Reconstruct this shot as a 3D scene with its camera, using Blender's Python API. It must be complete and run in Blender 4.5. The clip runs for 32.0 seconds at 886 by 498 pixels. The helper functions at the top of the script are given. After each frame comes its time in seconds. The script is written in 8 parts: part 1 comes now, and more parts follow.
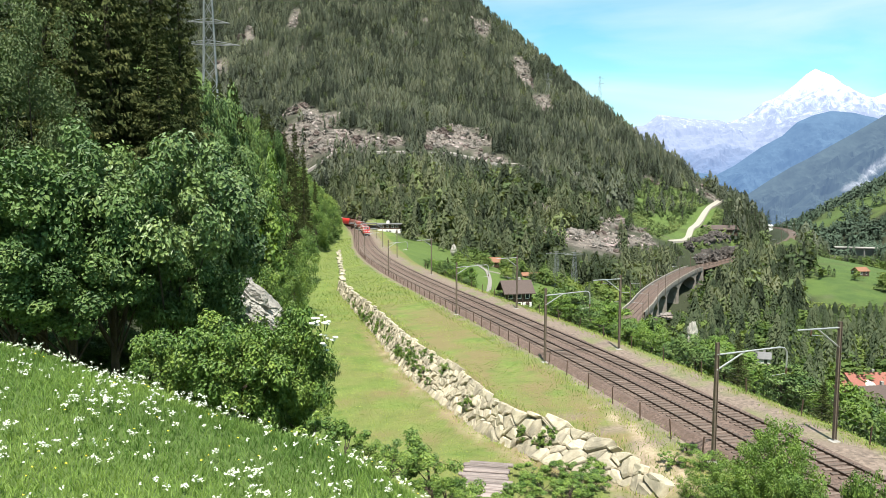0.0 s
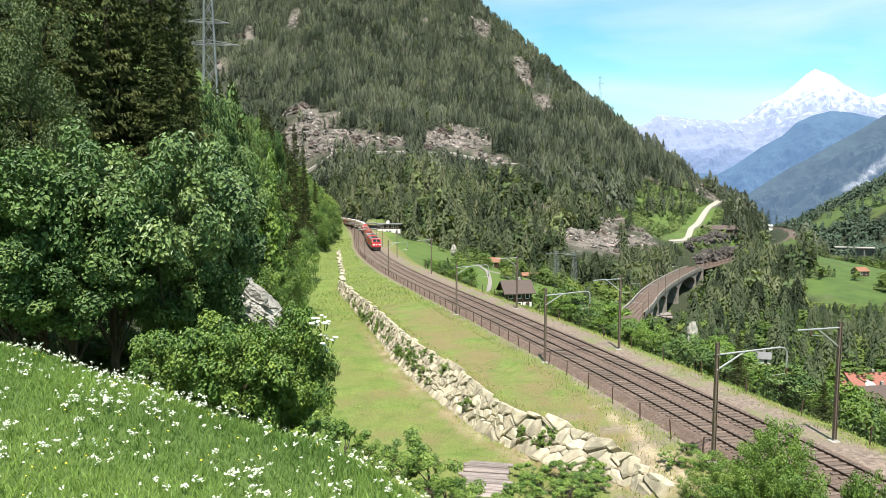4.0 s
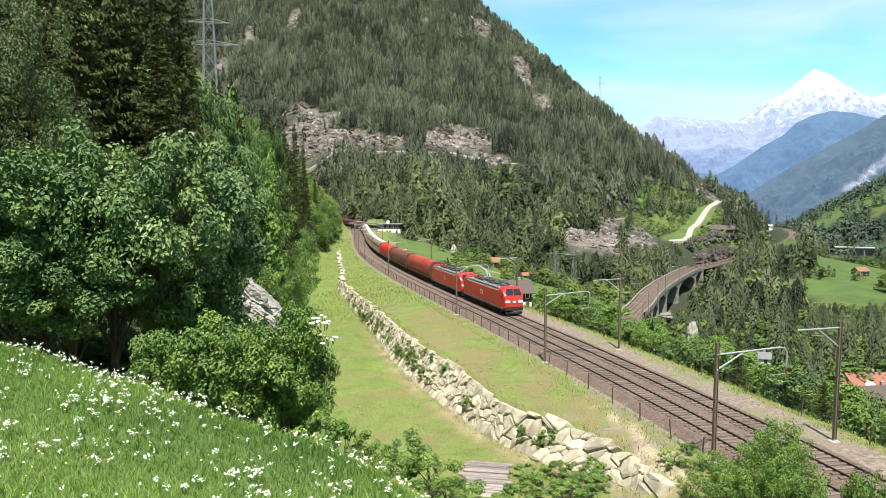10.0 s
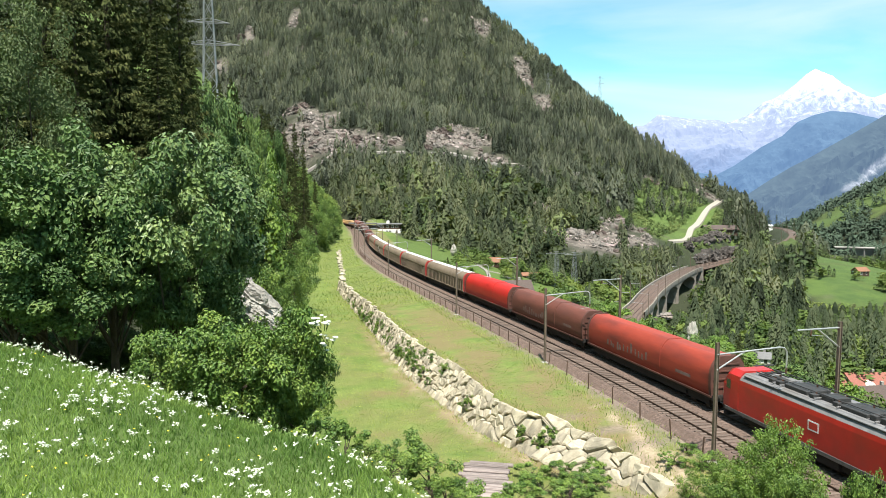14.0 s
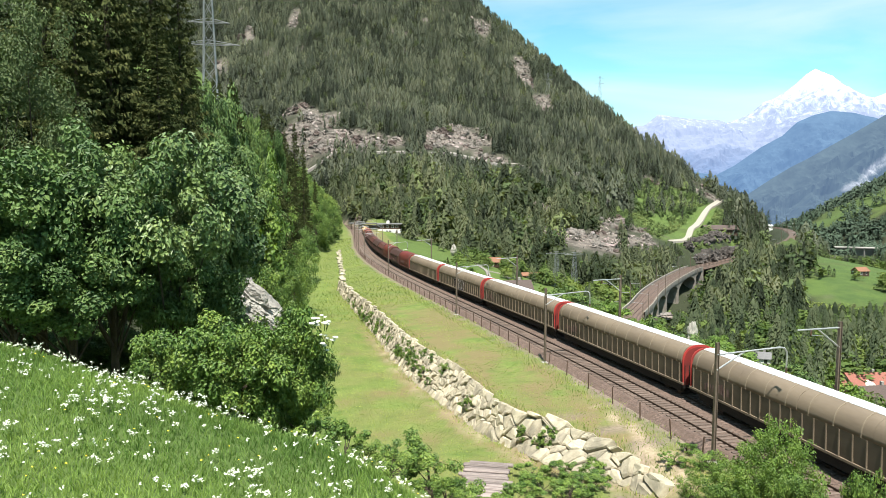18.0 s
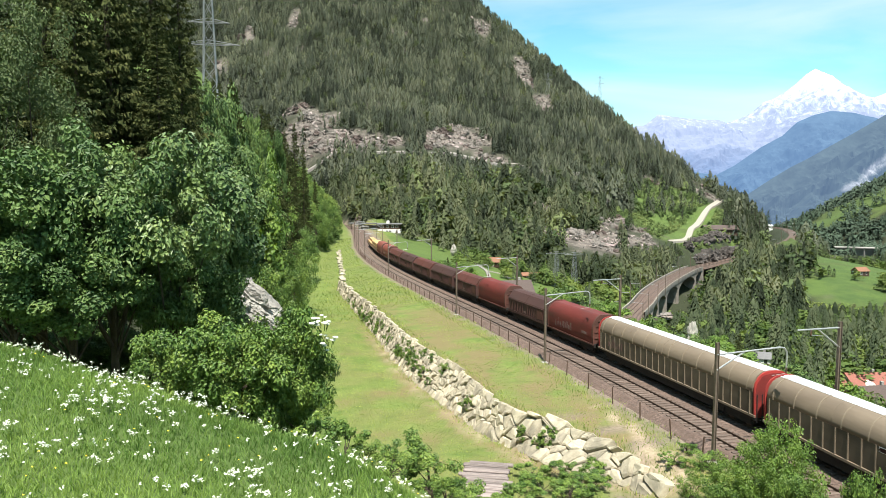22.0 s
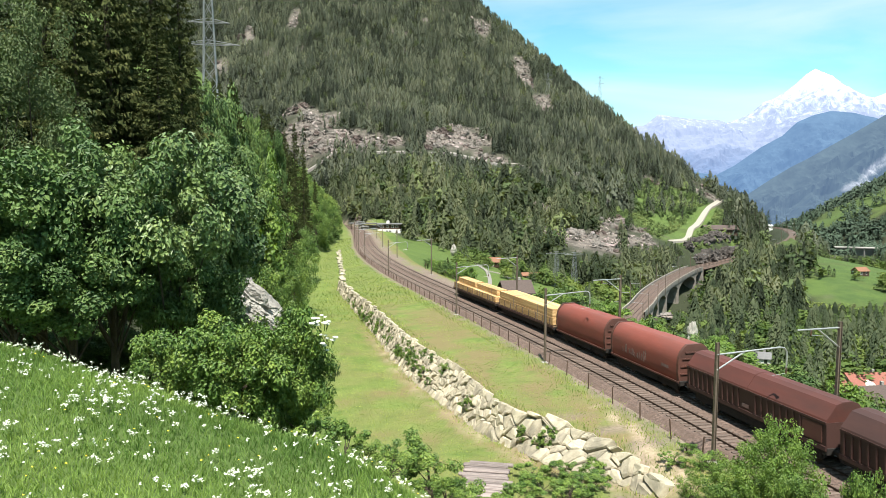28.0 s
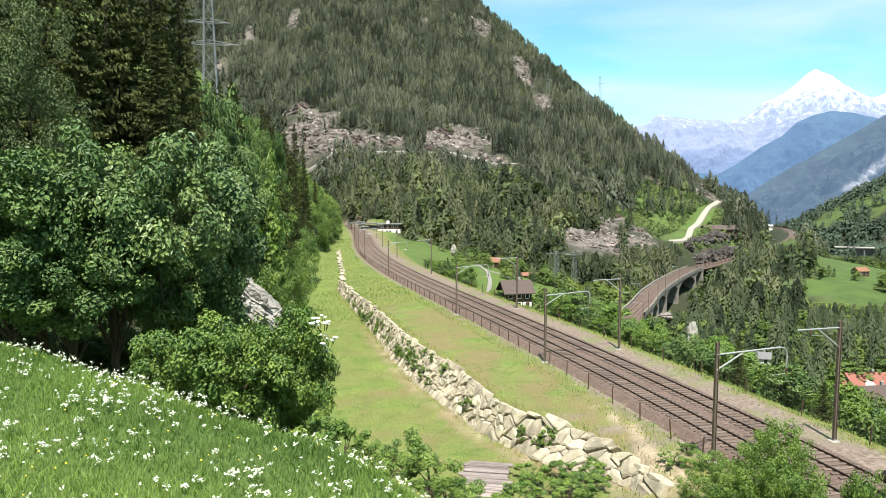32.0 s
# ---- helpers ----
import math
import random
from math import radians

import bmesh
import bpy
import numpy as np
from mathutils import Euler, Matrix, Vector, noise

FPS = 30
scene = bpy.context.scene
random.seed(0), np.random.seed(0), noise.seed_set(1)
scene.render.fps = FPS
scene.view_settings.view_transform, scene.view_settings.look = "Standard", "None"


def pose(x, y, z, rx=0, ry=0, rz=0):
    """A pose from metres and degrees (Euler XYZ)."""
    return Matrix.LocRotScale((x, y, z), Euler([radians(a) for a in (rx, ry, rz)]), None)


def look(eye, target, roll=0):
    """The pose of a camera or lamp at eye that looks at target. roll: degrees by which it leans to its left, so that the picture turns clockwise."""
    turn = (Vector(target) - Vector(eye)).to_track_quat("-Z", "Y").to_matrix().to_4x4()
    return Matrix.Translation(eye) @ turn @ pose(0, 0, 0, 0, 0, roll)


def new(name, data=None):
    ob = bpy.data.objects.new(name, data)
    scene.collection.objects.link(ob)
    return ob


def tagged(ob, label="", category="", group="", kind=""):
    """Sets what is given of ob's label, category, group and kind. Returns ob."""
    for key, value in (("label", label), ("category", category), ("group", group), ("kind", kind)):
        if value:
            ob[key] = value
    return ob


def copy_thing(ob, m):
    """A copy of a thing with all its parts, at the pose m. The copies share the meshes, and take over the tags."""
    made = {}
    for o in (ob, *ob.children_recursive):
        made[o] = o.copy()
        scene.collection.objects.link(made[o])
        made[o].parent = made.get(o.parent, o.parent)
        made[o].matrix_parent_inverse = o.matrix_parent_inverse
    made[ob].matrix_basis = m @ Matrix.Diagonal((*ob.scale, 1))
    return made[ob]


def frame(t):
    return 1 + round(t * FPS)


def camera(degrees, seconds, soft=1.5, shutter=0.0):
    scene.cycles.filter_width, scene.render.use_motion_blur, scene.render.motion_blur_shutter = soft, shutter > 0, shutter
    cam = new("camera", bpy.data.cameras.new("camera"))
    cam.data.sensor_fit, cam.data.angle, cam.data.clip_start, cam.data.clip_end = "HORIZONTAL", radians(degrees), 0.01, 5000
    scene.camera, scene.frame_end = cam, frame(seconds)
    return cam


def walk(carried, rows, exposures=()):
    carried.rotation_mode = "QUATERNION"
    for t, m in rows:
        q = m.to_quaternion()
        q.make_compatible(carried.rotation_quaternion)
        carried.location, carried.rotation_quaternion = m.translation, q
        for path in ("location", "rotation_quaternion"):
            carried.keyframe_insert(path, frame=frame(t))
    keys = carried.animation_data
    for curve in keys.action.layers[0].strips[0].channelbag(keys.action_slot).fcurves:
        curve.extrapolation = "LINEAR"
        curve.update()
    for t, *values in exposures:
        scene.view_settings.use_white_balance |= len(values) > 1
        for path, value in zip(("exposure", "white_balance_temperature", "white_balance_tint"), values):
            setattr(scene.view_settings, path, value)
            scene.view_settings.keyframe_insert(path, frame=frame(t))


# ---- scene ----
# ---------------------------------------------------------------- camera
cam = camera(65.06, 32.0, soft=0.65, shutter=0.12)
EYE = (0.0, 0.0, 16.75)
VIEW = Matrix.Translation(EYE) @ pose(0, 0, 0, 90 - 5.37, 0, 0)
walk(cam, [(0.0, VIEW), (32.0, VIEW)])

# ---------------------------------------------------------------- sky, sun, exposure
SUN_UP, SUN_TURN = 66.0, -2.0          # degrees above the horizon; degrees towards -x from due behind the viewpoint
scene.view_settings.exposure = 1.12
world = bpy.data.worlds.new("sky")
scene.world = world
world.use_nodes = True
wn = world.node_tree.nodes
wl = world.node_tree.links
wn.clear()
w_out = wn.new("ShaderNodeOutputWorld")
w_bg = wn.new("ShaderNodeBackground")
w_bg.inputs["Strength"].default_value = 0.0676
w_sky = wn.new("ShaderNodeTexSky")
w_sky.sky_type = "NISHITA"
w_sky.sun_disc = False
w_sky.sun_elevation = radians(SUN_UP)
w_sky.sun_rotation = radians(180 + SUN_TURN)
w_sky.altitude = 900
w_sky.air_density = 1.0
w_sky.dust_density = 0.6
w_sky.ozone_density = 1.6
# thin high cloud streaks
w_tc = wn.new("ShaderNodeTexCoord")
w_map = wn.new("ShaderNodeMapping")
w_map.inputs["Scale"].default_value = (1.1, 1.1, 4.2)
w_map.inputs["Rotation"].default_value = (0, radians(24), 0)
w_no = wn.new("ShaderNodeTexNoise")
w_no.inputs["Scale"].default_value = 2.3
w_no.inputs["Detail"].default_value = 6
w_no.inputs["Distortion"].default_value = 0.5
w_rmp = wn.new("ShaderNodeMapRange")
w_rmp.inputs["From Min"].default_value = 0.37
w_rmp.inputs["From Max"].default_value = 0.75
w_rmp.inputs["To Max"].default_value = 0.85
w_mix = wn.new("ShaderNodeMix")
w_mix.data_type = "RGBA"
w_mix.inputs["B"].default_value = (6.6, 7.6, 8.0, 1)
w_tint = wn.new("ShaderNodeMix")
w_tint.data_type = "RGBA"
w_tint.blend_type = "MULTIPLY"
w_tint.inputs["Factor"].default_value = 1.0
w_tint.inputs["B"].default_value = (1.0, 1.58, 1.32, 1)
wl.new(w_tc.outputs["Generated"], w_map.inputs["Vector"])
wl.new(w_map.outputs["Vector"], w_no.inputs["Vector"])
wl.new(w_no.outputs["Fac"], w_rmp.inputs["Value"])
wl.new(w_rmp.outputs["Result"], w_mix.inputs["Factor"])
wl.new(w_sky.outputs["Color"], w_tint.inputs["A"])
wl.new(w_tint.outputs["Result"], w_mix.inputs["A"])
wl.new(w_mix.outputs["Result"], w_bg.inputs["Color"])
wl.new(w_bg.outputs["Background"], w_out.inputs["Surface"])

sun_data = bpy.data.lights.new("sun", "SUN")
sun_data.energy = 5.0
sun_data.angle = radians(0.55)
sun_data.color = (1.0, 0.955, 0.88)
sun = new("sun", sun_data)
_e, _a = radians(SUN_UP), radians(SUN_TURN)
sun_from = Vector((-math.sin(_a) * math.cos(_e), -math.cos(_a) * math.cos(_e), math.sin(_e)))
sun.matrix_world = look(sun_from * 300, (0, 0, 0))

# ---------------------------------------------------------------- materials


TONE = 0.77


def toned(c):
    """Base colours scaled down to deepen shade at the raised exposure; whites stay as given."""
    return c and (c if max(c) > 0.64 else tuple(v * TONE for v in c))


def mat(name, col, col2=None, scale=3.0, rough=0.8, bump=0.0, bscale=None, metal=0.0, col3=None, scale3=0.3, spec=0.3,
        rand=0.0, trans=0.0, attr=None, coord="Object", stretch=None, tint=0.0):
    """A surface with grain (col to col2), stains (col3) and relief; rand varies pieces, trans lets light through leaves."""
    m = bpy.data.materials.new(name)
    m.use_nodes = True
    nt = m.node_tree
    n, l = nt.nodes, nt.links
    col, col2, col3 = toned(col), toned(col2), toned(col3)
    b = n["Principled BSDF"]
    b.inputs["Roughness"].default_value = rough
    b.inputs["Metallic"].default_value = metal
    b.inputs["Specular IOR Level"].default_value = spec
    tc = n.new("ShaderNodeTexCoord")
    vec = tc.outputs[coord]
    if stretch:
        mp = n.new("ShaderNodeMapping")
        mp.inputs["Scale"].default_value = stretch
        l.new(vec, mp.inputs["Vector"])
        vec = mp.outputs["Vector"]
    no = n.new("ShaderNodeTexNoise")
    no.inputs["Scale"].default_value = scale
    no.inputs["Detail"].default_value = 5
    no.inputs["Roughness"].default_value = 0.65
    l.new(vec, no.inputs["Vector"])
    c2 = col2 or tuple(v * 0.72 for v in col)
    ramp = n.new("ShaderNodeMapRange")
    ramp.inputs["From Min"].default_value = 0.32
    ramp.inputs["From Max"].default_value = 0.68
    l.new(no.outputs["Fac"], ramp.inputs["Value"])
    mx = n.new("ShaderNodeMix")
    mx.data_type = "RGBA"
    mx.inputs["A"].default_value = (*col, 1)
    mx.inputs["B"].default_value = (*c2, 1)
    l.new(ramp.outputs["Result"], mx.inputs["Factor"])
    out = mx.outputs["Result"]
    if col3:
        no3 = n.new("ShaderNodeTexNoise")
        no3.inputs["Scale"].default_value = scale3
        no3.inputs["Detail"].default_value = 4
        l.new(vec, no3.inputs["Vector"])
        r3 = n.new("ShaderNodeMapRange")
        r3.inputs["From Min"].default_value = 0.45
        r3.inputs["From Max"].default_value = 0.66
        l.new(no3.outputs["Fac"], r3.inputs["Value"])
        m3 = n.new("ShaderNodeMix")
        m3.data_type = "RGBA"
        m3.inputs["B"].default_value = (*col3, 1)
        l.new(out, m3.inputs["A"])
        l.new(r3.outputs["Result"], m3.inputs["Factor"])
        out = m3.outputs["Result"]
    if rand or tint:
        hs = n.new("ShaderNodeHueSaturation")
        mr = n.new("ShaderNodeMapRange")
        k = rand or tint
        mr.inputs["To Min"].default_value = 1 - k
        mr.inputs["To Max"].default_value = 1 + k
        if tint:
            at = n.new("ShaderNodeAttribute")
            at.attribute_name = "tint"
            l.new(at.outputs["Fac"], mr.inputs["Value"])
            mh = n.new("ShaderNodeMapRange")
            mh.inputs["To Min"].default_value = 0.5 + 0.016 * k / 0.3
            mh.inputs["To Max"].default_value = 0.5 - 0.016 * k / 0.3
            l.new(at.outputs["Fac"], mh.inputs["Value"])
            l.new(mh.outputs["Result"], hs.inputs["Hue"])
        else:
            oi = n.new("ShaderNodeObjectInfo")
            l.new(oi.outputs["Random"], mr.inputs["Value"])
        l.new(mr.outputs["Result"], hs.inputs["Value"])
        l.new(out, hs.inputs["Color"])
        out = hs.outputs["Color"]
    l.new(out, b.inputs["Base Color"])
    if bump:
        nb = n.new("ShaderNodeTexNoise")
        nb.inputs["Scale"].default_value = bscale or scale * 3
        nb.inputs["Detail"].default_value = 4
        l.new(vec, nb.inputs["Vector"])
        bp = n.new("ShaderNodeBump")
        bp.inputs["Strength"].default_value = min(1.0, bump)
        bp.inputs["Distance"].default_value = 0.05 if bump < 1 else 0.3
        l.new(nb.outputs["Fac"], bp.inputs["Height"])
        l.new(bp.outputs["Normal"], b.inputs["Normal"])
    if trans:
        ms = n.new("ShaderNodeMixShader")
        tl = n.new("ShaderNodeBsdfTranslucent")
        br = n.new("ShaderNodeMix")
        br.data_type = "RGBA"
        br.blend_type = "MULTIPLY"
        br.inputs["Factor"].default_value = 1
        br.inputs["B"].default_value = (1.3, 1.3, 0.6, 1)
        l.new(out, br.inputs["A"])
        l.new(br.outputs["Result"], tl.inputs["Color"])
        ms.inputs["Fac"].default_value = trans
        l.new(b.outputs[0], ms.inputs[1])
        l.new(tl.outputs[0], ms.inputs[2])
        l.new(ms.outputs[0], n["Material Output"].inputs["Surface"])
    return m


# ---------------------------------------------------------------- mesh helpers


def mesh_np(name, verts, faces, material, smooth=False):
    """A mesh from arrays; faces all of one size (n x 3 or n x 4)."""
    me = bpy.data.meshes.new(name)
    verts = np.asarray(verts, dtype=np.float32)
    faces = np.asarray(faces, dtype=np.int32)
    nf, k = faces.shape
    me.vertices.add(len(verts))
    me.vertices.foreach_set("co", verts.ravel())
    me.loops.add(nf * k)
    me.loops.foreach_set("vertex_index", faces.ravel())
    me.polygons.add(nf)
    me.polygons.foreach_set("loop_start", np.arange(0, nf * k, k, dtype=np.int32))
    me.polygons.foreach_set("use_smooth", np.full(nf, smooth, dtype=bool))
    me.update(calc_edges=True)
    if material:
        me.materials.append(material)
    return me


def soft_normals(me, n):
    """Shading normals that follow the crown's round form."""
    n = n / np.maximum(np.linalg.norm(n, axis=1, keepdims=True), 1e-6)
    me.polygons.foreach_set("use_smooth", np.ones(len(me.polygons), dtype=bool))
    me.normals_split_custom_set_from_vertices(n.astype(np.float32).tolist())


def put_attr(me, name, values):
    a = me.attributes.new(name, "FLOAT", "POINT")
    a.data.foreach_set("value", np.asarray(values, dtype=np.float32))


def part(name, data, material, parent, label="", m=None):
    """Links a bmesh or a mesh as one object under a thing or a part."""
    if isinstance(data, bmesh.types.BMesh):
        me = bpy.data.meshes.new(name)
        data.to_mesh(me)
        data.free()
    else:
        me = data
    if material and not me.materials:
        me.materials.append(material)
    ob = new(name, me)
    ob.parent = parent
    if m is not None:
        ob.matrix_basis = m
    if label:
        ob["label"] = label
    return ob


def thing(name, label, category, m=None, group="", kind=""):
    ob = new(name)
    ob.empty_display_size = 0.2
    if m is not None:
        ob.matrix_basis = m
    return tagged(ob, label, category, group, kind)


def box(bm, x0, x1, y0, y1, z0, z1, bevel=0.0):
    vs = [bm.verts.new((x, y, z)) for x in (x0, x1) for y in (y0, y1) for z in (z0, z1)]
    fs = [(0, 1, 3, 2), (4, 6, 7, 5), (0, 4, 5, 1), (2, 3, 7, 6), (0, 2, 6, 4), (1, 5, 7, 3)]
    made = [bm.faces.new([vs[i] for i in f]) for f in fs]
    if bevel:
        es = list({e for f in made for e in f.edges})
        bmesh.ops.bevel(bm, geom=es, offset=bevel, segments=1, affect="EDGES")
    return bm


def boxes(*rows, bevel=0.0):
    bm = bmesh.new()
    for r in rows:
        box(bm, *r, bevel=bevel)
    return bm


def rod(bm, a, b, r, r2=None, n=8):
    """A round bar from a to b."""
    a, b = Vector(a), Vector(b)
    r2 = r if r2 is None else r2
    q = (b - a).to_track_quat("Z", "Y").to_matrix()
    ra, rb = [], []
    for i in range(n):
        c, s = math.cos(2 * math.pi * i / n), math.sin(2 * math.pi * i / n)
        ra.append(bm.verts.new(a + q @ Vector((c * r, s * r, 0))))
        rb.append(bm.verts.new(b + q @ Vector((c * r2, s * r2, 0))))
    for i in range(n):
        j = (i + 1) % n
        bm.faces.new((ra[i], ra[j], rb[j], rb[i]))
    bm.faces.new(ra[::-1])
    bm.faces.new(rb)
    return bm


def bars(*rows, n=8):
    bm = bmesh.new()
    for r in rows:
        rod(bm, *r, n=n)
    return bm


def loft(profiles, closed=True, caps=True):
    """A skin over rings of points, ring by ring."""
    bm = bmesh.new()
    rings = [[bm.verts.new(p) for p in ring] for ring in profiles]
    k = len(rings[0])
    for a, b in zip(rings, rings[1:]):
        for i in range(k if closed else k - 1):
            j = (i + 1) % k
            bm.faces.new((a[i], a[j], b[j], b[i]))
    if caps and closed:
        bm.faces.new(rings[0][::-1])
        bm.faces.new(rings[-1])
    bmesh.ops.recalc_face_normals(bm, faces=bm.faces)
    return bm


def rounded(bm):
    """Smooth shading round a drawn-out form, flat on its ends."""
    bm.normal_update()
    for f in bm.faces:
        f.smooth = abs(f.normal.x) < 0.5
    for e in bm.edges:
        if len({f.smooth for f in e.link_faces}) > 1:
            e.smooth = False
    return bm


def along(profile, xs):
    """A profile of (y, z) drawn out along x."""
    return loft([[(x, y, z) for y, z in profile] for x in xs])


# ---------------------------------------------------------------- the line of the track
K_TH = (-0.22828, -0.0020442, 0.0022886e-2, -0.0005311e-4)
TS = np.arange(-470, 731, 1.0)


def heading(s):
    c = np.clip(s, -38.4, 336.0)
    t = K_TH[0] + K_TH[1] * c + K_TH[2] * c ** 2 + K_TH[3] * c ** 3
    slope = K_TH[1] + 2 * K_TH[2] * 336 + 3 * K_TH[3] * 336 ** 2
    return t + np.where(s > 336, np.maximum(slope * (s - 336), -1.1), 0)


TH = heading(TS)
_mx = (np.sin(TH[1:]) + np.sin(TH[:-1])) / 2
_my = (np.cos(TH[1:]) + np.cos(TH[:-1])) / 2
TX = np.concatenate([[0], np.cumsum(_mx)])
TY = np.concatenate([[0], np.cumsum(_my)])
TX += 20.46 - TX[470]
TY += 52.49 - TY[470]
TZ = -0.02598 * TS + 0.2940e-4 * np.clip(np.minimum(TS, 413) - 57.6, 0, None) ** 2
GAP = 1.75     # half the distance between the two tracks


def on_track(s, u=0.0, z=0.0):
    """A place s metres up the line, u metres to its hill side, z over the rails."""
    x, y, h, t = (np.interp(s, TS, a) for a in (TX, TY, TZ, TH))
    return np.stack([x - (u + GAP) * np.cos(t), y + (u + GAP) * np.sin(t), h + z + 0 * x], -1)


def line_of(x, y):
    """s, u and the rail's height for places in the plan."""
    x, y = np.atleast_1d(x).astype(float), np.atleast_1d(y).astype(float)
    s, u, z = np.empty_like(x), np.empty_like(x), np.empty_like(x)
    cx, cy, ct = TX[::2], TY[::2], TH[::2]
    for i in range(0, len(x), 20000):
        a, b = x[i:i + 20000], y[i:i + 20000]
        d = (a[:, None] - cx) ** 2 + (b[:, None] - cy) ** 2
        k = np.argmin(d, 1)
        ax, ay = a - cx[k], b - cy[k]
        ds = ax * np.sin(ct[k]) + ay * np.cos(ct[k])
        s[i:i + 20000] = np.clip(TS[::2][k] + np.clip(ds, -1.2, 1.2), -470, 730)
        u[i:i + 20000] = -(ax * np.cos(ct[k]) - ay * np.sin(ct[k])) - GAP
    z = np.interp(s, TS, TZ)
    return s, u, z


# ---------------------------------------------------------------- the lie of the land


def smooth_max(a, b, k):
    h = np.clip(0.5 + 0.5 * (a - b) / k, 0, 1)
    return b + (a - b) * h + k * h * (1 - h)


def smooth_min(a, b, k):
    return -smooth_max(-a, -b, k)


def step(v, a, b):
    t = np.clip((v - a) / (b - a), 0, 1)
    return t * t * (3 - 2 * t)


_rs = np.random.RandomState(5)
_WAVES = [(_rs.randn(), _rs.randn(), _rs.rand() * 6.28) for _ in range(24)]


def ripple(x, y, size):
    """Soft irregular waves of about one unit height."""
    v = 0
    for a, b, c in _WAVES:
        v = v + np.sin((a * x + b * y) / size * 2.2 + c)
    return v / 5.0


def wall_top(s):
    return np.interp(s, (-11, -9, -6, -4, -0.4, 1.4, 5, 8, 18, 23, 31, 40, 52, 60, 72, 94, 100), (8.5, 8.4, 8.6, 9.0, 9.9, 11.2, 12.5, 12.9, 13.0, 13.3, 14.1, 14.2, 14.0, 14.1, 14.1, 14.3, 14.5))


def wall_foot(s):
    return np.interp(s, (-11, -9, -7, -5, -3, -0.7, 2.6, 4.9, 8.6, 12, 15, 20, 23, 29, 36, 47, 64, 95, 100), (8.8, 9.0, 9.5, 10.6, 11.6, 12.3, 13.0, 13.6, 14.2, 14.55, 14.75, 15.1, 15.5, 15.8, 15.9, 15.3, 15.0, 14.8, 14.9))


def wall_depth(s):
    return np.maximum(0.35, wall_foot(s) - wall_top(s))


def wall_drop(s):
    return np.interp(s, (-11, -4, 4, 20, 60, 100), (1.2, 2.0, 2.6, 3.0, 2.8, 2.0))


def face_of_mountain(x, y):
    a = np.clip(x, -330, 300) / 100
    b = (np.clip(y, 270, 930) - 400) / 100
    f = -0.859 - 8.241 * a + 22.044 * b - 3.266 * a * a - 3.182 * a * b + 8.371 * b * b
    f = f + ripple(x, y, 60) * 2.5 * step(y, 340, 460) + ripple(x + 90, y, 22) * 1.2 * step(y, 340, 460)
    foot = np.interp(x, (-50, 20, 43, 85, 107, 148, 200), (290, 290, 300, 345, 372, 412, 432))
    f = f - np.minimum(0.6 * np.maximum(0, foot - y), 45)
    crest = 5.0 + 0.309 * y - 0.823 * x
    yc = 850 - 1.12 * x
    crest = crest - 0.3 * np.maximum(0, y - yc) + 0.3 * np.maximum(0, yc - y) + ripple(x, y, 40) * 2.0
    return smooth_min(f, crest, 8.0)


LINE2 = [(40, 175), (57, 217), (65.5, 240), (76.5, 264), (88.5, 292), (107, 328), (133, 372), (148, 390), (200, 452), (250, 515), (307, 607), (337, 673), (352, 726), (342, 765), (310, 810)]
LINE2_Z = -28.9


def from_line2(x, y):
    """Distance from the lower line on its viaduct."""
    d = np.full(np.shape(x), 1e9)
    for (ax, ay), (bx, by) in zip(LINE2, LINE2[1:]):
        t = np.clip(((x - ax) * (bx - ax) + (y - ay) * (by - ay)) / ((bx - ax) ** 2 + (by - ay) ** 2), 0, 1)
        d = np.minimum(d, np.hypot(x - ax - t * (bx - ax), y - ay - t * (by - ay)))
    return d


def meadow_edge(x):
    return np.interp(x, (-11, -8.1, -7, -5.8, -4.8, -4.1, -2.8, -1.7, -1, -0.4, -0.1, 0.5, 2), (12.9, 12.5, 12.2, 11.5, 10.8, 10.25, 9.6, 9.0, 8.5, 7.9, 7.3, 6.3, 4.5))


def meadow(x, y):
    """The flowery shoulder round the viewpoint, and the bank below its edge."""
    top = 13.75 - 0.15 * x - 0.10 * y + 1.35 * np.exp(-(x * x + y * y) / 14.0) + 0.12 * ripple(x, y, 3.0)
    past_edge = y - meadow_edge(x)
    past = np.maximum(0, past_edge)
    return top - 0.36 * past - 0.10 * np.minimum(past, 3.0)


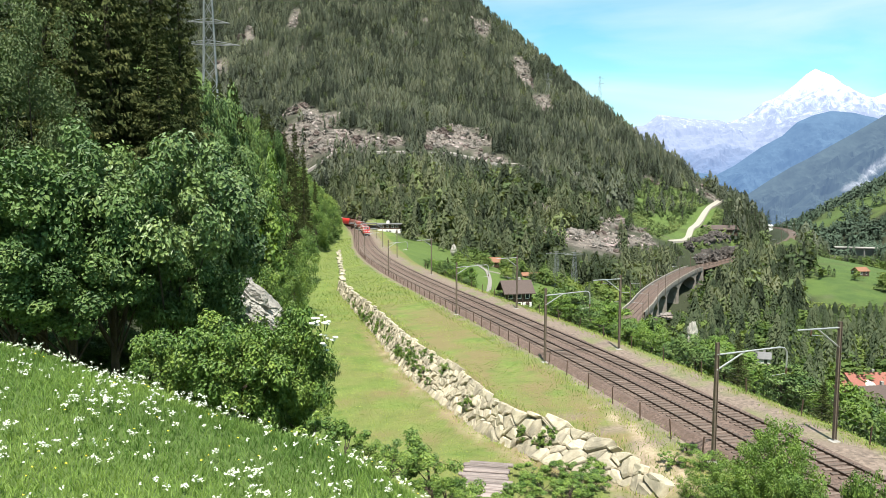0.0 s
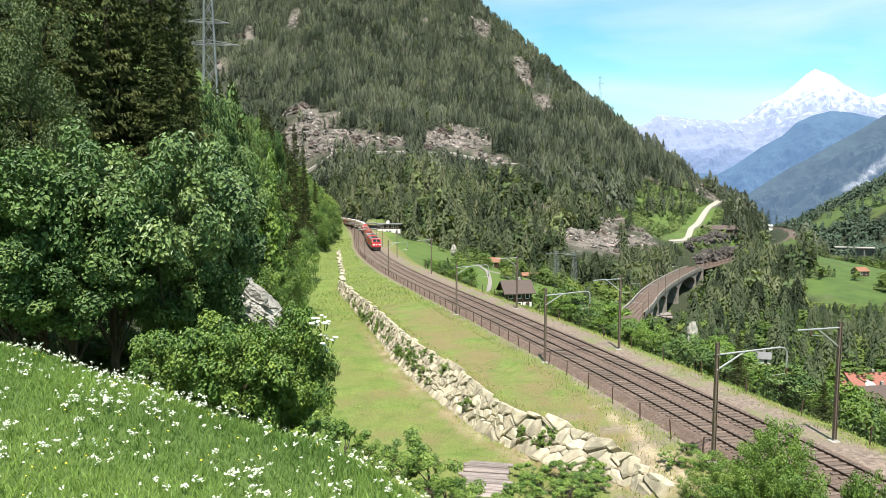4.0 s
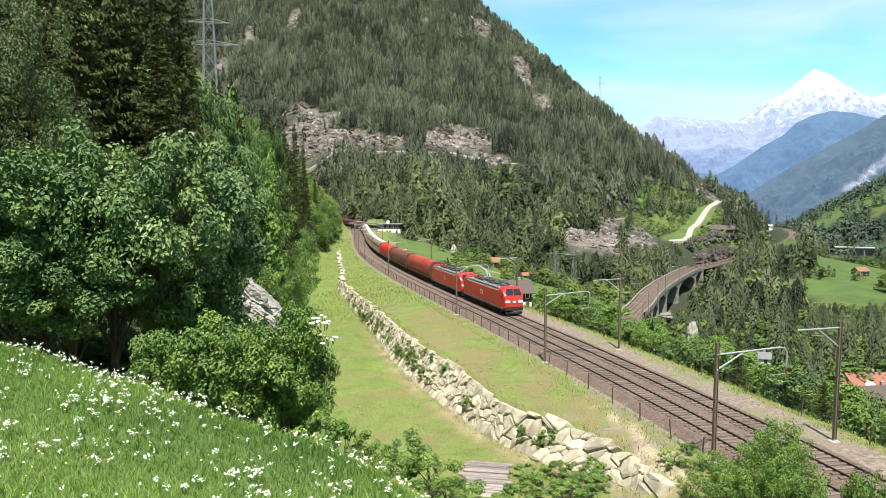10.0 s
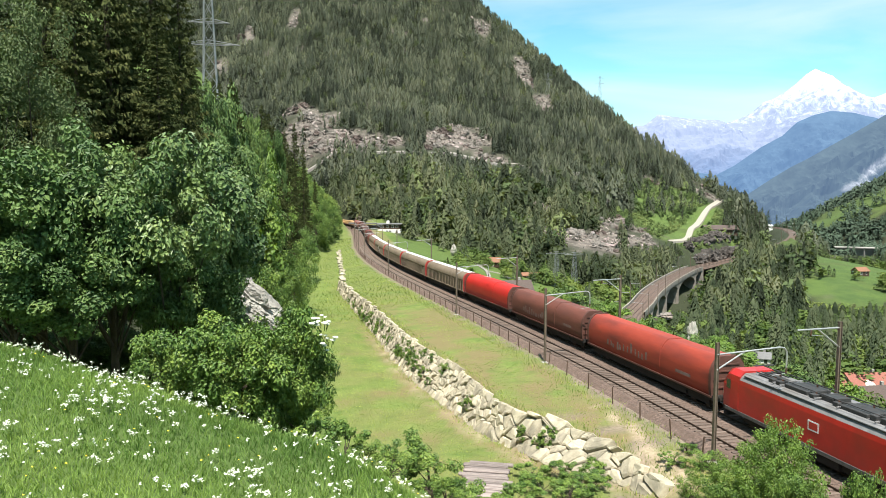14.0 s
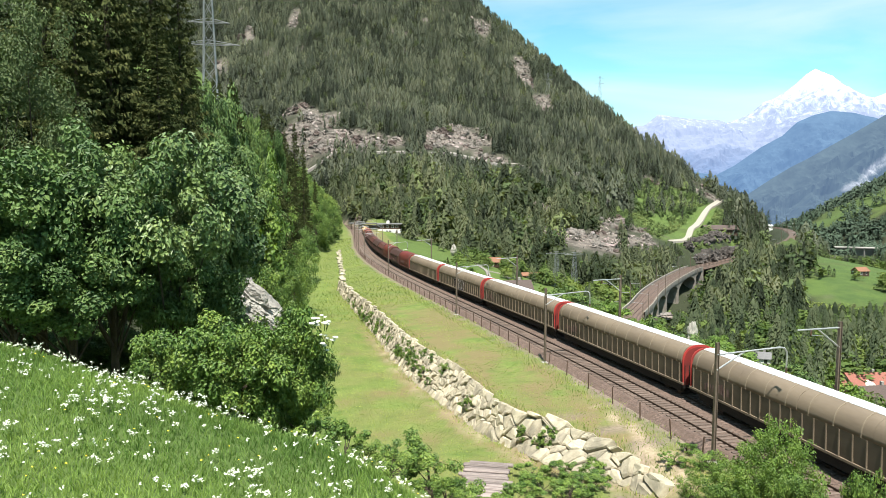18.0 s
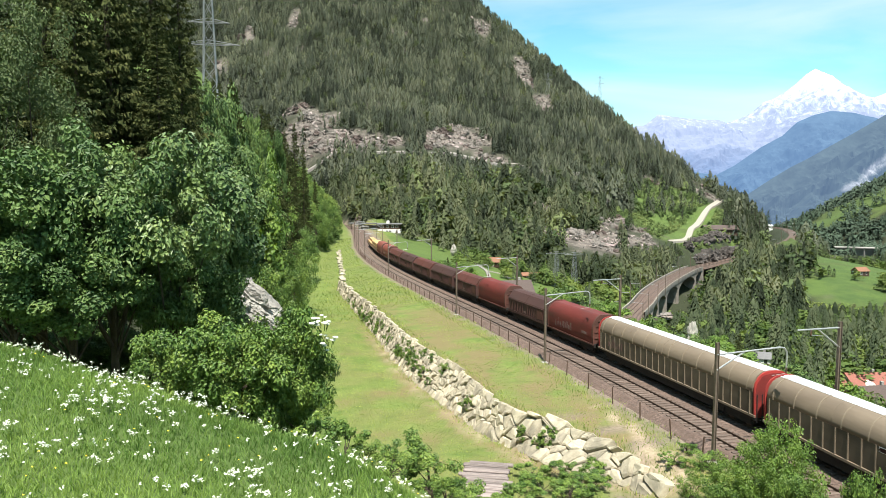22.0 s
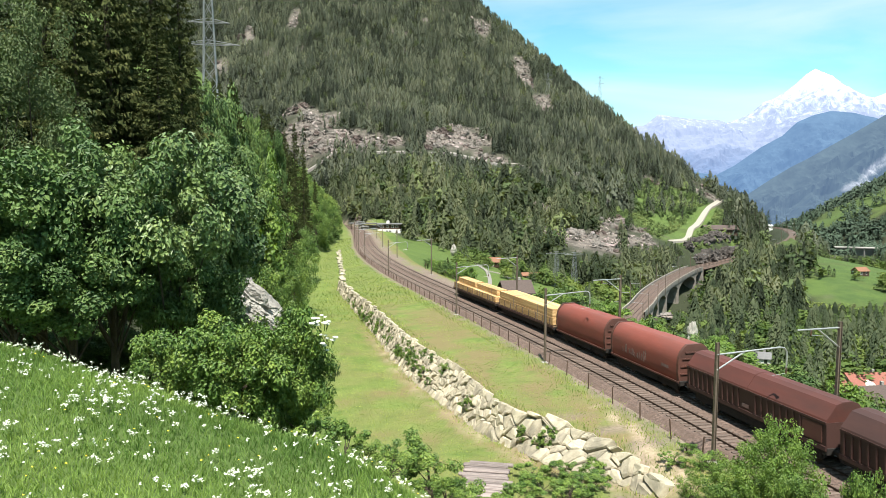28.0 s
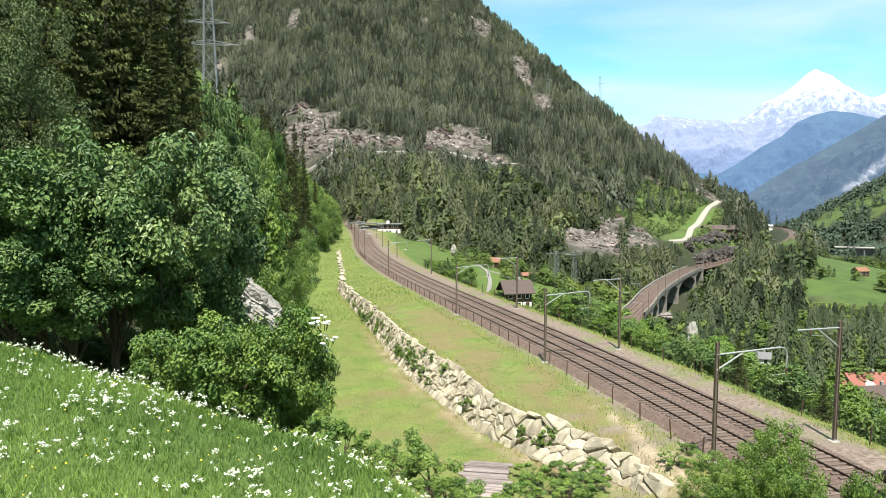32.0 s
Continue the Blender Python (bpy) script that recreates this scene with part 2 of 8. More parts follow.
def land(x, y):
    """Height of the ground."""
    shp = np.shape(x)
    x, y = np.ravel(x).astype(float), np.ravel(y).astype(float)
    s, u, zt = line_of(x, y)
    # valley side
    side = zt - 0.9 - np.interp(y, (60, 110, 160, 200, 250, 330), (0.42, 0.44, 0.53, 0.50, 0.28, 0.2)) * np.maximum(0, -u - 8.5)
    floor = -41 - 0.035 * (np.clip(x, 0, 500) - 100) - 0.05 * np.clip(y - 500, 0, 1500) + ripple(x, y, 70) * 1.5
    rise_r = 0.5 * np.maximum(0, x - 465 - 0.35 * (y - 1000)) * step(y, 740, 950) * (1 - step(y, 1150, 1500))
    floor = floor + np.minimum(rise_r, 130) - 13 * np.exp(-((x - 100) / 26) ** 2 - ((y - 312) / 42) ** 2)
    knoll = -28.5 - 0.0016 * ((x - 205) ** 2 + 0.5 * (y - 450) ** 2)
    right = smooth_max(side, floor, 4)
    right = smooth_max(right, knoll, 5)
    right = smooth_max(right, face_of_mountain(x, y), 4)
    right = right - 13 * np.exp(-((x - 101) / 20) ** 2 - ((y - 296) / 46) ** 2)
    d2 = from_line2(x, y)
    right = np.where(d2 < 32, np.minimum(right, LINE2_Z - 0.9 + 1.3 * np.maximum(0, d2 - 5.5)), right)
    right = np.where(y > 395, np.maximum(right, LINE2_Z - 0.9 - 0.7 * np.maximum(0, d2 - 7)), right)
    right = np.where(s > 300, np.minimum(right, zt - 0.4 + 1.0 * np.maximum(0, -u - 5.5)), right)
    # hill side: slope above the wall, wall, bench, bank
    ut = wall_top(s)
    on = step(s, -16, -9) * (1 - step(s, 98, 112))
    dep = wall_depth(s)
    bench = zt - 0.5 - 0.075 * np.clip(u - 4.5, 0, 6)
    drop = np.clip((u - ut + 0.15) / (dep + 0.01), 0, 1)
    bench = bench - on * (wall_drop(s) * drop) - (1 - on) * 0.16 * np.clip(u - 5, 0, 9) * step(-s, 0, 40) - (1 - on) * step(s, 90, 120) * 0.12 * np.clip(u - 6, 0, 8)
    foot = np.interp(y, (-50, 58, 91, 162, 229, 300), (27, 26, 24, 20, 15, 9))
    rise = np.maximum(0, u - foot)
    hill = bench + np.interp(y, (90, 190, 300), (0.64, 0.85, 1.05)) * rise
    hill = hill + ripple(x, y, 14) * 0.25 * step(u, 16, 30)
    hill = hill + step(s, 272, 312) * np.minimum(1.7 * np.maximum(0, u - 4.0), 11)
    hill = np.minimum(hill, zt + 95)
    low = smooth_max(np.minimum(hill, bench + np.where(s > 265, 99, 0.8)), meadow(x, y), 1.2)
    lift = np.maximum(step(y, 48, 90), step(-x, 14, 34) * step(y, 22, 45))
    left = low + (np.maximum(low, hill) - low) * lift
    left = left + 10 * np.exp(-((x + 18) / 5.5) ** 2 - ((y - 50) / 9.0) ** 2)
    # flat bed under the rails
    bed = zt - 0.62 + 0.2 * step(-u, 3.6, 4.4)
    z = np.where(u > 0, left, right)
    cut = np.where(u > 0, step(u, 3.4, 5.2), step(-u, 6.4, 9.0))
    z = bed * (1 - cut) + z * cut
    return z.reshape(shp)


def land1(x, y):
    return float(land(np.array([x]), np.array([y]))[0])


# bearings and slopes from the camera; trees are capped to keep these views clear
SIGHT_LANES = [(0.262, 0.352, 0.187, 256), (0.30, 0.365, 0.184, 330), (0.355, 0.385, 0.150, 370), (0.345, 0.425, 0.117, 440), (0.34, 0.428, 0.092, 462), (0.462, 0.516, 0.088, 740), (0.555, 0.63, 0.104, 690), (0.525, 0.66, 0.174, 346), (0.54, 0.66, 0.121, 480),
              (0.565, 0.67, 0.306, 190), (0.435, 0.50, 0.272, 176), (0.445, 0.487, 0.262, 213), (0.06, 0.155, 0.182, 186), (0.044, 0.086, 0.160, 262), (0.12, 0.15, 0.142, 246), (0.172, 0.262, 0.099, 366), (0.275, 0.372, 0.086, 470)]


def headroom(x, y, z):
    """Tallest a tree may be without rising into the camera's sight lines to houses, field and viaduct."""
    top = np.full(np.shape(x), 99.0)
    for a, b, k, far in SIGHT_LANES:
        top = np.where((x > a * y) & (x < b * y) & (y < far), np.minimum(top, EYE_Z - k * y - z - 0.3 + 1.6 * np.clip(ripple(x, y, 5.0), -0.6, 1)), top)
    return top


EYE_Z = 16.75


# ---------------------------------------------------------------- ground: one sheet to the horizon
def spaced(bands):
    """Grid lines; bands of (from, to, step)."""
    v = np.concatenate([np.arange(a, b, s) for a, b, s in bands])
    return np.unique(np.round(v, 3))


GX = spaced([(-3200, -800, 160), (-800, -360, 20), (-360, -60, 5), (-60, -30, 1.6), (-30, 34, 0.75), (34, 80, 2.0),
             (80, 360, 5), (360, 900, 16), (900, 3300, 120)])
GY = spaced([(-700, -100, 24), (-100, -4, 4), (-4, 16, 0.6), (16, 38, 1.4), (38, 66, 0.8), (66, 150, 0.9), (150, 240, 2.2), (240, 480, 4.5),
             (480, 940, 8), (940, 1700, 40), (1700, 4900, 160)])
gx, gy = np.meshgrid(GX, GY)
gz = land(gx, gy)
_n, _m = len(GX), len(GY)
_i = (np.arange(_m - 1)[:, None] * _n + np.arange(_n - 1)[None, :]).ravel()
ground_faces = np.stack([_i, _i + 1, _i + _n + 1, _i + _n], 1)

m_ground = bpy.data.materials.new("ground")
m_ground.use_nodes = True


def ground_material(m):
    """Grass, dry grass, gravel, rock and shade-darkened forest floor, mixed by the masks that the sheet carries."""
    nt = m.node_tree
    n, l = nt.nodes, nt.links
    b = n["Principled BSDF"]
    b.inputs["Roughness"].default_value = 0.9
    b.inputs["Specular IOR Level"].default_value = 0.15
    tc = n.new("ShaderNodeTexCoord")

    def grain(scale, detail=5, lo=0.35, hi=0.65):
        no = n.new("ShaderNodeTexNoise")
        no.inputs["Scale"].default_value = scale
        no.inputs["Detail"].default_value = detail
        no.inputs["Roughness"].default_value = 0.65
        l.new(tc.outputs["Object"], no.inputs["Vector"])
        r = n.new("ShaderNodeMapRange")
        r.inputs["From Min"].default_value = lo
        r.inputs["From Max"].default_value = hi
        l.new(no.outputs["Fac"], r.inputs["Value"])
        return r.outputs["Result"]

    def mix(f, a, c):
        x = n.new("ShaderNodeMix")
        x.data_type = "RGBA"
        for k, v in (("A", a), ("B", c)):
            if isinstance(v, tuple):
                x.inputs[k].default_value = (*toned(v), 1)
            else:
                l.new(v, x.inputs[k])
        l.new(f, x.inputs["Factor"])
        return x.outputs["Result"]

    def mask(name):
        a = n.new("ShaderNodeAttribute")
        a.attribute_name = name
        return a.outputs["Fac"]

    fine, mid, wide = grain(9, 6), grain(0.9, 5), grain(0.22, 6, 0.33, 0.55)
    grass = mix(fine, (0.15, 0.21, 0.05), (0.205, 0.265, 0.072))
    grass = mix(mid, grass, (0.19, 0.245, 0.062))
    grass = mix(grain(0.45, 7, 0.42, 0.66), grass, (0.10, 0.155, 0.036))
    grass = mix(grain(2.6, 7, 0.46, 0.7), grass, (0.115, 0.165, 0.04))
    dry = mix(fine, (0.24, 0.185, 0.095), (0.175, 0.155, 0.065))
    patch = n.new("ShaderNodeMath")
    patch.operation = "MULTIPLY"
    l.new(wide, patch.inputs[0])
    l.new(mask("dry"), patch.inputs[1])
    col = mix(patch.outputs[0], grass, dry)
    lush = mix(fine, (0.075, 0.12, 0.03), (0.11, 0.155, 0.045))
    lush = mix(mid, lush, (0.085, 0.135, 0.034))
    lush = mix(grain(0.09, 6, 0.4, 0.65), lush, (0.06, 0.10, 0.03))
    col = mix(mask("lush"), col, lush)
    # needle litter, with the shade under the trees put into its colour
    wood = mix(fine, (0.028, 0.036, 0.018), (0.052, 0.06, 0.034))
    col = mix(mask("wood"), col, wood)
    stone = mix(grain(0.9, 9, 0.42, 0.58), (0.13, 0.112, 0.098), (0.25, 0.215, 0.185))
    stone = mix(grain(0.12, 6, 0.45, 0.6), stone, (0.09, 0.08, 0.068))
    col = mix(mask("rock"), col, stone)
    grav = mix(grain(3.5, 9, 0.42, 0.58), (0.32, 0.25, 0.2), (0.125, 0.098, 0.08))
    grav = mix(mid, grav, (0.22, 0.172, 0.138))
    col = mix(mask("gravel"), col, grav)
    sand = mix(grain(2.2, 8, 0.4, 0.6), (0.50, 0.40, 0.29), (0.34, 0.265, 0.18))
    col = mix(mask("sand"), col, sand)
    l.new(col, b.inputs["Base Color"])
    nb = n.new("ShaderNodeTexNoise")
    nb.inputs["Scale"].default_value = 5
    nb.inputs["Detail"].default_value = 7
    l.new(tc.outputs["Object"], nb.inputs["Vector"])
    bp = n.new("ShaderNodeBump")
    bp.inputs["Strength"].default_value = 0.7
    bp.inputs["Distance"].default_value = 0.12
    l.new(nb.outputs["Fac"], bp.inputs["Height"])
    l.new(bp.outputs["Normal"], b.inputs["Normal"])


ground_material(m_ground)
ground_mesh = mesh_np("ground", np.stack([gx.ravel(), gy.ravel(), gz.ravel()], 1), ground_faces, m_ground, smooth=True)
ground = tagged(new("ground", ground_mesh), "steep alpine valley side of grass, gravel and rock", "ground", kind="structure")


# clearings and bare rock on the mountain: (x, y, half width, half depth, turn)
ROCKS = [(-106, 562, 22, 22, 0), (-76, 533, 38, 22, 0), (-42, 533, 17, 9, 0), (-121, 584, 12, 8, 0), (10, 545, 28, 24, 0), (36, 520, 15, 8, 0), (74, 374, 24, 24, 0), (103, 395, 18, 18, 0),
         (106, 472, 8, 9, 0), (93, 657, 9, 18, 0), (78, 712, 10, 18, 0), (41, 770, 12, 16, 0), (205, 545, 10, 8, 0), (118, 420, 9, 7, 0), (-152, 731, 6, 14, 0), (-190, 698, 7, 12, 0), (-206, 662, 8, 8, 0), (-30, 436, 8, 9, 0), (163, 549, 9, 6, 0), (212, 570, 9, 6, 0), (81, 692, 7, 14, 0), (92, 463, 13, 13, 0), (110, 440, 9, 10, 0), (100, 424, 11, 9, 0), (60, 430, 7, 7, 0)]
CLEARINGS = [(158, 495, 32, 58, 0), (138, 450, 24, 42, 0), (187, 500, 18, 45, 0), (-8, 285, 17, 62, 0), (36, 240, 14, 16, 0), (22, 262, 10, 10, 0), (184, 466, 20, 12, 0)]
FIELDS = [(203, 352, 27, 32, 0), (258, 430, 34, 58, 0), (230, 385, 30, 40, 0), (560, 985, 60, 90, 0), (640, 1040, 60, 90, 0)]


def outcrop(x, y):
    """Where bare rock breaks through the wood."""
    return ripple(x, y, 15) + 0.6 * ripple(x, y, 6) + 0.25 * step(-y, -460, -360)


def blob(x, y, rows):
    v = np.zeros_like(x)
    for a, b, p, q, turn in rows:
        r = ((x - a) / p) ** 2 + ((y - b) / q) ** 2
        v = np.maximum(v, np.clip(1.35 - r + 0.35 * ripple(x, y, 9), 0, 1))
    return v


def masks():
    x, y = gx.ravel(), gy.ravel()
    s, u, zt = line_of(x, y)
    gravel = step(u + 0.45 * ripple(x, y, 1.1), 5.2, 4.3) * step(-u + 0.5 * ripple(x, y, 1.2), 7.3, 6.2)
    gravel = gravel * np.where(u < -3.8, np.clip(1.0 - 0.5 * np.clip(ripple(x, y, 2.2), 0, 1), 0, 1), 1)
    gravel = np.where((u > 4.6) & (u < 11) & (s > -12) & (s < 8), np.maximum(gravel, 0.9 * np.clip(ripple(x, y, 1.6) * 1.1 + 0.05, 0, 1) * step(-s, -8, 4)), gravel)
    ut, dep = wall_top(s), wall_depth(s)
    gravel = np.where((u > ut + 0.5) & (u < ut + dep - 0.2) & (s > -12) & (s < 99), 1.0, gravel)
    mead = step(16 - y, 0, 4) * step(5 - x, 0, 3)
    # woods: the floor colour laid here carries the shade under the trees
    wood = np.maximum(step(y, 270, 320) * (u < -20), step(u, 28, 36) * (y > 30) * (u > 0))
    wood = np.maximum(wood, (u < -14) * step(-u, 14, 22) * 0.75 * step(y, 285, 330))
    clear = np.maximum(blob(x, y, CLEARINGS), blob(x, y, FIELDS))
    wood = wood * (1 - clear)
    rock = blob(x, y, ROCKS)
    rock = np.maximum(rock, 0.8 * step(outcrop(x, y), 1.5, 1.9) * (y > 300) * (u < -25))
    rock = rock * (1 - clear) * (u < -20)
    cutting = step(s, 318, 330) * (u > 4.5) * (1 - step(u + 2 * ripple(x, y, 6), 9, 13))
    rock = np.maximum(rock, cutting)
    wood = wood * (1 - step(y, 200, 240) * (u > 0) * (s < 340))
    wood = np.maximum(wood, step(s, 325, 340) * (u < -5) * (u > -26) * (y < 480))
    dryness = step(u, 4, 6) * np.where(u < wall_top(s), 1.0, np.where(u < wall_foot(s) + 1.8, 1.0, 0.42 + 0.3 * ripple(x, y, 3))) * (u < 25) * np.interp(s, (0, 45, 75, 110), (1.0, 0.9, 0.4, 0.25))
    dryness = np.maximum(dryness, (u < -6) * (u > -12) * 0.8)
    lush = np.maximum(mead, np.maximum(blob(x, y, FIELDS) * np.where(y < 700, 1, 0.8), 0.75 * blob(x, y, CLEARINGS) * (y > 300)))
    lush = np.maximum(lush, (u < -12) * (y < 330) * 0.7)
    lush = np.maximum(lush, (u > foot_of(y) + 1) * 0.6)
    trod = np.hypot((s + 9.5) / 3.2, (u - 8.2) / 1.7)
    trail = np.abs(u - np.interp(s, (-12, -6, 0, 8), (8.0, 6.6, 6.0, 5.9))) / 0.55 + 3 * step(s, 2, 8)
    sand = np.clip(1.3 - np.minimum(trod, trail + 0.35) + 0.5 * ripple(x, y, 0.9), 0, 0.85) * (s > -15) * (s < 8)
    # worn earth along the wall's foot
    worn = np.exp(-((u - wall_foot(s) - 0.7) / 0.8) ** 2) * np.clip(0.35 + 0.45 * ripple(x, y, 1.7), 0, 0.6) * (s > -9) * step(-s, -62, -40)
    sand = np.maximum(sand, worn)
    for k, v in (("sand", sand), ("gravel", gravel), ("wood", wood), ("rock", rock), ("dry", dryness), ("lush", np.clip(lush, 0, 1))):
        put_attr(ground_mesh, k, np.clip(v, 0, 1))


def foot_of(y):
    return np.interp(y, (-50, 58, 91, 162, 229, 300), (27, 26, 24, 20, 15, 9))


masks()

# ---------------------------------------------------------------- the two tracks
m_ballast = mat("ballast", (0.24, 0.168, 0.134), (0.065, 0.046, 0.038), 4.5, 0.95, 0.9, 14, col3=(0.13, 0.09, 0.07), scale3=0.7)
m_rail = mat("rail_steel", (0.11, 0.075, 0.055), (0.07, 0.05, 0.04), 6, 0.5, metal=0.5)
m_sleeper = mat("sleeper", (0.19, 0.145, 0.118), (0.12, 0.09, 0.073), 5, 0.9, 0.4, rand=0.25)


def sweep(profile, s0, s1, ds, wob=0.0):
    """A strip along the line; profile of (u, z)."""
    ss = np.arange(s0, s1 + ds, ds)
    rs = np.random.RandomState(3)
    v = []
    for u, z in profile:
        v.append(on_track(ss, u, z) + np.stack([0 * ss, 0 * ss, wob * (rs.rand(len(ss)) - 0.5)], -1))
    k = len(profile)
    v = np.stack(v, 1).reshape(-1, 3)
    f = []
    i = np.arange(len(ss) - 1)[:, None] * k + np.arange(k - 1)[None, :]
    i = i.ravel()
    f = np.stack([i, i + k, i + k + 1, i + 1], 1)
    return v, f


bed_profile = [(-4.3, -0.75), (-3.9, -0.5), (-3.35, -0.2), (-2.5, -0.17), (-1.75, -0.19), (-1.0, -0.17), (0, -0.22), (1.0, -0.17), (1.75, -0.19), (2.5, -0.17), (3.35, -0.2), (4.2, -0.62), (4.6, -0.8)]
v, f = sweep(bed_profile, -460, 720, 1.0, 0.05)
track_bed = tagged(new("track_bed", mesh_np("track_bed", v, f, m_ballast)), "brown crushed-stone ballast bed of a double track", "track bed", kind="structure")

railway = thing("railway_track", "double track of rusty rails on dark sleepers", "railway track", kind="structure")
rail_profile = [(-0.07, -0.16), (-0.02, -0.14), (-0.035, -0.03), (-0.035, 0.0), (0.035, 0.0), (0.035, -0.03), (0.02, -0.14), (0.07, -0.16)]
for c in (-GAP, GAP):
    for side in (-0.75, 0.75):
        v, f = sweep([(c + side + a, b) for a, b in rail_profile], -460, 720, 2.0)
        part("rail", mesh_np("rail", v, f, m_rail), None, railway)

# ---------------------------------------------------------------- woods
# some blue is mixed into these needles for haze on the mountain
m_conifer = mat("conifer_needles", (0.065, 0.08, 0.055), (0.112, 0.128, 0.094), 0.12, 0.85, tint=0.62, spec=0.1, trans=0.3)
m_conifer_low = mat("lower_conifer_needles", (0.06, 0.08, 0.042), (0.108, 0.126, 0.076), 0.12, 0.85, tint=0.68, spec=0.1, trans=0.3)
m_broad = mat("broadleaf_far", (0.11, 0.165, 0.05), (0.165, 0.225, 0.075), 0.8, 0.8, tint=0.4, spec=0.15)
m_broad_dark = mat("broadleaf_dim", (0.075, 0.10, 0.048), (0.11, 0.135, 0.066), 0.8, 0.85, tint=0.5, spec=0.1, trans=0.3)
# distance haze is painted in here as a blue-grey leaf colour
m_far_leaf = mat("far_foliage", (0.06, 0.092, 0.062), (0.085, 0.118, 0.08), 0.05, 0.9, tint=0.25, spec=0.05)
m_fresh_leaf = mat("fresh_foliage", (0.092, 0.132, 0.055), (0.135, 0.178, 0.08), 0.8, 0.8, tint=0.5, spec=0.12, trans=0.3)
m_valley_spruce = mat("valley_needles", (0.06, 0.083, 0.045), (0.105, 0.132, 0.074), 0.6, 0.85, tint=0.5, spec=0.1, trans=0.3)
m_valley_leaf = mat("valley_foliage", (0.10, 0.155, 0.04), (0.15, 0.21, 0.06), 0.8, 0.8, tint=0.45, spec=0.15, trans=0.3)
m_bank_leaf = mat("bank_foliage", (0.115, 0.185, 0.048), (0.17, 0.245, 0.07), 0.8, 0.8, tint=0.4, spec=0.15, trans=0.3)
m_trunk = mat("bark", (0.10, 0.075, 0.055), (0.05, 0.04, 0.03), 4, 0.95, 0.8)


def pine_shape(rs, tufts, slim, cone=False):
    """One pine or old spruce of unit height: a rounded, ragged crown of needle tufts."""
    t = 0.10 + 0.88 * (np.arange(tufts) + rs.rand(tufts)) / tufts
    form = 1.2 * (1.02 - t) ** 0.85 if cone else np.minimum(1.0, 1.9 * (1.03 - t) ** 0.75)
    r = slim * form * (0.55 + 0.5 * rs.rand(tufts))
    a = np.arange(tufts) * 2.4 + rs.rand(tufts)
    out = np.stack([np.cos(a), np.sin(a), 0 * a], 1)
    side = np.stack([-np.sin(a), np.cos(a), 0 * a], 1)
    up = np.array((0, 0, 1.0))
    k = (40 / tufts) ** 0.5
    p = out * r[:, None] + up * t[:, None]
    w = side * ((0.034 + 0.04 * rs.rand(tufts)) * k)[:, None]
    h = (up * 0.75 - out * 0.4) * ((0.09 + 0.08 * rs.rand(tufts)) * k)[:, None]
    return np.stack([p - w - h * 0.6, p + w - h * 0.6, p + h + 0.3 * w * rs.randn(tufts, 1)], 1).reshape(-1, 3), np.arange(tufts * 3).reshape(-1, 3)


def broad_shape(rs, blobs=9, leaves=150, size=1.0):
    """One broad crown of unit height: lumps of foliage made of ragged sprays."""
    h = (np.arange(blobs) + rs.rand(blobs)) / blobs
    a = 2.4 * np.arange(blobs) + rs.rand(blobs)
    d = 0.30 * np.sqrt(rs.rand(blobs)) * (1.15 - 0.8 * h)
    cs = np.stack([d * np.cos(a), d * np.sin(a), 0.2 + 0.62 * h], 1)
    sz = 0.12 + 0.10 * rs.rand(blobs)
    w = rs.randint(0, blobs, leaves)
    d = rs.randn(leaves, 3)
    d /= np.linalg.norm(d, axis=1, keepdims=True)
    p = cs[w] + d * sz[w][:, None] * (0.7 + 0.4 * rs.rand(leaves, 1))
    n = d * 0.7 + (0, 0, 0.5) + 0.35 * rs.randn(leaves, 3)
    n /= np.linalg.norm(n, axis=1, keepdims=True)
    a = np.cross(n, rs.randn(leaves, 3))
    a /= np.linalg.norm(a, axis=1, keepdims=True)
    b = np.cross(n, a)
    k = size * (0.045 + 0.04 * rs.rand(leaves))[:, None]
    v = np.stack([p - a * k, p + a * k * 0.7 - b * k, p + a * k * 0.6 + b * k], 1).reshape(-1, 3)
    return v, np.arange(leaves * 3).reshape(-1, 3)


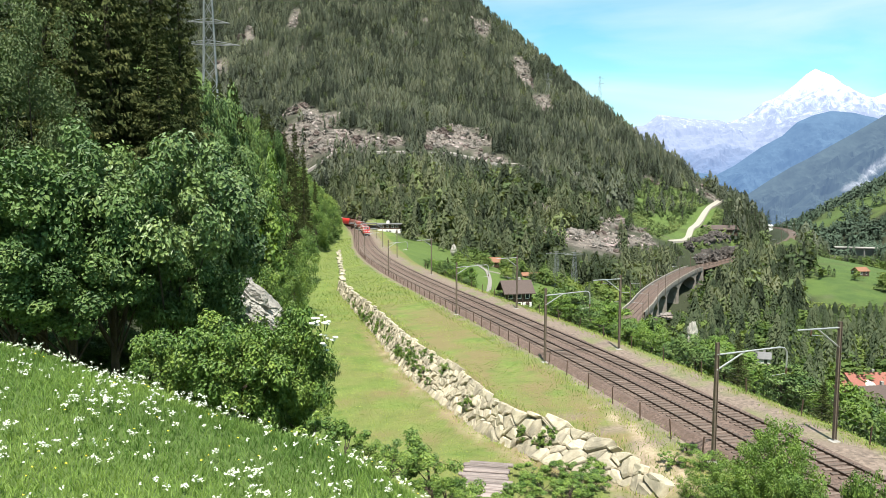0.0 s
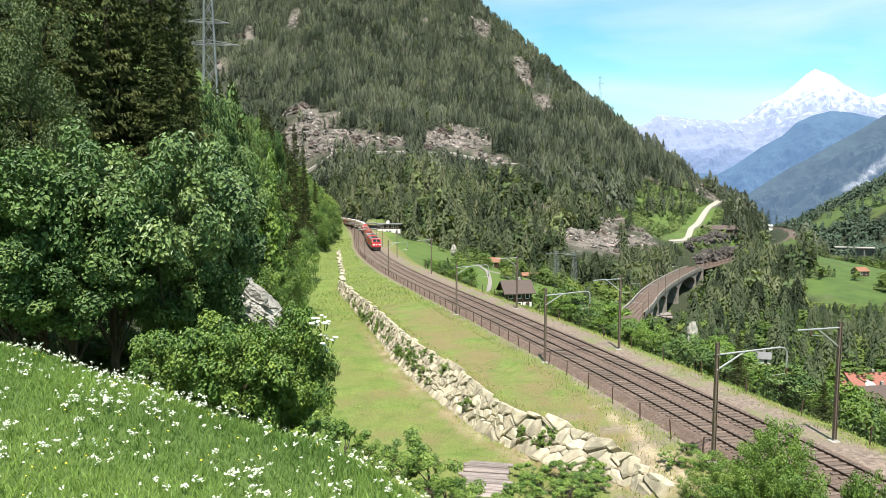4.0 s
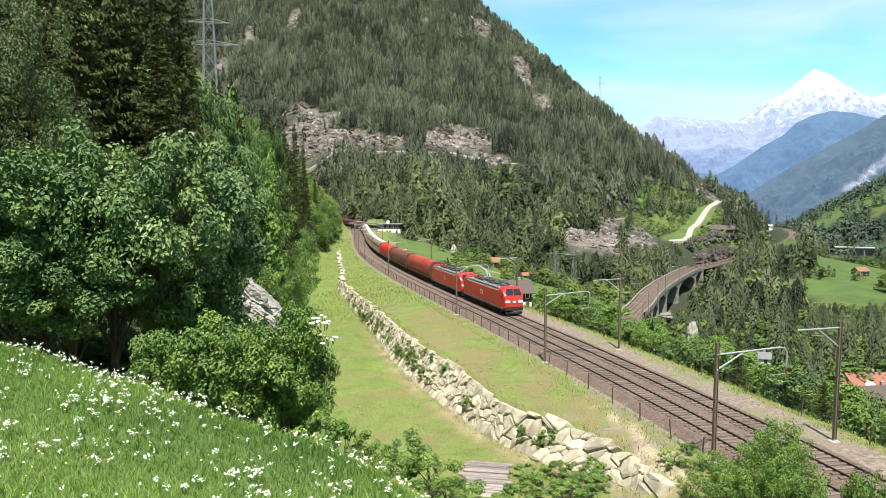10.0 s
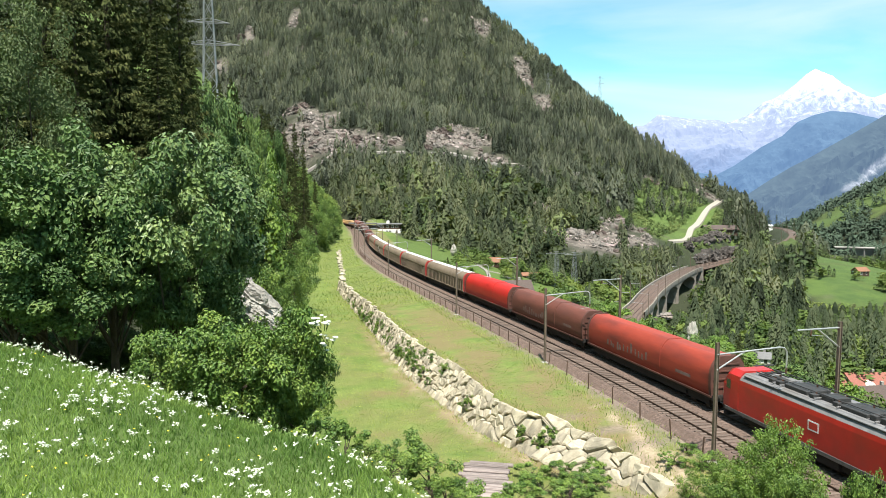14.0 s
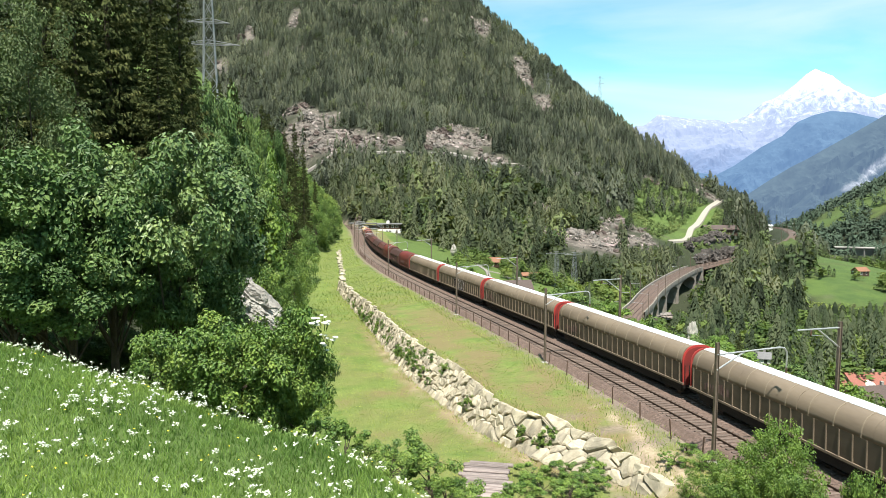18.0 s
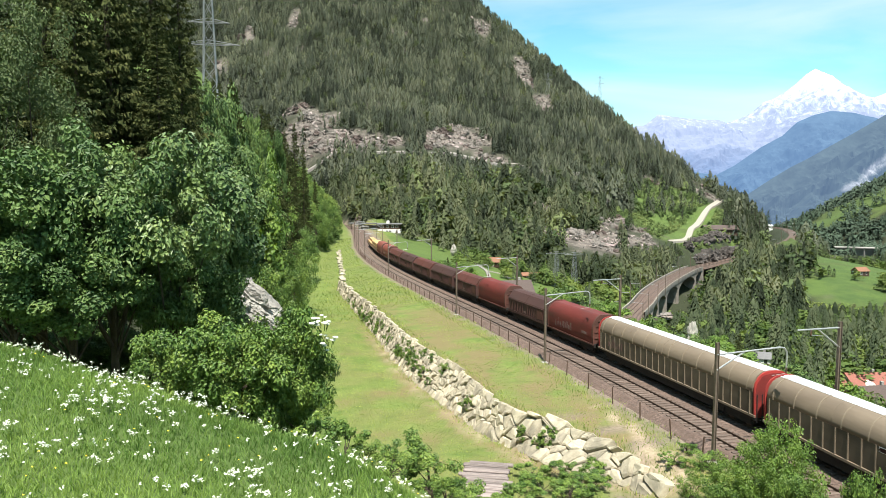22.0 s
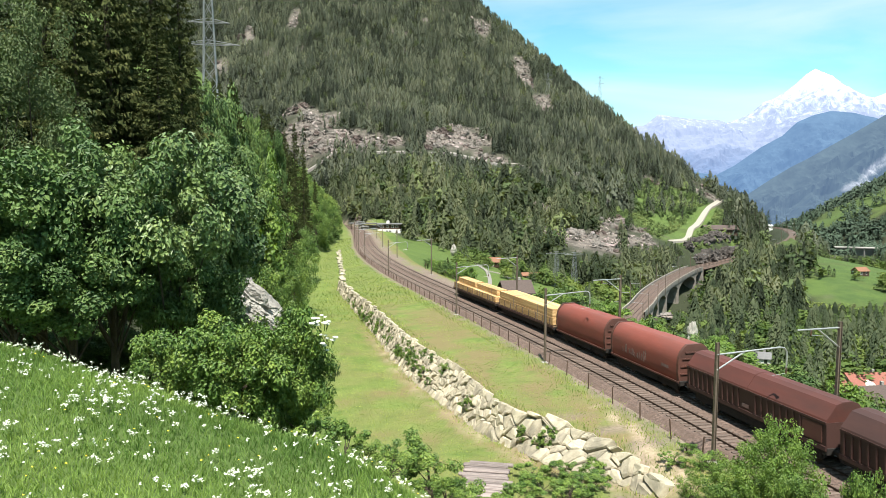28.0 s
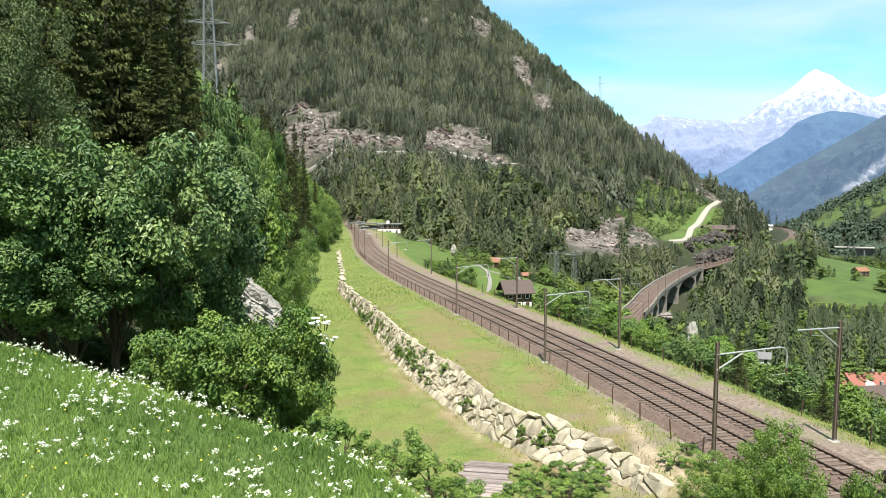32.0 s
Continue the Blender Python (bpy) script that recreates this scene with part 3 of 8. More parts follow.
def wood_of(name, label, places, shapes, heights, material, seed, spread=(0.85, 1.2)):
    """Many trees as one mesh; places n x 3, heights n."""
    rs = np.random.RandomState(seed)
    which = rs.randint(0, len(shapes), len(places))
    V, F, T, N, base = [], [], [], [], 0
    for k, (sv, sf) in enumerate(shapes):
        p = places[which == k]
        if not len(p):
            continue
        h = heights[which == k]
        turn = rs.rand(len(p)) * 6.28
        wide = h * (spread[0] + (spread[1] - spread[0]) * rs.rand(len(p)))
        c, s = np.cos(turn)[:, None], np.sin(turn)[:, None]
        x = (sv[None, :, 0] * c - sv[None, :, 1] * s) * wide[:, None] + p[:, 0:1]
        y = (sv[None, :, 0] * s + sv[None, :, 1] * c) * wide[:, None] + p[:, 1:2]
        z = sv[None, :, 2] * h[:, None] + p[:, 2:3] - 0.03 * h[:, None]
        V.append(np.stack([x, y, z], -1).reshape(-1, 3))
        q = sv - (0, 0, 0.45 if sv[:, 2].min() > 0.1 else -0.2)
        q = q / np.linalg.norm(q * (1, 1, 0.5), axis=1, keepdims=True) * (1, 1, 0.5) + (0, 0, 0.55)
        q = q + 0.2 * rs.randn(*q.shape)
        N.append(np.stack([q[None, :, 0] * c - q[None, :, 1] * s, q[None, :, 0] * s + q[None, :, 1] * c, q[None, :, 2] + 0 * c], -1).reshape(-1, 3))
        F.append((sf[None] + (base + np.arange(len(p)) * len(sv))[:, None, None]).reshape(-1, 3))
        T.append(np.repeat(np.clip(0.5 + 0.24 * ripple(p[:, 0], p[:, 1], 26) + 0.16 * ripple(p[:, 1], p[:, 0], 9) + 0.36 * (rs.rand(len(p)) - 0.5) * 2, 0, 1), len(sv)))
        base += len(p) * len(sv)
    me = mesh_np(name, np.concatenate(V), np.concatenate(F), material)
    put_attr(me, "tint", np.concatenate(T))
    soft_normals(me, np.concatenate(N))
    return tagged(new(name, me), label, "forest", kind="stuff")


def scatter(n, x0, x1, y0, y1, seed):
    rs = np.random.RandomState(seed)
    return x0 + (x1 - x0) * rs.rand(n), y0 + (y1 - y0) * rs.rand(n)


_r = np.random.RandomState(11)
CONIFERS = [pine_shape(_r, 50, 0.15 + 0.02 * i, i % 3 < 2) for i in range(6)]
NEAR_CONIFERS = [pine_shape(_r, 150, 0.15 + 0.02 * i, i % 3 < 2) for i in range(6)]
FAR_CONIFERS = [pine_shape(_r, 30, 0.16 + 0.02 * i, i % 3 < 2) for i in range(6)]
FINE_CONIFERS = [pine_shape(_r, 330, 0.17 + 0.02 * i, True) for i in range(5)]
BROADS = [broad_shape(_r, 10 + i, 170) for i in range(4)]
FAR_BROADS = [broad_shape(_r, 9 + i, 105, 1.1) for i in range(4)]


def bare(x, y):
    """Where no tree stands: rock and the ground on its camera side, clearings, fields, the lines."""
    s, u, zt = line_of(x, y)
    b = np.maximum(np.clip(np.maximum(blob(x, y, ROCKS) * 1.6, 1.2 * blob(x, y + 11, ROCKS)), 0, 0.98), np.maximum(blob(x, y, CLEARINGS) * 0.94, blob(x, y, FIELDS)))
    b = np.maximum(b, ((u < 13) & (u > np.where(s > 300, -8, -12))).astype(float))
    b = np.maximum(b, (from_line2(x, y) < 9).astype(float))
    b = np.maximum(b, 0.8 * step(outcrop(x, y), 1.5, 1.9) * (y > 330))
    for (ax, ay), (bx, by), w in LANES:
        t = np.clip(((x - ax) * (bx - ax) + (y - ay) * (by - ay)) / ((bx - ax) ** 2 + (by - ay) ** 2), 0, 1)
        d = np.hypot(x - ax - t * (bx - ax), y - ay - t * (by - ay))
        b = np.maximum(b, (d < w).astype(float))
    return b


# strips kept free of trees: the gravel road; the mountain road, shifted towards the camera to show it
LANES = [((130, 402), (166, 462), 7), ((166, 462), (188, 496), 8), ((188, 496), (212, 530), 8), ((-125, 508), (-92, 502), 8), ((-92, 502), (-55, 507), 8), ((70, 515), (112, 524), 8), ((-55, 503), (-10, 511), 10), ((-10, 511), (36, 511), 10), ((36, 511), (70, 514), 9)]


def plant_mountain():
    x, y = scatter(90000, -330, 300, 290, 900, 1)
    s, u, zt = line_of(x, y)
    rs = np.random.RandomState(2)
    thin = np.clip(0.9 + 0.3 * ripple(x, y, 30) + 0.35 * ripple(y, x, 11), 0.3, 1) * np.interp(y, (340, 440, 520, 800), (0.36, 0.4, 0.7, 0.6))
    keep = (rs.rand(len(x)) > bare(x, y)) & (rs.rand(len(x)) < thin) & ((u < -22) | ((s > 330) & (u < -8)) | (s > 430))
    # nothing that stands out of sight beyond the crest
    keep &= (y < 960 - 1.12 * x)
    keep &= x < 0.60 * y
    x, y = x[keep], y[keep]
    z = land(x, y)
    h = (6 + 9 * rs.rand(len(x)) ** 1.5) * (1 + 0.22 * ripple(x, y, 14))
    con = rs.rand(len(x)) < np.interp(y, (340, 420, 520), (0.6, 0.75, 0.94))
    h = np.where(y < 470, h * 1.3, h) * np.interp(y, (500, 620, 850), (1.0, 0.85, 0.7))
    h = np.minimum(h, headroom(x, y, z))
    ok = h > 1.0
    x, y, z, h, con = x[ok], y[ok], z[ok], h[ok], con[ok]
    pts = np.stack([x, y, z], 1)
    for name, label, shapes, lo, hi in (("spruce_forest", "dark spruce and pine forest on a mountainside", CONIFERS, 460, 620),
                                        ("lower_spruce_forest", "grey-green spruces and pines on the lower slope", NEAR_CONIFERS, 0, 460),
                                        ("upper_spruce_forest", "dark spruces high on the mountainside", FAR_CONIFERS, 620, 2000)):
        k = con & (y >= lo) & (y < hi)
        wood_of(name, label, pts[k], shapes, h[k], m_conifer_low if hi == 460 else m_conifer, 3 + lo)
    fresh = ~con & (ripple(x, y, 17) + 0.5 * ripple(x, y, 50) > 0.35) & (y < 500)
    dim = ~con & ~fresh
    wood_of("broadleaf_wood", "dim green broadleaf trees among the spruces", pts[dim], FAR_BROADS, h[dim] * 0.85, m_broad_dark, 4)
    wood_of("fresh_broadleaf_wood", "fresh green broadleaf trees at the foot of the mountain", pts[fresh], BROADS, h[fresh] * 0.95, m_fresh_leaf, 44)
    return len(x)


plant_mountain()


def plant_right():
    x, y = scatter(15000, 5, 480, 60, 640, 7)
    s, u, zt = line_of(x, y)
    rs = np.random.RandomState(8)
    z = land(x, y)
    face = face_of_mountain(x, y)
    keep = (rs.rand(len(x)) > bare(x, y)) & (u < -24) & (x < 0.70 * y + 12) & ((z - face > 1.5) | (y < 300))
    keep &= (y > 150) | (rs.rand(len(x)) < 0.5)
    x, y, z, u = x[keep], y[keep], z[keep], u[keep]
    n = len(x)
    r = x / y
    con = rs.rand(n) < np.where(r > 0.34, 0.3, 0.2) * step(y, 130, 200) * (1 + 0.5 * ripple(x, y, 18))
    h = np.where(con, 10 + 9 * rs.rand(n), 5 + 6 * rs.rand(n))
    h = np.where((r < 0.26) & (y < 300), np.minimum(h, 3 + 4 * rs.rand(n) + 8 * con * (rs.rand(n) < 0.3)), h)
    h = np.where(y < 150, 2 + 3 * rs.rand(n), h)
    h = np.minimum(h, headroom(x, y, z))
    ok = h > 1.0
    x, y, z, h, con = x[ok], y[ok], z[ok], h[ok], con[ok] & (h[ok] > 4)
    pts = np.stack([x, y, z], 1)
    wood_of("valley_spruces", "tall dark spruces on the valley slope", pts[con], FINE_CONIFERS, h[con], m_valley_spruce, 5)
    wood_of("valley_broadleaf_wood", "green broadleaf wood on the valley slope", pts[~con], BROADS, h[~con], m_valley_leaf, 6, (1.0, 1.5))
    # far slopes of the main valley
    x, y = scatter(5000, 280, 900, 560, 1350, 17)
    keep = (x > 0.42 * y) & (x < 0.75 * y) & (ripple(x, y, 70) + 0.4 * ripple(x, y, 25) > -0.25) & ((blob(x, y, FIELDS) < 0.4) | (rs.rand(len(x)) < 0.3 * (ripple(x, y, 20) > 0)))
    x, y = x[keep], y[keep]
    pts = np.stack([x, y, land(x, y)], 1)
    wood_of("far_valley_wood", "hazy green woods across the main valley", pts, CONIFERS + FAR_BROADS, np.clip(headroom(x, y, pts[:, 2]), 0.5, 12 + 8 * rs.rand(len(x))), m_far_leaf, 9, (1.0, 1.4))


plant_right()


def clothe_clearings():
    """Low green scrub on the open slopes."""
    x, y = scatter(26000, -40, 260, 280, 560, 27)
    rs = np.random.RandomState(28)
    s, u, zt = line_of(x, y)
    keep = (blob(x, y, CLEARINGS) > 0.2) & (rs.rand(len(x)) < 0.7 + 0.5 * ripple(x, y, 12)) & (y > 400) & (from_line2(x, y) > 8)
    for (ax, ay), (bx, by), w in LANES:
        t = np.clip(((x - ax) * (bx - ax) + (y - ay) * (by - ay)) / ((bx - ax) ** 2 + (by - ay) ** 2), 0, 1)
        keep &= np.hypot(x - ax - t * (bx - ax), y - ay - t * (by - ay)) > 6
    x, y = x[keep], y[keep]
    pts = np.stack([x, y, land(x, y)], 1)
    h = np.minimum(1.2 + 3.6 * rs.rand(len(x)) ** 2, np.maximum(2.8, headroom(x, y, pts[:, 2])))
    wood_of("green_scrub", "low bright-green scrub on the open slope", pts, BROADS, h, m_broad, 10, (1.1, 1.7))


clothe_clearings()


def line_scrub():
    """Bushes on the banks of the lower line and under its viaduct."""
    x, y = scatter(14000, 30, 330, 170, 640, 37)
    rs = np.random.RandomState(38)
    d = from_line2(x, y)
    keep = (d > 6.8) & (d < 26) & (x < 0.64 * y) & (rs.rand(len(x)) < 0.8)
    x, y, d = x[keep], y[keep], d[keep]
    z = land(x, y)
    h = 0.9 + 2.2 * rs.rand(len(x)) ** 2 + np.where(y < 390, 1.2 * rs.rand(len(x)), 0)
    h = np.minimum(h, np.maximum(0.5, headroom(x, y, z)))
    h = np.where(z > LINE2_Z - 2, np.minimum(h, 1.3 + 0.1 * d), h)
    wood_of("line_scrub", "green bushes on the banks of the lower line", np.stack([x, y, z], 1), FAR_BROADS, h, m_fresh_leaf, 39, (1.1, 1.7))


line_scrub()

# ---------------------------------------------------------------- trees and shrubs that stand near
m_leaf_ash = mat("leaf_dark_green", (0.078, 0.138, 0.038), (0.132, 0.208, 0.057), 1.2, 0.5, trans=0.05, tint=0.6, spec=0.45)
m_leaf_hazel = mat("leaf_bright_green", (0.125, 0.22, 0.036), (0.18, 0.28, 0.055), 1.2, 0.5, trans=0.32, tint=0.3, spec=0.4)
m_leaf_bush = mat("leaf_bush_green", (0.10, 0.18, 0.028), (0.155, 0.245, 0.048), 1.2, 0.5, trans=0.1, tint=0.6, spec=0.35)
m_leaf_mid = mat("leaf_mid_green", (0.078, 0.142, 0.035), (0.12, 0.195, 0.053), 0.8, 0.55, trans=0.06, tint=0.6, spec=0.3)
m_spruce = mat("spruce_needles", (0.04, 0.053, 0.017), (0.078, 0.092, 0.03), 1.5, 0.8, tint=0.5, spec=0.1, trans=0.06)
m_fresh = mat("larch_needles", (0.09, 0.14, 0.03), (0.13, 0.18, 0.05), 1.5, 0.75, tint=0.35, spec=0.15, trans=0.2)


m_leaf_birch = mat("leaf_birch", (0.07, 0.105, 0.037), (0.108, 0.15, 0.056), 1.2, 0.6, trans=0.2, tint=0.3, spec=0.25)


def leaf_cards(centres, normals, length, width, rs):
    """One folded leaf at each centre."""
    n = len(centres)
    normals = normals / np.linalg.norm(normals, axis=1, keepdims=True)
    a = np.cross(normals, rs.randn(n, 3))
    a /= np.linalg.norm(a, axis=1, keepdims=True)
    b = np.cross(normals, a)
    k = (0.7 + 0.6 * rs.rand(n))[:, None]
    a, b = a * length * k / 2, b * width * k / 2
    up = normals * width * 0.22 * k
    v = np.stack([centres - a, centres - b + up, centres + a, centres + b + up], 1).reshape(-1, 3)
    i = np.arange(n)[:, None] * 4
    f = np.concatenate([i + (0, 1, 2), i + (0, 2, 3)])
    return v, f, np.repeat(rs.rand(n), 4)


def broadleaf(name, label, height, radius, low, leaves, leaf, material, seed, blobs=26, category="tree", group=""):
    """A broad tree or shrub: tapered trunk, limbs, and lumps of single leaves with gaps between."""
    rs = np.random.RandomState(seed)
    tree = thing(name, label, category, group=group)
    zc, hz = (low + height) / 2, (height - low) / 2
    cs = []
    for k in range(blobs):
        p = rs.randn(3)
        p /= np.linalg.norm(p)
        r = 0.42 + 0.62 * rs.rand() ** 0.8
        cs.append((p[0] * radius * r, p[1] * radius * r, zc + p[2] * hz * r))
    cs = np.array(cs)
    size = (0.10 + 0.17 * rs.rand(blobs)) * min(radius, hz * 1.2)
    bm = bmesh.new()
    rod(bm, (0, 0, -0.4), (0.1, 0.05, zc), 0.045 * radius + 0.04, 0.02 * radius, 7)
    for c in cs[:12]:
        rod(bm, (0.05, 0.02, max(0.25, zc * 0.35 + 0.3 * (c[2] - zc))), tuple(c), 0.018 * radius + 0.01, 0.008, 5)
    part("trunk", bm, m_trunk, tree)
    which = rs.choice(blobs, leaves, p=size ** 2 / (size ** 2).sum())
    d = rs.randn(leaves, 3)
    d /= np.linalg.norm(d, axis=1, keepdims=True)
    rr = size[which] * (0.35 + 0.75 * rs.rand(leaves) ** 0.6)
    pos = cs[which] + d * rr[:, None] * (1.08, 1.08, 0.86)
    nor = d * 0.75 + (0, -0.15, 0.5) + 0.38 * rs.randn(leaves, 3)
    pos[:, 2] = np.maximum(pos[:, 2], 0.05 + 0.3 * rs.rand(leaves))
    v, f, t = leaf_cards(pos, nor, leaf, leaf * 0.55, rs)
    me = mesh_np("crown", v, f, material)
    put_attr(me, "tint", np.clip(t * 0.5 + 0.5 * np.repeat(rs.rand(blobs)[which], 4), 0, 1))
    if leaf > 0.4:
        soft_normals(me, np.repeat(d * 0.6 + 0.5 * (cs[which] - (0, 0, zc)) / radius + (0, 0, 0.6), 4, 0) + 0.25 * rs.randn(len(v), 3))
    part("crown", me, None, tree)
    return tree


def spruce(name, label, height, radius, seed, material=None, boughs=170, low=0.04, group="", twigs=46):
    """A spruce: straight trunk, whorls of drooping boughs fringed with hanging twigs."""
    rs = np.random.RandomState(seed)
    tree = thing(name, label, "tree", group=group)
    part("trunk", bars(((0, 0, -0.5), (0, 0, height * 0.97), 0.012 * height + 0.05, 0.02), n=7), m_trunk, tree)
    n = twigs
    t = low + (1 - low) * (np.arange(boughs) + rs.rand(boughs)) / boughs
    r = radius * (1 - t) ** 0.75 * (0.4 + 0.65 * rs.rand(boughs)) + 0.15
    a = rs.rand(boughs) * 6.28
    out = np.stack([np.cos(a), np.sin(a), 0 * a], 1)[:, None, :]
    side = np.stack([-np.sin(a), np.cos(a), 0 * a], 1)[:, None, :]
    u = (rs.rand(boughs, n) ** 0.75)[..., None]
    rr = r[:, None, None]
    up = np.array((0, 0, 1.0))
    lat = (rs.rand(boughs, n, 1) - 0.5) * 0.55 * rr * (1.05 - 0.6 * u)
    foot_ = out * rr * u + side * lat + up * (height * t)[:, None, None] + up * rr * (-0.42 * u + 0.30 * u ** 2) - up * np.abs(lat) * 0.5
    ln = (0.16 + 0.20 * rs.rand(boughs, n, 1)) * (0.6 + 0.35 * rr) * 0.6
    aim = out * 0.55 + side * np.sign(lat) * 0.55 * rs.rand(boughs, n, 1) + up * (-0.9 * rs.rand(boughs, n, 1) + 0.1)
    tip = foot_ + aim * ln * 1.5
    wid = np.cross(aim, rs.randn(boughs, n, 3))
    wid = wid / np.linalg.norm(wid, axis=2, keepdims=True) * ln * 0.34
    V = [np.stack([foot_ - wid, foot_ + wid, tip], 2).reshape(-1, 3)]
    F = [np.arange(boughs * n * 3).reshape(-1, 3)]
    T = [np.repeat(np.clip(0.7 * rs.rand(boughs)[:, None] + 0.3 * rs.rand(boughs, n), 0, 1).ravel(), 3)]
    me = mesh_np("crown", np.concatenate(V), np.concatenate(F), material or m_spruce)
    put_attr(me, "tint", np.concatenate(T))
    part("crown", me, None, tree)
    return tree


STOCK = {}


def stock():
    a = "leafy green broadleaf tree on the grassy hillside"
    STOCK["ash"] = [(broadleaf("ash_tree", "large dark-green ash tree with glossy leaves on the bank", 12, 5.0, 5.6, 22000, 0.255, m_leaf_ash, 20 + i, 85), 12.0, 5.0) for i in range(2)]
    STOCK["maple"] = [(broadleaf("maple_tree", "mid-green maple tree with dense foliage on the bank", 11, 4.5, 5.0, 20000, 0.245, m_leaf_mid, 30 + i, 80), 11.0, 4.5) for i in range(2)]
    STOCK["hazel"] = [(broadleaf("hazel_bush", "bright-green hazel bush at the meadow's edge", 5.0, 3.2, 0.5, 13000, 0.20, m_leaf_bush, 40 + i, 75, "bush"), 5.0, 3.2) for i in range(2)]
    STOCK["shrub"] = [(broadleaf("shrub", "low green shrub on the grassy bank", 2.2, 1.4, 0.05, 2600, 0.15, m_leaf_bush, 50 + i, 26, "bush"), 2.2, 1.4) for i in range(3)]
    STOCK["sapling"] = [(broadleaf("sapling", "fresh-green sapling growing below the line", 5.5, 1.9, 0.3, 3400, 0.19, m_leaf_hazel, 56 + i, 60, "tree"), 5.5, 1.9) for i in range(3)]
    STOCK["hill"] = [(broadleaf("hillside_tree", a, 10, 4.2, 0.3, 2600, 0.50, m_leaf_mid if i % 2 else m_leaf_hazel, 60 + i, 48), 10.0, 4.2) for i in range(4)]
    STOCK["fresh"] = [(broadleaf("hillside_shrub", "fresh-green broadleaf shrub on the hillside", 9, 4.0, 0.2, 7000, 0.30, m_leaf_bush, 160 + i, 60), 9.0, 4.0) for i in range(3)]
    STOCK["spruce"] = [(spruce("spruce_tree", "tall dark spruce tree with drooping boughs", 24, 4.2, 70 + i, boughs=560), 24.0, 4.2) for i in range(3)]
    STOCK["fir"] = [(spruce("young_spruce", "young spruce tree on the slope", 14, 2.9, 80 + i, boughs=260), 14.0, 2.9) for i in range(3)]
    # knoll firs take paler needles, which stand for haze at their distance
    STOCK["knoll_fir"] = [(spruce("knoll_fir", "broad mid-green fir on the knoll", 14, 3.2, 84 + i, m_valley_spruce, boughs=230, twigs=24), 14.0, 3.2) for i in range(3)]
    STOCK["birch"] = [(broadleaf("birch_tree", "light-green birch with fine leaves before the spruces", 14, 3.6, 1.5, 17000, 0.17, m_leaf_birch, 95 + i, 90), 14.0, 3.6) for i in range(2)]
    STOCK["larch"] = [(spruce("larch_tree", "fresh-green larch tree with soft needles", 22, 4.0, 90 + i, m_fresh, boughs=480), 22.0, 4.0) for i in range(1)]


stock()
USED = set()


def copy_at(ob, m):
    """A copy at exactly the pose and scale m."""
    k = ob.scale
    return copy_thing(ob, m @ Matrix.Diagonal((1 / k.x, 1 / k.y, 1 / k.z, 1)))


def plant(kind, top, width=None, seed=0, sink=0.0, stretch=None):
    """A tree of that kind whose top reaches the given place; width across its crown."""
    ob, h, r = STOCK[kind][seed % len(STOCK[kind])]
    x, y, z = top
    g = land1(x, y) - sink
    kz = (z - g) / h
    kx = (width / 2 / r) if width else kz
    kz = max(kz, 0.55 * kx)
    m = pose(x, y, g, 0, 0, (seed * 77) % 360) @ Matrix.Diagonal((kx, kx, kz, 1))
    if ob.name in USED:
        return copy_at(ob, m)
    USED.add(ob.name)
    ob.matrix_basis = m
    return ob


# left bank: broadleaf trees before the dark spruces
for k, (kind, top, w) in enumerate([
        ("ash", (-12.04, 30.00, 18.85), 8.2), ("maple", (-13.96, 29.00, 19.06), 7.4), ("maple", (-16.33, 28.00, 18.44), 7.8), ("ash", (-19.33, 28.00, 17.32), 7.5),
        ("ash", (-12.00, 33.00, 16.50), 4.6), ("maple", (-14.90, 27.50, 15.30), 6.6), ("maple", (-16.60, 26.50, 15.90), 5.6), ("maple", (-11.40, 30.00, 14.69), 5.0),
        ("spruce", (-21.27, 52.00, 41.79), 8.6), ("spruce", (-23.13, 49.00, 43.21), 9.5), ("spruce", (-20.78, 56.00, 36.63), 7.5), ("spruce", (-27.99, 50.00, 40.83), 10.0),
        ("spruce", (-31.15, 48.00, 42.67), 10.0), ("birch", (-21.68, 37.00, 27.64), 6.5), ("birch", (-23.12, 35.00, 24.91), 6.5), ("larch", (-29.57, 44.00, 30.04), 8.0), ("spruce", (-23.86, 46.00, 34.12), 8.0),
        ("spruce", (-25.88, 58.00, 36.47), 9.0), ("spruce", (-24.97, 70.00, 30.90), 7.5), ("spruce", (-19.35, 48.00, 27.94), 7.0), ("spruce", (-23.51, 50.00, 28.79), 7.5), ("spruce", (-25.90, 47.00, 26.61), 7.0)]):
    plant(kind, top, w, k)

# dim undergrowth beneath them
for k, top in enumerate([(-20.79, 33.00, 10.40), (-19.76, 34.00, 9.86), (-17.55, 33.00, 9.98), (-16.40, 34.00, 9.63), (-15.08, 35.00, 9.57), (-13.77, 36.00, 9.82), (-12.61, 37.00, 10.24)]):
    plant("maple", top, 5.0, k)

# the big bush at the end of the bank and those round it
for k, (kind, top, w) in enumerate([
        ("hazel", (-6.45, 26.00, 12.00), 4.4), ("hazel", (-7.90, 24.00, 12.09), 4.2), ("hazel", (-9.50, 24.00, 11.57), 3.2), ("hazel", (-5.35, 26.00, 10.61), 2.8),
        ("hazel", (-7.10, 25.00, 11.62), 4.2)]):
    plant(kind, top, w, k + 3)

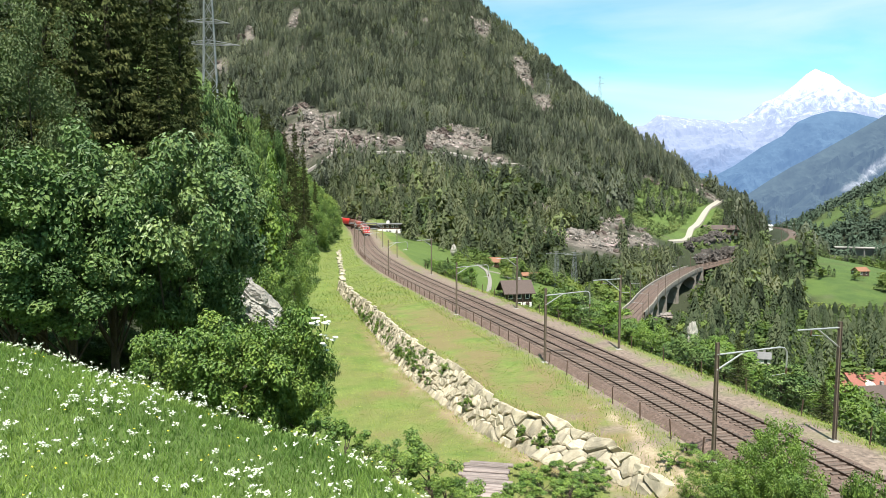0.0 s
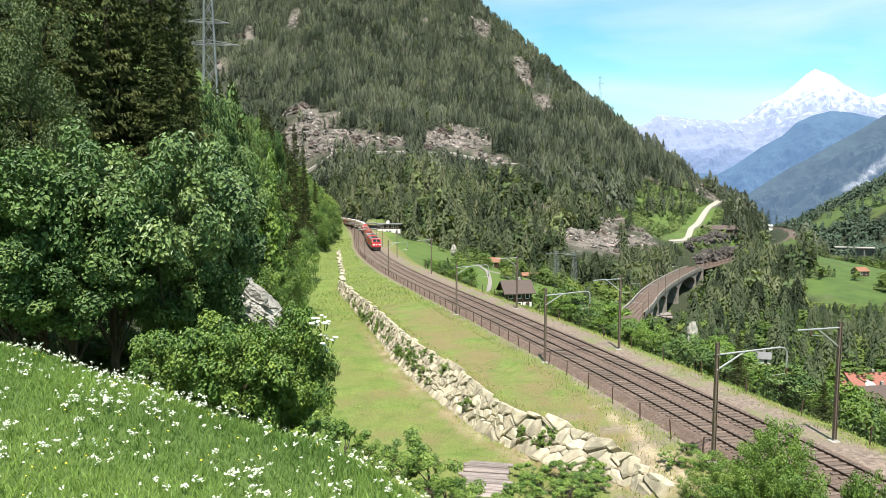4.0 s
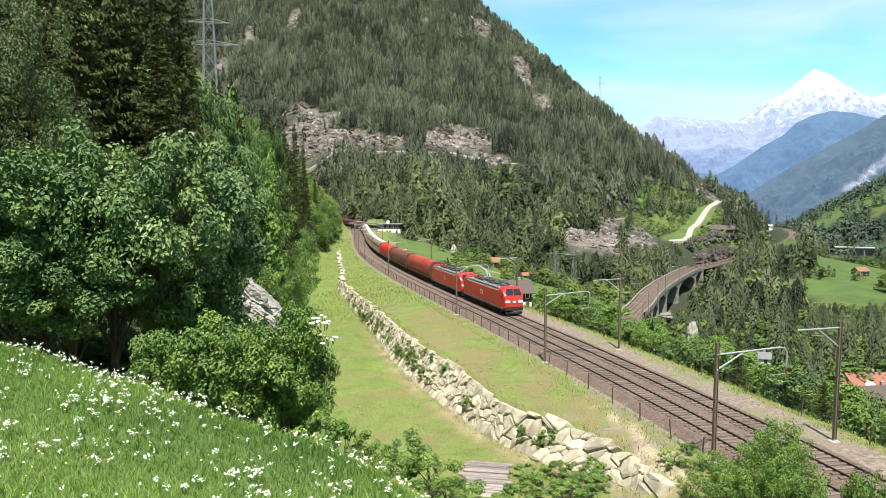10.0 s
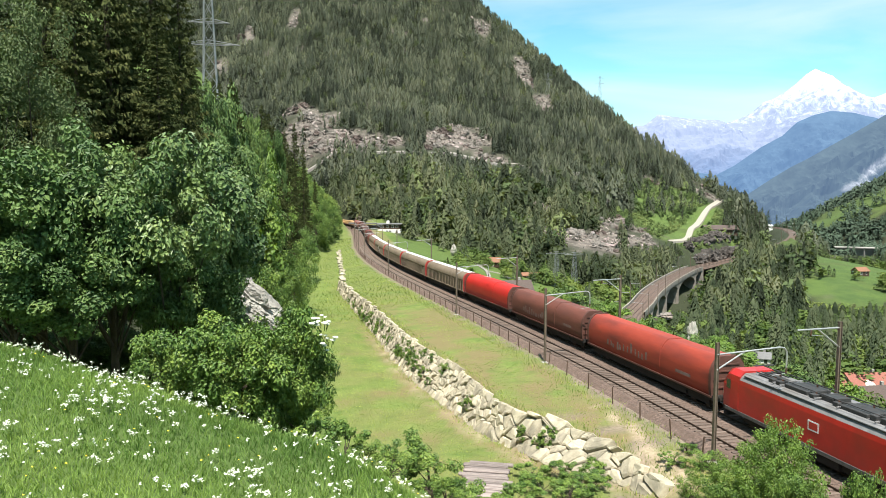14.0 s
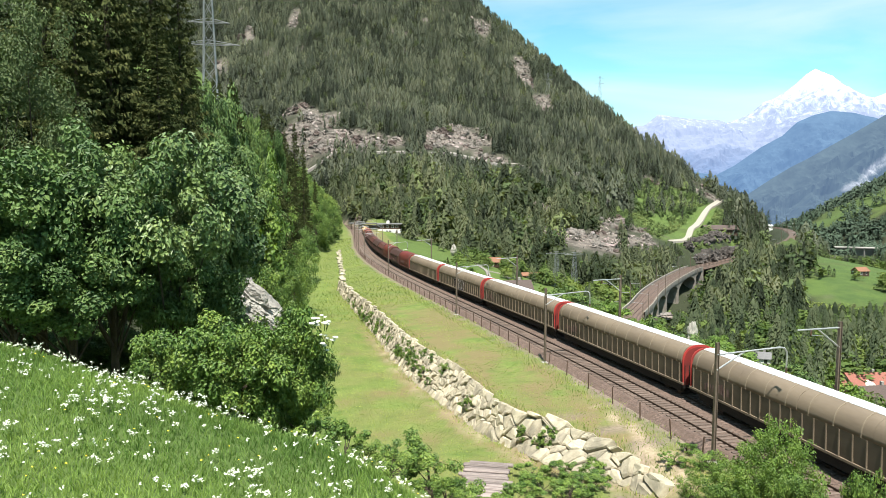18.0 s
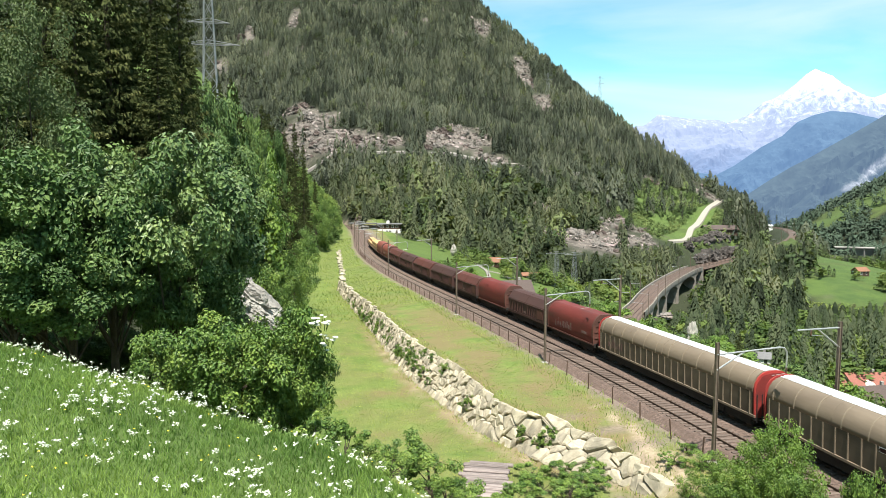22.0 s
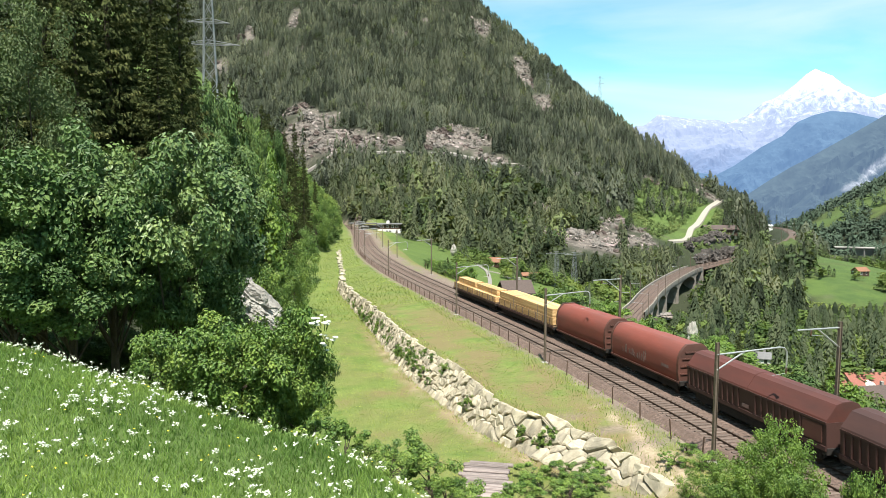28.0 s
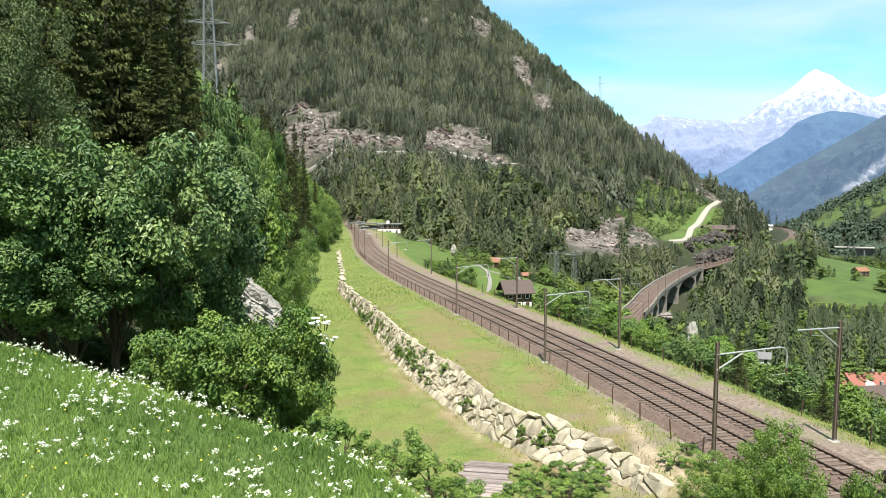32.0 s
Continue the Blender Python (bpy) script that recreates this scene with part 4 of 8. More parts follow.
# shrubs on the bank below the meadow and before the wall
for k, (top, w) in enumerate([
        ((-2.04, 38.00, 2.49), 2.6), ((-0.75, 37.00, 2.22), 2.2), ((-2.61, 33.00, 3.65), 2.0), ((0.15, 30.00, 3.80), 1.8), ((-4.65, 40.00, 1.50), 1.4), ((5.79, 44.00, -2.44), 2.6),
        ((8.02, 44.00, -2.63), 2.8), ((9.88, 44.00, -2.86), 2.8), ((6.09, 41.00, -1.96), 2.6), ((8.87, 41.00, -2.32), 2.8), ((1.32, 28.00, 3.98), 1.6),
        ((14.03, 41.00, -0.95), 1.8), ((15.57, 43.00, -0.32), 1.5), ((2.92, 36.00, 0.01), 1.8), ((-4.12, 22.00, 9.25), 1.2), ((-2.77, 19.00, 10.06), 1.0), ((1.18, 34.00, 1.77), 2.2), ((-0.54, 34.00, 2.01), 2.2), ((3.88, 38.00, -0.25), 2.4), ((15.90, 40.00, -1.15), 2.4), ((7.63, 40.00, -1.43), 2.4)]):
    rise_ = top[2] - land1(top[0], top[1])
    plant("hazel" if rise_ > 3 else "shrub", top, max(w, 1.3 * rise_), k)
for k, (kind, top, w) in enumerate([("sapling", (17.22, 34.00, 5.25), 2.6), ("sapling", (16.45, 35.00, 3.92), 2.6), ("sapling", (15.16, 36.00, 2.30), 2.4), ("sapling", (17.29, 32.00, 4.46), 2.2), ("sapling", (17.50, 36.00, 4.17), 1.8),
                                    ("hazel", (17.43, 27.00, 5.14), 2.6), ("sapling", (15.00, 31.00, 4.45), 2.6), ("sapling", (13.37, 36.00, 1.52), 1.8), ("hazel", (13.93, 32.00, 2.66), 2.8), ("hazel", (15.80, 29.00, 3.98), 2.8), ("sapling", (14.79, 33.00, 3.94), 2.0), ("hazel", (15.82, 31.00, 3.64), 3.0)]):
    plant(kind, top, w, k)

# hillside behind: mixed green slope left of the cutting
for k, (kind, top, w) in enumerate([
        ("maple", (-28.34, 86.00, 28.22), 9.0), ("fir", (-33.63, 112.00, 33.44), 7.0), ("fir", (-32.28, 102.00, 31.31), 7.0), ("hill", (-28.43, 92.00, 28.15), 7.0), ("fir", (-28.31, 96.00, 30.16), 8.0), ("maple", (-28.54, 100.00, 27.56), 6.5), ("hill", (-29.29, 108.00, 27.57), 6.5), ("fir", (-28.90, 112.00, 29.22), 6.5),
        ("maple", (-29.78, 118.00, 26.52), 6.5), ("fir", (-31.34, 130.00, 27.51), 6.5), ("fir", (-32.00, 140.00, 26.34), 6.5), ("fir", (-33.10, 152.00, 23.76), 6.0), ("fir", (-42.41, 215.00, 21.16), 6.5), ("fir", (-44.10, 240.00, 18.20), 6.0),
        ("maple", (-25.03, 82.00, 21.71), 9.0), ("hill", (-25.51, 92.00, 21.44), 10.0), ("maple", (-27.31, 105.00, 19.75), 7.0),
        ("maple", (-23.60, 74.00, 17.08), 8.0), ("hill", (-24.11, 84.00, 15.77), 9.0), ("hill", (-24.43, 95.00, 11.78), 7.0), ("fir", (-23.76, 88.00, 18.55), 6.0), ("fir", (-25.76, 110.00, 16.35), 7.0),
        ("hill", (-31.85, 125.00, 14.07), 9.0), ("fir", (-31.00, 128.00, 16.80), 6.0), ("hill", (-28.02, 100.00, 10.71), 8.0), ("hill", (-24.80, 100.00, 9.07), 7.5), ("hill", (-24.78, 115.00, 7.45), 8.0),
        ("fir", (-31.96, 112.00, 22.46), 7.0), ("fir", (-33.39, 108.00, 23.72), 7.0), ("fir", (-35.67, 135.00, 28.68), 8.0), ("fir", (-37.79, 170.00, 27.04), 7.0), ("fir", (-33.61, 105.00, 27.27), 7.5), ("fir", (-45.35, 180.00, 34.79), 8.0),
        ("hill", (-29.81, 150.00, 7.69), 6.0), ("hill", (-41.87, 230.00, 8.09), 10.0), ("hill", (-24.64, 84.00, 8.93), 6.0), ("hill", (-18.73, 82.00, 7.09), 5.5), ("hill", (-20.04, 76.00, 7.80), 6.0),
        ("hill", (-55.67, 260.00, 12.86), 8.0), ("hill", (-45.17, 270.00, 8.78), 10.0), ("hill", (-39.98, 235.00, 4.08), 5.0), ("fir", (-31.31, 90.00, 26.48), 7.5), ("maple", (-30.11, 92.00, 16.41), 9.0),
        ("maple", (-25.58, 84.00, 12.02), 7.5), ("hill", (-19.84, 92.00, 8.18), 4.5), ("fir", (-40.90, 165.00, 33.29), 8.0), ("fir", (-43.74, 150.00, 34.15), 8.0), ("fir", (-40.21, 190.00, 22.17), 6.0),
        ("maple", (-30.55, 105.00, 15.94), 9.0), ("hill", (-53.83, 290.00, 14.52), 10.0), ("fir", (-40.16, 120.00, 34.45), 8.0),
        ("maple", (-30.07, 88.00, 21.37), 9.0), ("fir", (-31.84, 118.00, 20.12), 6.0), ("maple", (-35.70, 150.00, 17.65), 8.0), ("hill", (-24.17, 90.00, 9.10), 6.5)]):
    if kind in ("maple", "hill") and -0.285 < top[0] / top[1] and top[2] < 23:
        kind = "fresh"
    plant(kind, top, w, k)


# shrubs down the bank towards the cutting, and the last spruces above them
for k, (kind, top, w) in enumerate([("fresh", (-53.9, 262.0, 18.3), 9.0), ("fresh", (-50.4, 268.0, 15.8), 8.0), ("fresh", (-47.1, 275.0, 12.2), 8.0), ("fresh", (-44.9, 285.0, 7.4), 7.0), ("fresh", (-54.2, 240.0, 19.4), 9.0), ("fresh", (-46.5, 240.0, 12.0), 8.0), ("fresh", (-43.7, 240.0, 7.1), 8.0), ("fir", (-42.4, 200.0, 33.9), 7.5), ("fir", (-41.0, 205.0, 28.3), 7.0), ("fir", (-42.9, 190.0, 31.0), 7.0)]):
    plant(kind, top, w, k)


def clothe_hill():
    """More trees up the left slope, thinning to shrubs near the line."""
    rs = np.random.RandomState(21)
    n = 0
    while n < 150:
        y = 60 + 260 * rs.rand()
        x = -20 - 130 * rs.rand()
        s, u, zt = line_of(x, y)
        if u[0] < foot_of(y) + 6 + 5 * rs.rand() or x / y < -0.72:
            continue
        g = land1(x, y)
        tall = rs.rand() < np.clip((u[0] - 30) / 40, 0.05, 0.75)
        if tall and x / y < -0.22:
            plant("fir" if rs.rand() < 0.6 else "spruce", (x, y, g + 9 + 7 * rs.rand()), 5 + 2 * rs.rand(), n)
        else:
            plant("hill", (x, y, g + 2.5 + 4 * rs.rand()), None, n)
        n += 1


clothe_hill()


# ---------------------------------------------------------------- the meadow
m_blade = mat("grass_blades", (0.135, 0.24, 0.044), (0.20, 0.305, 0.074), 0.8, 0.6, trans=0.3, tint=0.3, spec=0.25)
m_flower = mat("white_petals", (0.64, 0.66, 0.54), (0.5, 0.53, 0.4), 4, 0.7, spec=0.2)
m_yellow = mat("yellow_petals", (0.75, 0.6, 0.05), (0.65, 0.5, 0.04), 4, 0.7, spec=0.2)


def grass(name, label, n, x0, x1, y0, y1, tall, wide, test, seed, material=None, patch=2.0):
    rs = np.random.RandomState(seed)
    x, y = x0 + (x1 - x0) * rs.rand(n), y0 + (y1 - y0) * rs.rand(n)
    k = test(x, y)
    x, y = x[k], y[k]
    z = land(x, y)
    n = len(x)
    a = rs.rand(n) * 6.28
    h = tall * (0.5 + 0.8 * rs.rand(n))
    lean = 0.55 * h
    b = rs.rand(n) * 6.28
    w = wide * (0.6 + 0.8 * rs.rand(n))
    p = np.stack([x, y, z - 0.03], 1)
    e = np.stack([np.cos(a), np.sin(a), 0 * a], 1) * w[:, None]
    t1 = p + np.stack([np.cos(b) * lean * 0.3, np.sin(b) * lean * 0.3, h * 0.6], 1)
    t2 = p + np.stack([np.cos(b) * lean, np.sin(b) * lean, h], 1)
    v = np.stack([p - e, p + e, t1 + e * 0.7, t1 - e * 0.7, t2], 1).reshape(-1, 3)
    i = np.arange(n)[:, None] * 5
    f = np.concatenate([i + (0, 1, 2), i + (0, 2, 3), i + (3, 2, 4)])
    me = mesh_np(name, v, f, material or m_blade)
    put_attr(me, "tint", np.clip(np.repeat(0.5 + 0.35 * ripple(x, y, patch) + 0.25 * rs.randn(n), 5), 0, 1))
    return tagged(new(name, me), label, "grass", kind="stuff")


def in_meadow(x, y):
    edge = meadow_edge(x)
    return (y < edge + 0.7) & (np.abs(x) < 0.68 * y + 2) & (y > 5.0)


grass("meadow_grass", "lush green meadow grass on the shoulder", 170000, -11, 4, 5, 15.5, 0.13, 0.0055, in_meadow, 1)


def flowers():
    """White umbels and daisies on thin stalks."""
    rs = np.random.RandomState(9)
    n = 36000
    x, y = -11 + 15 * rs.rand(n), 5 + 11 * rs.rand(n)
    edge = meadow_edge(x)
    dense = 0.05 + 0.5 * np.clip(ripple(x * 1.3, y * 1.3, 0.8) + 0.05, 0, 1) * (0.3 + 0.7 * (ripple(x, y, 0.35) > 0)) + 0.10 * step(y - edge, -1.6, 0.2)
    keep = in_meadow(x, y) & (rs.rand(n) < dense * 0.5)
    x, y = x[keep], y[keep]
    z = land(x, y) + 0.11 + 0.14 * rs.rand(len(x))
    n = len(x)
    r = 0.012 + 0.038 * rs.rand(n) ** 1.5
    # each umbel is a loose plate of small florets
    m = np.clip((r / 0.008) ** 1.7, 4, 40).astype(int)
    own = np.repeat(np.arange(n), m)
    k = len(own)
    a, d = rs.rand(k) * 6.28, r[own] * np.sqrt(rs.rand(k))
    c = np.stack([x[own] + d * np.cos(a), y[own] + d * np.sin(a), z[own] + 0.012 * rs.randn(k) - d * d * 4], 1)
    q = 0.008 + 0.008 * rs.rand(k)
    e = np.stack([np.cos(a) * q, np.sin(a) * q, 0.35 * q * rs.randn(k)], 1)
    g = np.stack([-np.sin(a) * q, np.cos(a) * q, 0.35 * q * rs.randn(k)], 1)
    V = np.stack([c - e, c - g, c + e, c + g], 1).reshape(-1, 3)
    F = np.arange(k * 4).reshape(-1, 4)
    w = np.array((0.003, 0, 0))
    p = np.stack([x, y, z], 1)
    Vs = np.stack([p - w - (0, 0, 0.35), p + w - (0, 0, 0.35), p], 1).reshape(-1, 3)
    Fs = np.arange(n * 3).reshape(-1, 3)
    # buttercups between them
    k = 500
    bx, by = -11 + 15 * rs.rand(k), 5 + 9 * rs.rand(k)
    ok = in_meadow(bx, by) & (ripple(bx, by, 1.6) > 0.1)
    bx, by = bx[ok], by[ok]
    bz = land(bx, by) + 0.10 + 0.08 * rs.rand(len(bx))
    a = rs.rand(len(bx)) * 6.28
    q = 0.014
    ring = [np.stack([bx + q * np.cos(a + j * 1.2566), by + q * np.sin(a + j * 1.2566), bz + 0.01 * (j % 2)], 1) for j in range(5)]
    tagged(new("buttercups", mesh_np("buttercups", np.stack(ring, 1).reshape(-1, 3), np.arange(len(bx) * 5).reshape(-1, 5), m_yellow)), "small yellow buttercups in the meadow grass", "flowers", kind="stuff")
    tagged(new("meadow_flowers", mesh_np("meadow_flowers", V, F, m_flower)), "white umbel flowers and daisies in the meadow grass", "flowers", kind="stuff")
    tagged(new("flower_stalks", mesh_np("flower_stalks", Vs, Fs, m_blade)), "thin green stalks of the meadow flowers", "flowers", kind="stuff")


flowers()


def on_bench(x, y):
    s, u, zt = line_of(x, y)
    ok = (u > 5.4) & (u < foot_of(y) + 8) & ((u < wall_top(s) - 0.3) | (u > wall_top(s) + wall_depth(s) + 0.3) | (s > 99))
    ok &= ~((u < wall_top(s)) & (u > 6.3) & (s < 62) & (ripple(x, y, 4.5) + 0.5 * ripple(y, x, 1.2) > 0.1))
    return ok | ((u < -6.6) & (u > -11))


m_short = mat("short_grass", (0.205, 0.285, 0.06), (0.37, 0.44, 0.135), 0.5, 0.7, trans=0.25, tint=0.38, spec=0.15)
grass("bench_grass", "short yellowish-green grass beside the line", 130000, -24, 32, 36, 150, 0.10, 0.035, on_bench, 2, m_short, 5.0)


def on_fringe(x, y):
    s, u, zt = line_of(x, y)
    return ((u > 4.6) & (u < 6.6)) | ((u > 3.9) & (u < 4.7) & (ripple(x, y, 1.0) > 0.25)) | ((u > wall_top(s) - 1.2) & (u < wall_top(s) + 0.1)) | ((u > wall_top(s) + wall_depth(s) + 0.2) & (u < wall_top(s) + wall_depth(s) + 0.9)) | ((u < -5.6) & (u > -9) & (ripple(x, y, 1.3) > -0.1))


grass("tall_grass", "taller lime-green grass along fence and wall", 80000, -24, 32, 38, 130, 0.30, 0.022, on_fringe, 3, m_short)


def on_far_bank(x, y):
    s, u, zt = line_of(x, y)
    return (u > 5.0) & (u < foot_of(y) + 7)


grass("far_bank_grass", "rough lime-green grass on the far bank", 26000, -62, 0, 110, 290, 0.28, 0.07, on_far_bank, 4, m_short, 6.0)

# ---------------------------------------------------------------- rock outcrop among the trees
m_rock = mat("grey_rock", (0.29, 0.265, 0.23), (0.16, 0.145, 0.125), 2.2, 0.9, 0.9, 6, col3=(0.38, 0.355, 0.31), scale3=0.6)
m_pale_crag = mat("pale_crag", (0.34, 0.32, 0.285), (0.19, 0.175, 0.155), 1.3, 0.9, 1.0, 4, col3=(0.42, 0.395, 0.35), scale3=0.5)
m_boulder_far = mat("pale_granite_far", (0.55, 0.49, 0.365), (0.38, 0.34, 0.25), 1.4, 0.85, 0.7, 9, col3=(0.30, 0.27, 0.2), scale3=0.6)
m_boulder = mat("pale_granite", (0.55, 0.49, 0.365), (0.42, 0.37, 0.265), 2.5, 0.85, 0.7, 9, col3=(0.33, 0.295, 0.22), scale3=0.9, rand=0.2)


def crag(name, label, at, size, seed, material=None, turn=0, fine=4):
    """One craggy rock face at the given place."""
    rs = np.random.RandomState(seed)
    bm = bmesh.new()
    bmesh.ops.create_icosphere(bm, subdivisions=fine, radius=1.0)
    off = Vector(rs.rand(3) * 40)
    for v in bm.verts:
        d = v.co.normalized()
        w = noise.fractal(d * 1.6 + off, 0.8, 2.2, 5) * 0.32 + abs(noise.noise(d * 4 + off)) * 0.18
        c = noise.cell(Vector((d.x * 2.4, d.y * 2.4, d.z * 3.6)) + off) * (0.16 if fine < 5 else 0.05)
        v.co = d * (0.85 + w + c)
        v.co.x *= size[0]
        v.co.y *= size[1]
        v.co.z *= size[2]
    me = bpy.data.meshes.new(name)
    bm.to_mesh(me)
    bm.free()
    me.materials.append(material or m_rock)
    ob = new(name, me)
    ob.matrix_basis = pose(*at, 0, 0, turn)
    return tagged(ob, label, "rock")


# placed and tilted to fit the camera's view, not sunk into the slope
crag("rock_outcrop", "pale grey rock outcrop below the trees", (-14.0, 46.50, 9.45), (4.2, 1.6, 1.35), 3, m_pale_crag, 0, 5).rotation_euler = (0.1, 0.72, 0.1)


def elder_blossom(at, seed, n=9):
    """Flat white umbels at the edge of the bush."""
    rs = np.random.RandomState(seed)
    o = thing("elder_blossom", "creamy white blossom umbels on the bush", "flowers", pose(*at))
    for k in range(n):
        c = (0.16 * rs.randn(), 0.15 * rs.randn(), 0.16 * rs.randn())
        q = 0.06 + 0.05 * rs.rand()
        bm = bmesh.new()
        bmesh.ops.create_icosphere(bm, subdivisions=3, radius=q)
        for f in bm.verts:
            # a flat dome with florets bulging from it
            g = 1 + 0.5 * abs(noise.noise(f.co * (3.2 / q) + Vector((k, seed, 0)))) + 0.2 * noise.noise(f.co * (1.3 / q))
            f.co = Vector((c[0] + f.co.x * g, c[1] + f.co.y * g, c[2] + f.co.z * g * 0.4))
        part("umbel", bm, m_flower, o)
        part("stalk", bars(((c[0], c[1], c[2]), (c[0] * 0.6, c[1] + 0.3, c[2] - 0.35), 0.012)), m_blade, o)


elder_blossom((-4.47, 25.00, 11.75), 1, 12)
elder_blossom((-4.30, 25.20, 11.15), 2, 8)


# ---------------------------------------------------------------- dry-laid boulder wall
def splinter(rs):
    """A small broken block: the hull of a few random corners."""
    bm = bmesh.new()
    for k in range(11):
        d = Vector(rs.randn(3)).normalized()
        bm.verts.new((d.x, d.y * 0.8, d.z * 0.7))
    bmesh.ops.convex_hull(bm, input=list(bm.verts))
    bmesh.ops.delete(bm, geom=[v for v in bm.verts if not v.link_faces], context="VERTS")
    bmesh.ops.triangulate(bm, faces=list(bm.faces))
    bm.verts.index_update()
    v = np.array([tuple(q.co) for q in bm.verts])
    f = np.array([[q.index for q in g.verts] for g in bm.faces])
    bm.free()
    return v, f


def clip_cell(poly, p, n):
    """The side of a polygon that lies against the direction n from the point p."""
    out = []
    for a, b in zip(poly, poly[1:] + poly[:1]):
        da, db = (a - p) @ n, (b - p) @ n
        if da <= 0:
            out.append(a)
        if da * db < 0:
            out.append(a + (b - a) * (da / (da - db)))
    return out


def boulder_wall():
    """Fitted boulders: cells of the wall's face, each a bulging block with worn edges."""
    w = thing("boulder_wall", "dry-laid retaining wall of pale granite boulders", "wall", kind="structure")
    rs = np.random.RandomState(14)
    seeds, size = [], []
    s = -10.6
    while s < 99:
        big = 0.95 if s < -7.5 else 1.2 if s < 3 else np.interp(s, (3, 12, 40), (1.05, 0.82, 0.74))
        tall = math.hypot(float(wall_drop(s)), float(wall_depth(s))) + 0.25
        rows = max(2, int(round(tall / (big * 0.72))))
        for r in range(rows):
            seeds.append((s + big * (0.5 * (r % 2) + 0.36 * rs.randn()), tall * (r + 0.5 + 0.22 * rs.randn()) / rows))
            size.append(0.20 * big * big * rs.randn())
        s += big * (0.9 + 0.2 * rs.rand())
    seeds, size = np.array(seeds), np.array(size)

    def face(q, out):
        """A place on the wall: q of (metres along, metres up its slope), out metres proud of it."""
        ss, v = q
        dr, dp = float(wall_drop(ss)), float(wall_depth(ss))
        f = v / (math.hypot(dr, dp) + 0.001)
        lean = math.hypot(dr, dp)
        zt = float(np.interp(ss, TS, TZ))
        top = zt - 0.5 - 0.075 * min(max(float(wall_top(ss)) - 4.5, 0), 6)
        g = on_track(ss, float(wall_foot(ss)) + 0.12 - dp * f + out * dr / lean)
        return Vector((g[0], g[1], top - dr + dr * f + out * dp / lean))

    V, F, n = [], [], 0
    for i in np.argsort(seeds[:, 0]):
        c = seeds[i]
        tall = math.hypot(float(wall_drop(c[0])), float(wall_depth(c[0])))
        reach = 2.2 if c[0] < 14 else 1.5
        top = tall + 0.22 * rs.rand() + (0.25 if rs.rand() < 0.2 else 0)
        poly = [np.array(q) for q in ((c[0] - reach, -0.3), (c[0] + reach, -0.3), (c[0] + reach, top), (c[0] - reach, top))]
        d = seeds - c
        dd = (d ** 2).sum(1)
        for j in np.argsort(dd)[1:18]:
            if dd[j] < 1e-6 or len(poly) < 3:
                continue
            poly = clip_cell(poly, c + d[j] * min(0.8, max(0.2, 0.5 + (size[i] - size[j]) / (2 * dd[j]))), d[j])
        if len(poly) < 4:
            continue
        mid = sum(poly) / len(poly)
        wide = max(np.linalg.norm(q - mid) for q in poly)
        if wide < 0.16:
            continue
        # round off the corners
        ring = []
        for a, b in zip(poly, poly[1:] + poly[:1]):
            if np.linalg.norm(b - a) > 0.28 * wide:
                ring += [a + (b - a) * 0.12, a + (b - a) * 0.88]
            else:
                ring.append((a + b) / 2)
        bulge = min(0.26, 0.24 * wide) * (0.6 + 0.7 * rs.rand())
        proud = 0.08 * rs.randn()
        tilt = 0.08 * rs.randn(2)
        rings = []
        for shrink, out in ((0.95, -0.45), (0.945, -0.04), (0.9, 0.6), (0.68, 1.0)):
            rows = []
            for q in ring:
                e = (q - mid) * shrink
                k = proud + (bulge * out if out > 0 else out) + (e @ tilt) * (out > 0) + 0.025 * rs.randn() * (out > 0)
                rows.append(face(mid + e, k))
            rings.append(rows)
        k = len(ring)
        verts = [tuple(q) for r in rings for q in r] + [tuple(face(mid, proud + bulge * (1.0 + 0.1 * rs.randn())))]
        faces = [(r * k + a, r * k + (a + 1) % k, (r + 1) * k + (a + 1) % k, (r + 1) * k + a) for r in range(3) for a in range(k)]
        faces += [(3 * k + a, 3 * k + (a + 1) % k, 4 * k) for a in range(k)]
        if n < 300:
            me = bpy.data.meshes.new("boulder")
            me.from_pydata(verts, [], faces)
            part("boulder", me, m_boulder, w)
        else:
            b = len(V)
            V += verts
            F += [tuple(b + a for a in f) for f in faces]
        n += 1
    # a low row of stones goes on beyond the wall
    kinds = [splinter(rs) for _ in range(5)]
    for k in range(70):
        ss = 98 + 88 * k / 70 + 0.4 * rs.randn()
        g = on_track(ss, float(np.interp(ss, (98, 125, 155, 186), (14.2, 11.5, 10.3, 9.5))) + 0.25 * rs.randn())
        sv, sf = kinds[k % 5]
        b = len(V)
        q = 0.3 + 0.35 * rs.rand()
        V += [tuple(r) for r in sv * (q * 1.2, q * 1.2, q) + (g[0], g[1], land1(g[0], g[1]) + 0.2 * q)]
        F += [tuple(int(b + a) for a in f) for f in sf]
    far = bpy.data.meshes.new("far_boulders")
    far.from_pydata(V, [], F)
    part("far_boulders", far, m_boulder_far, w)["kind"] = "stuff"
    return w


boulder_wall()


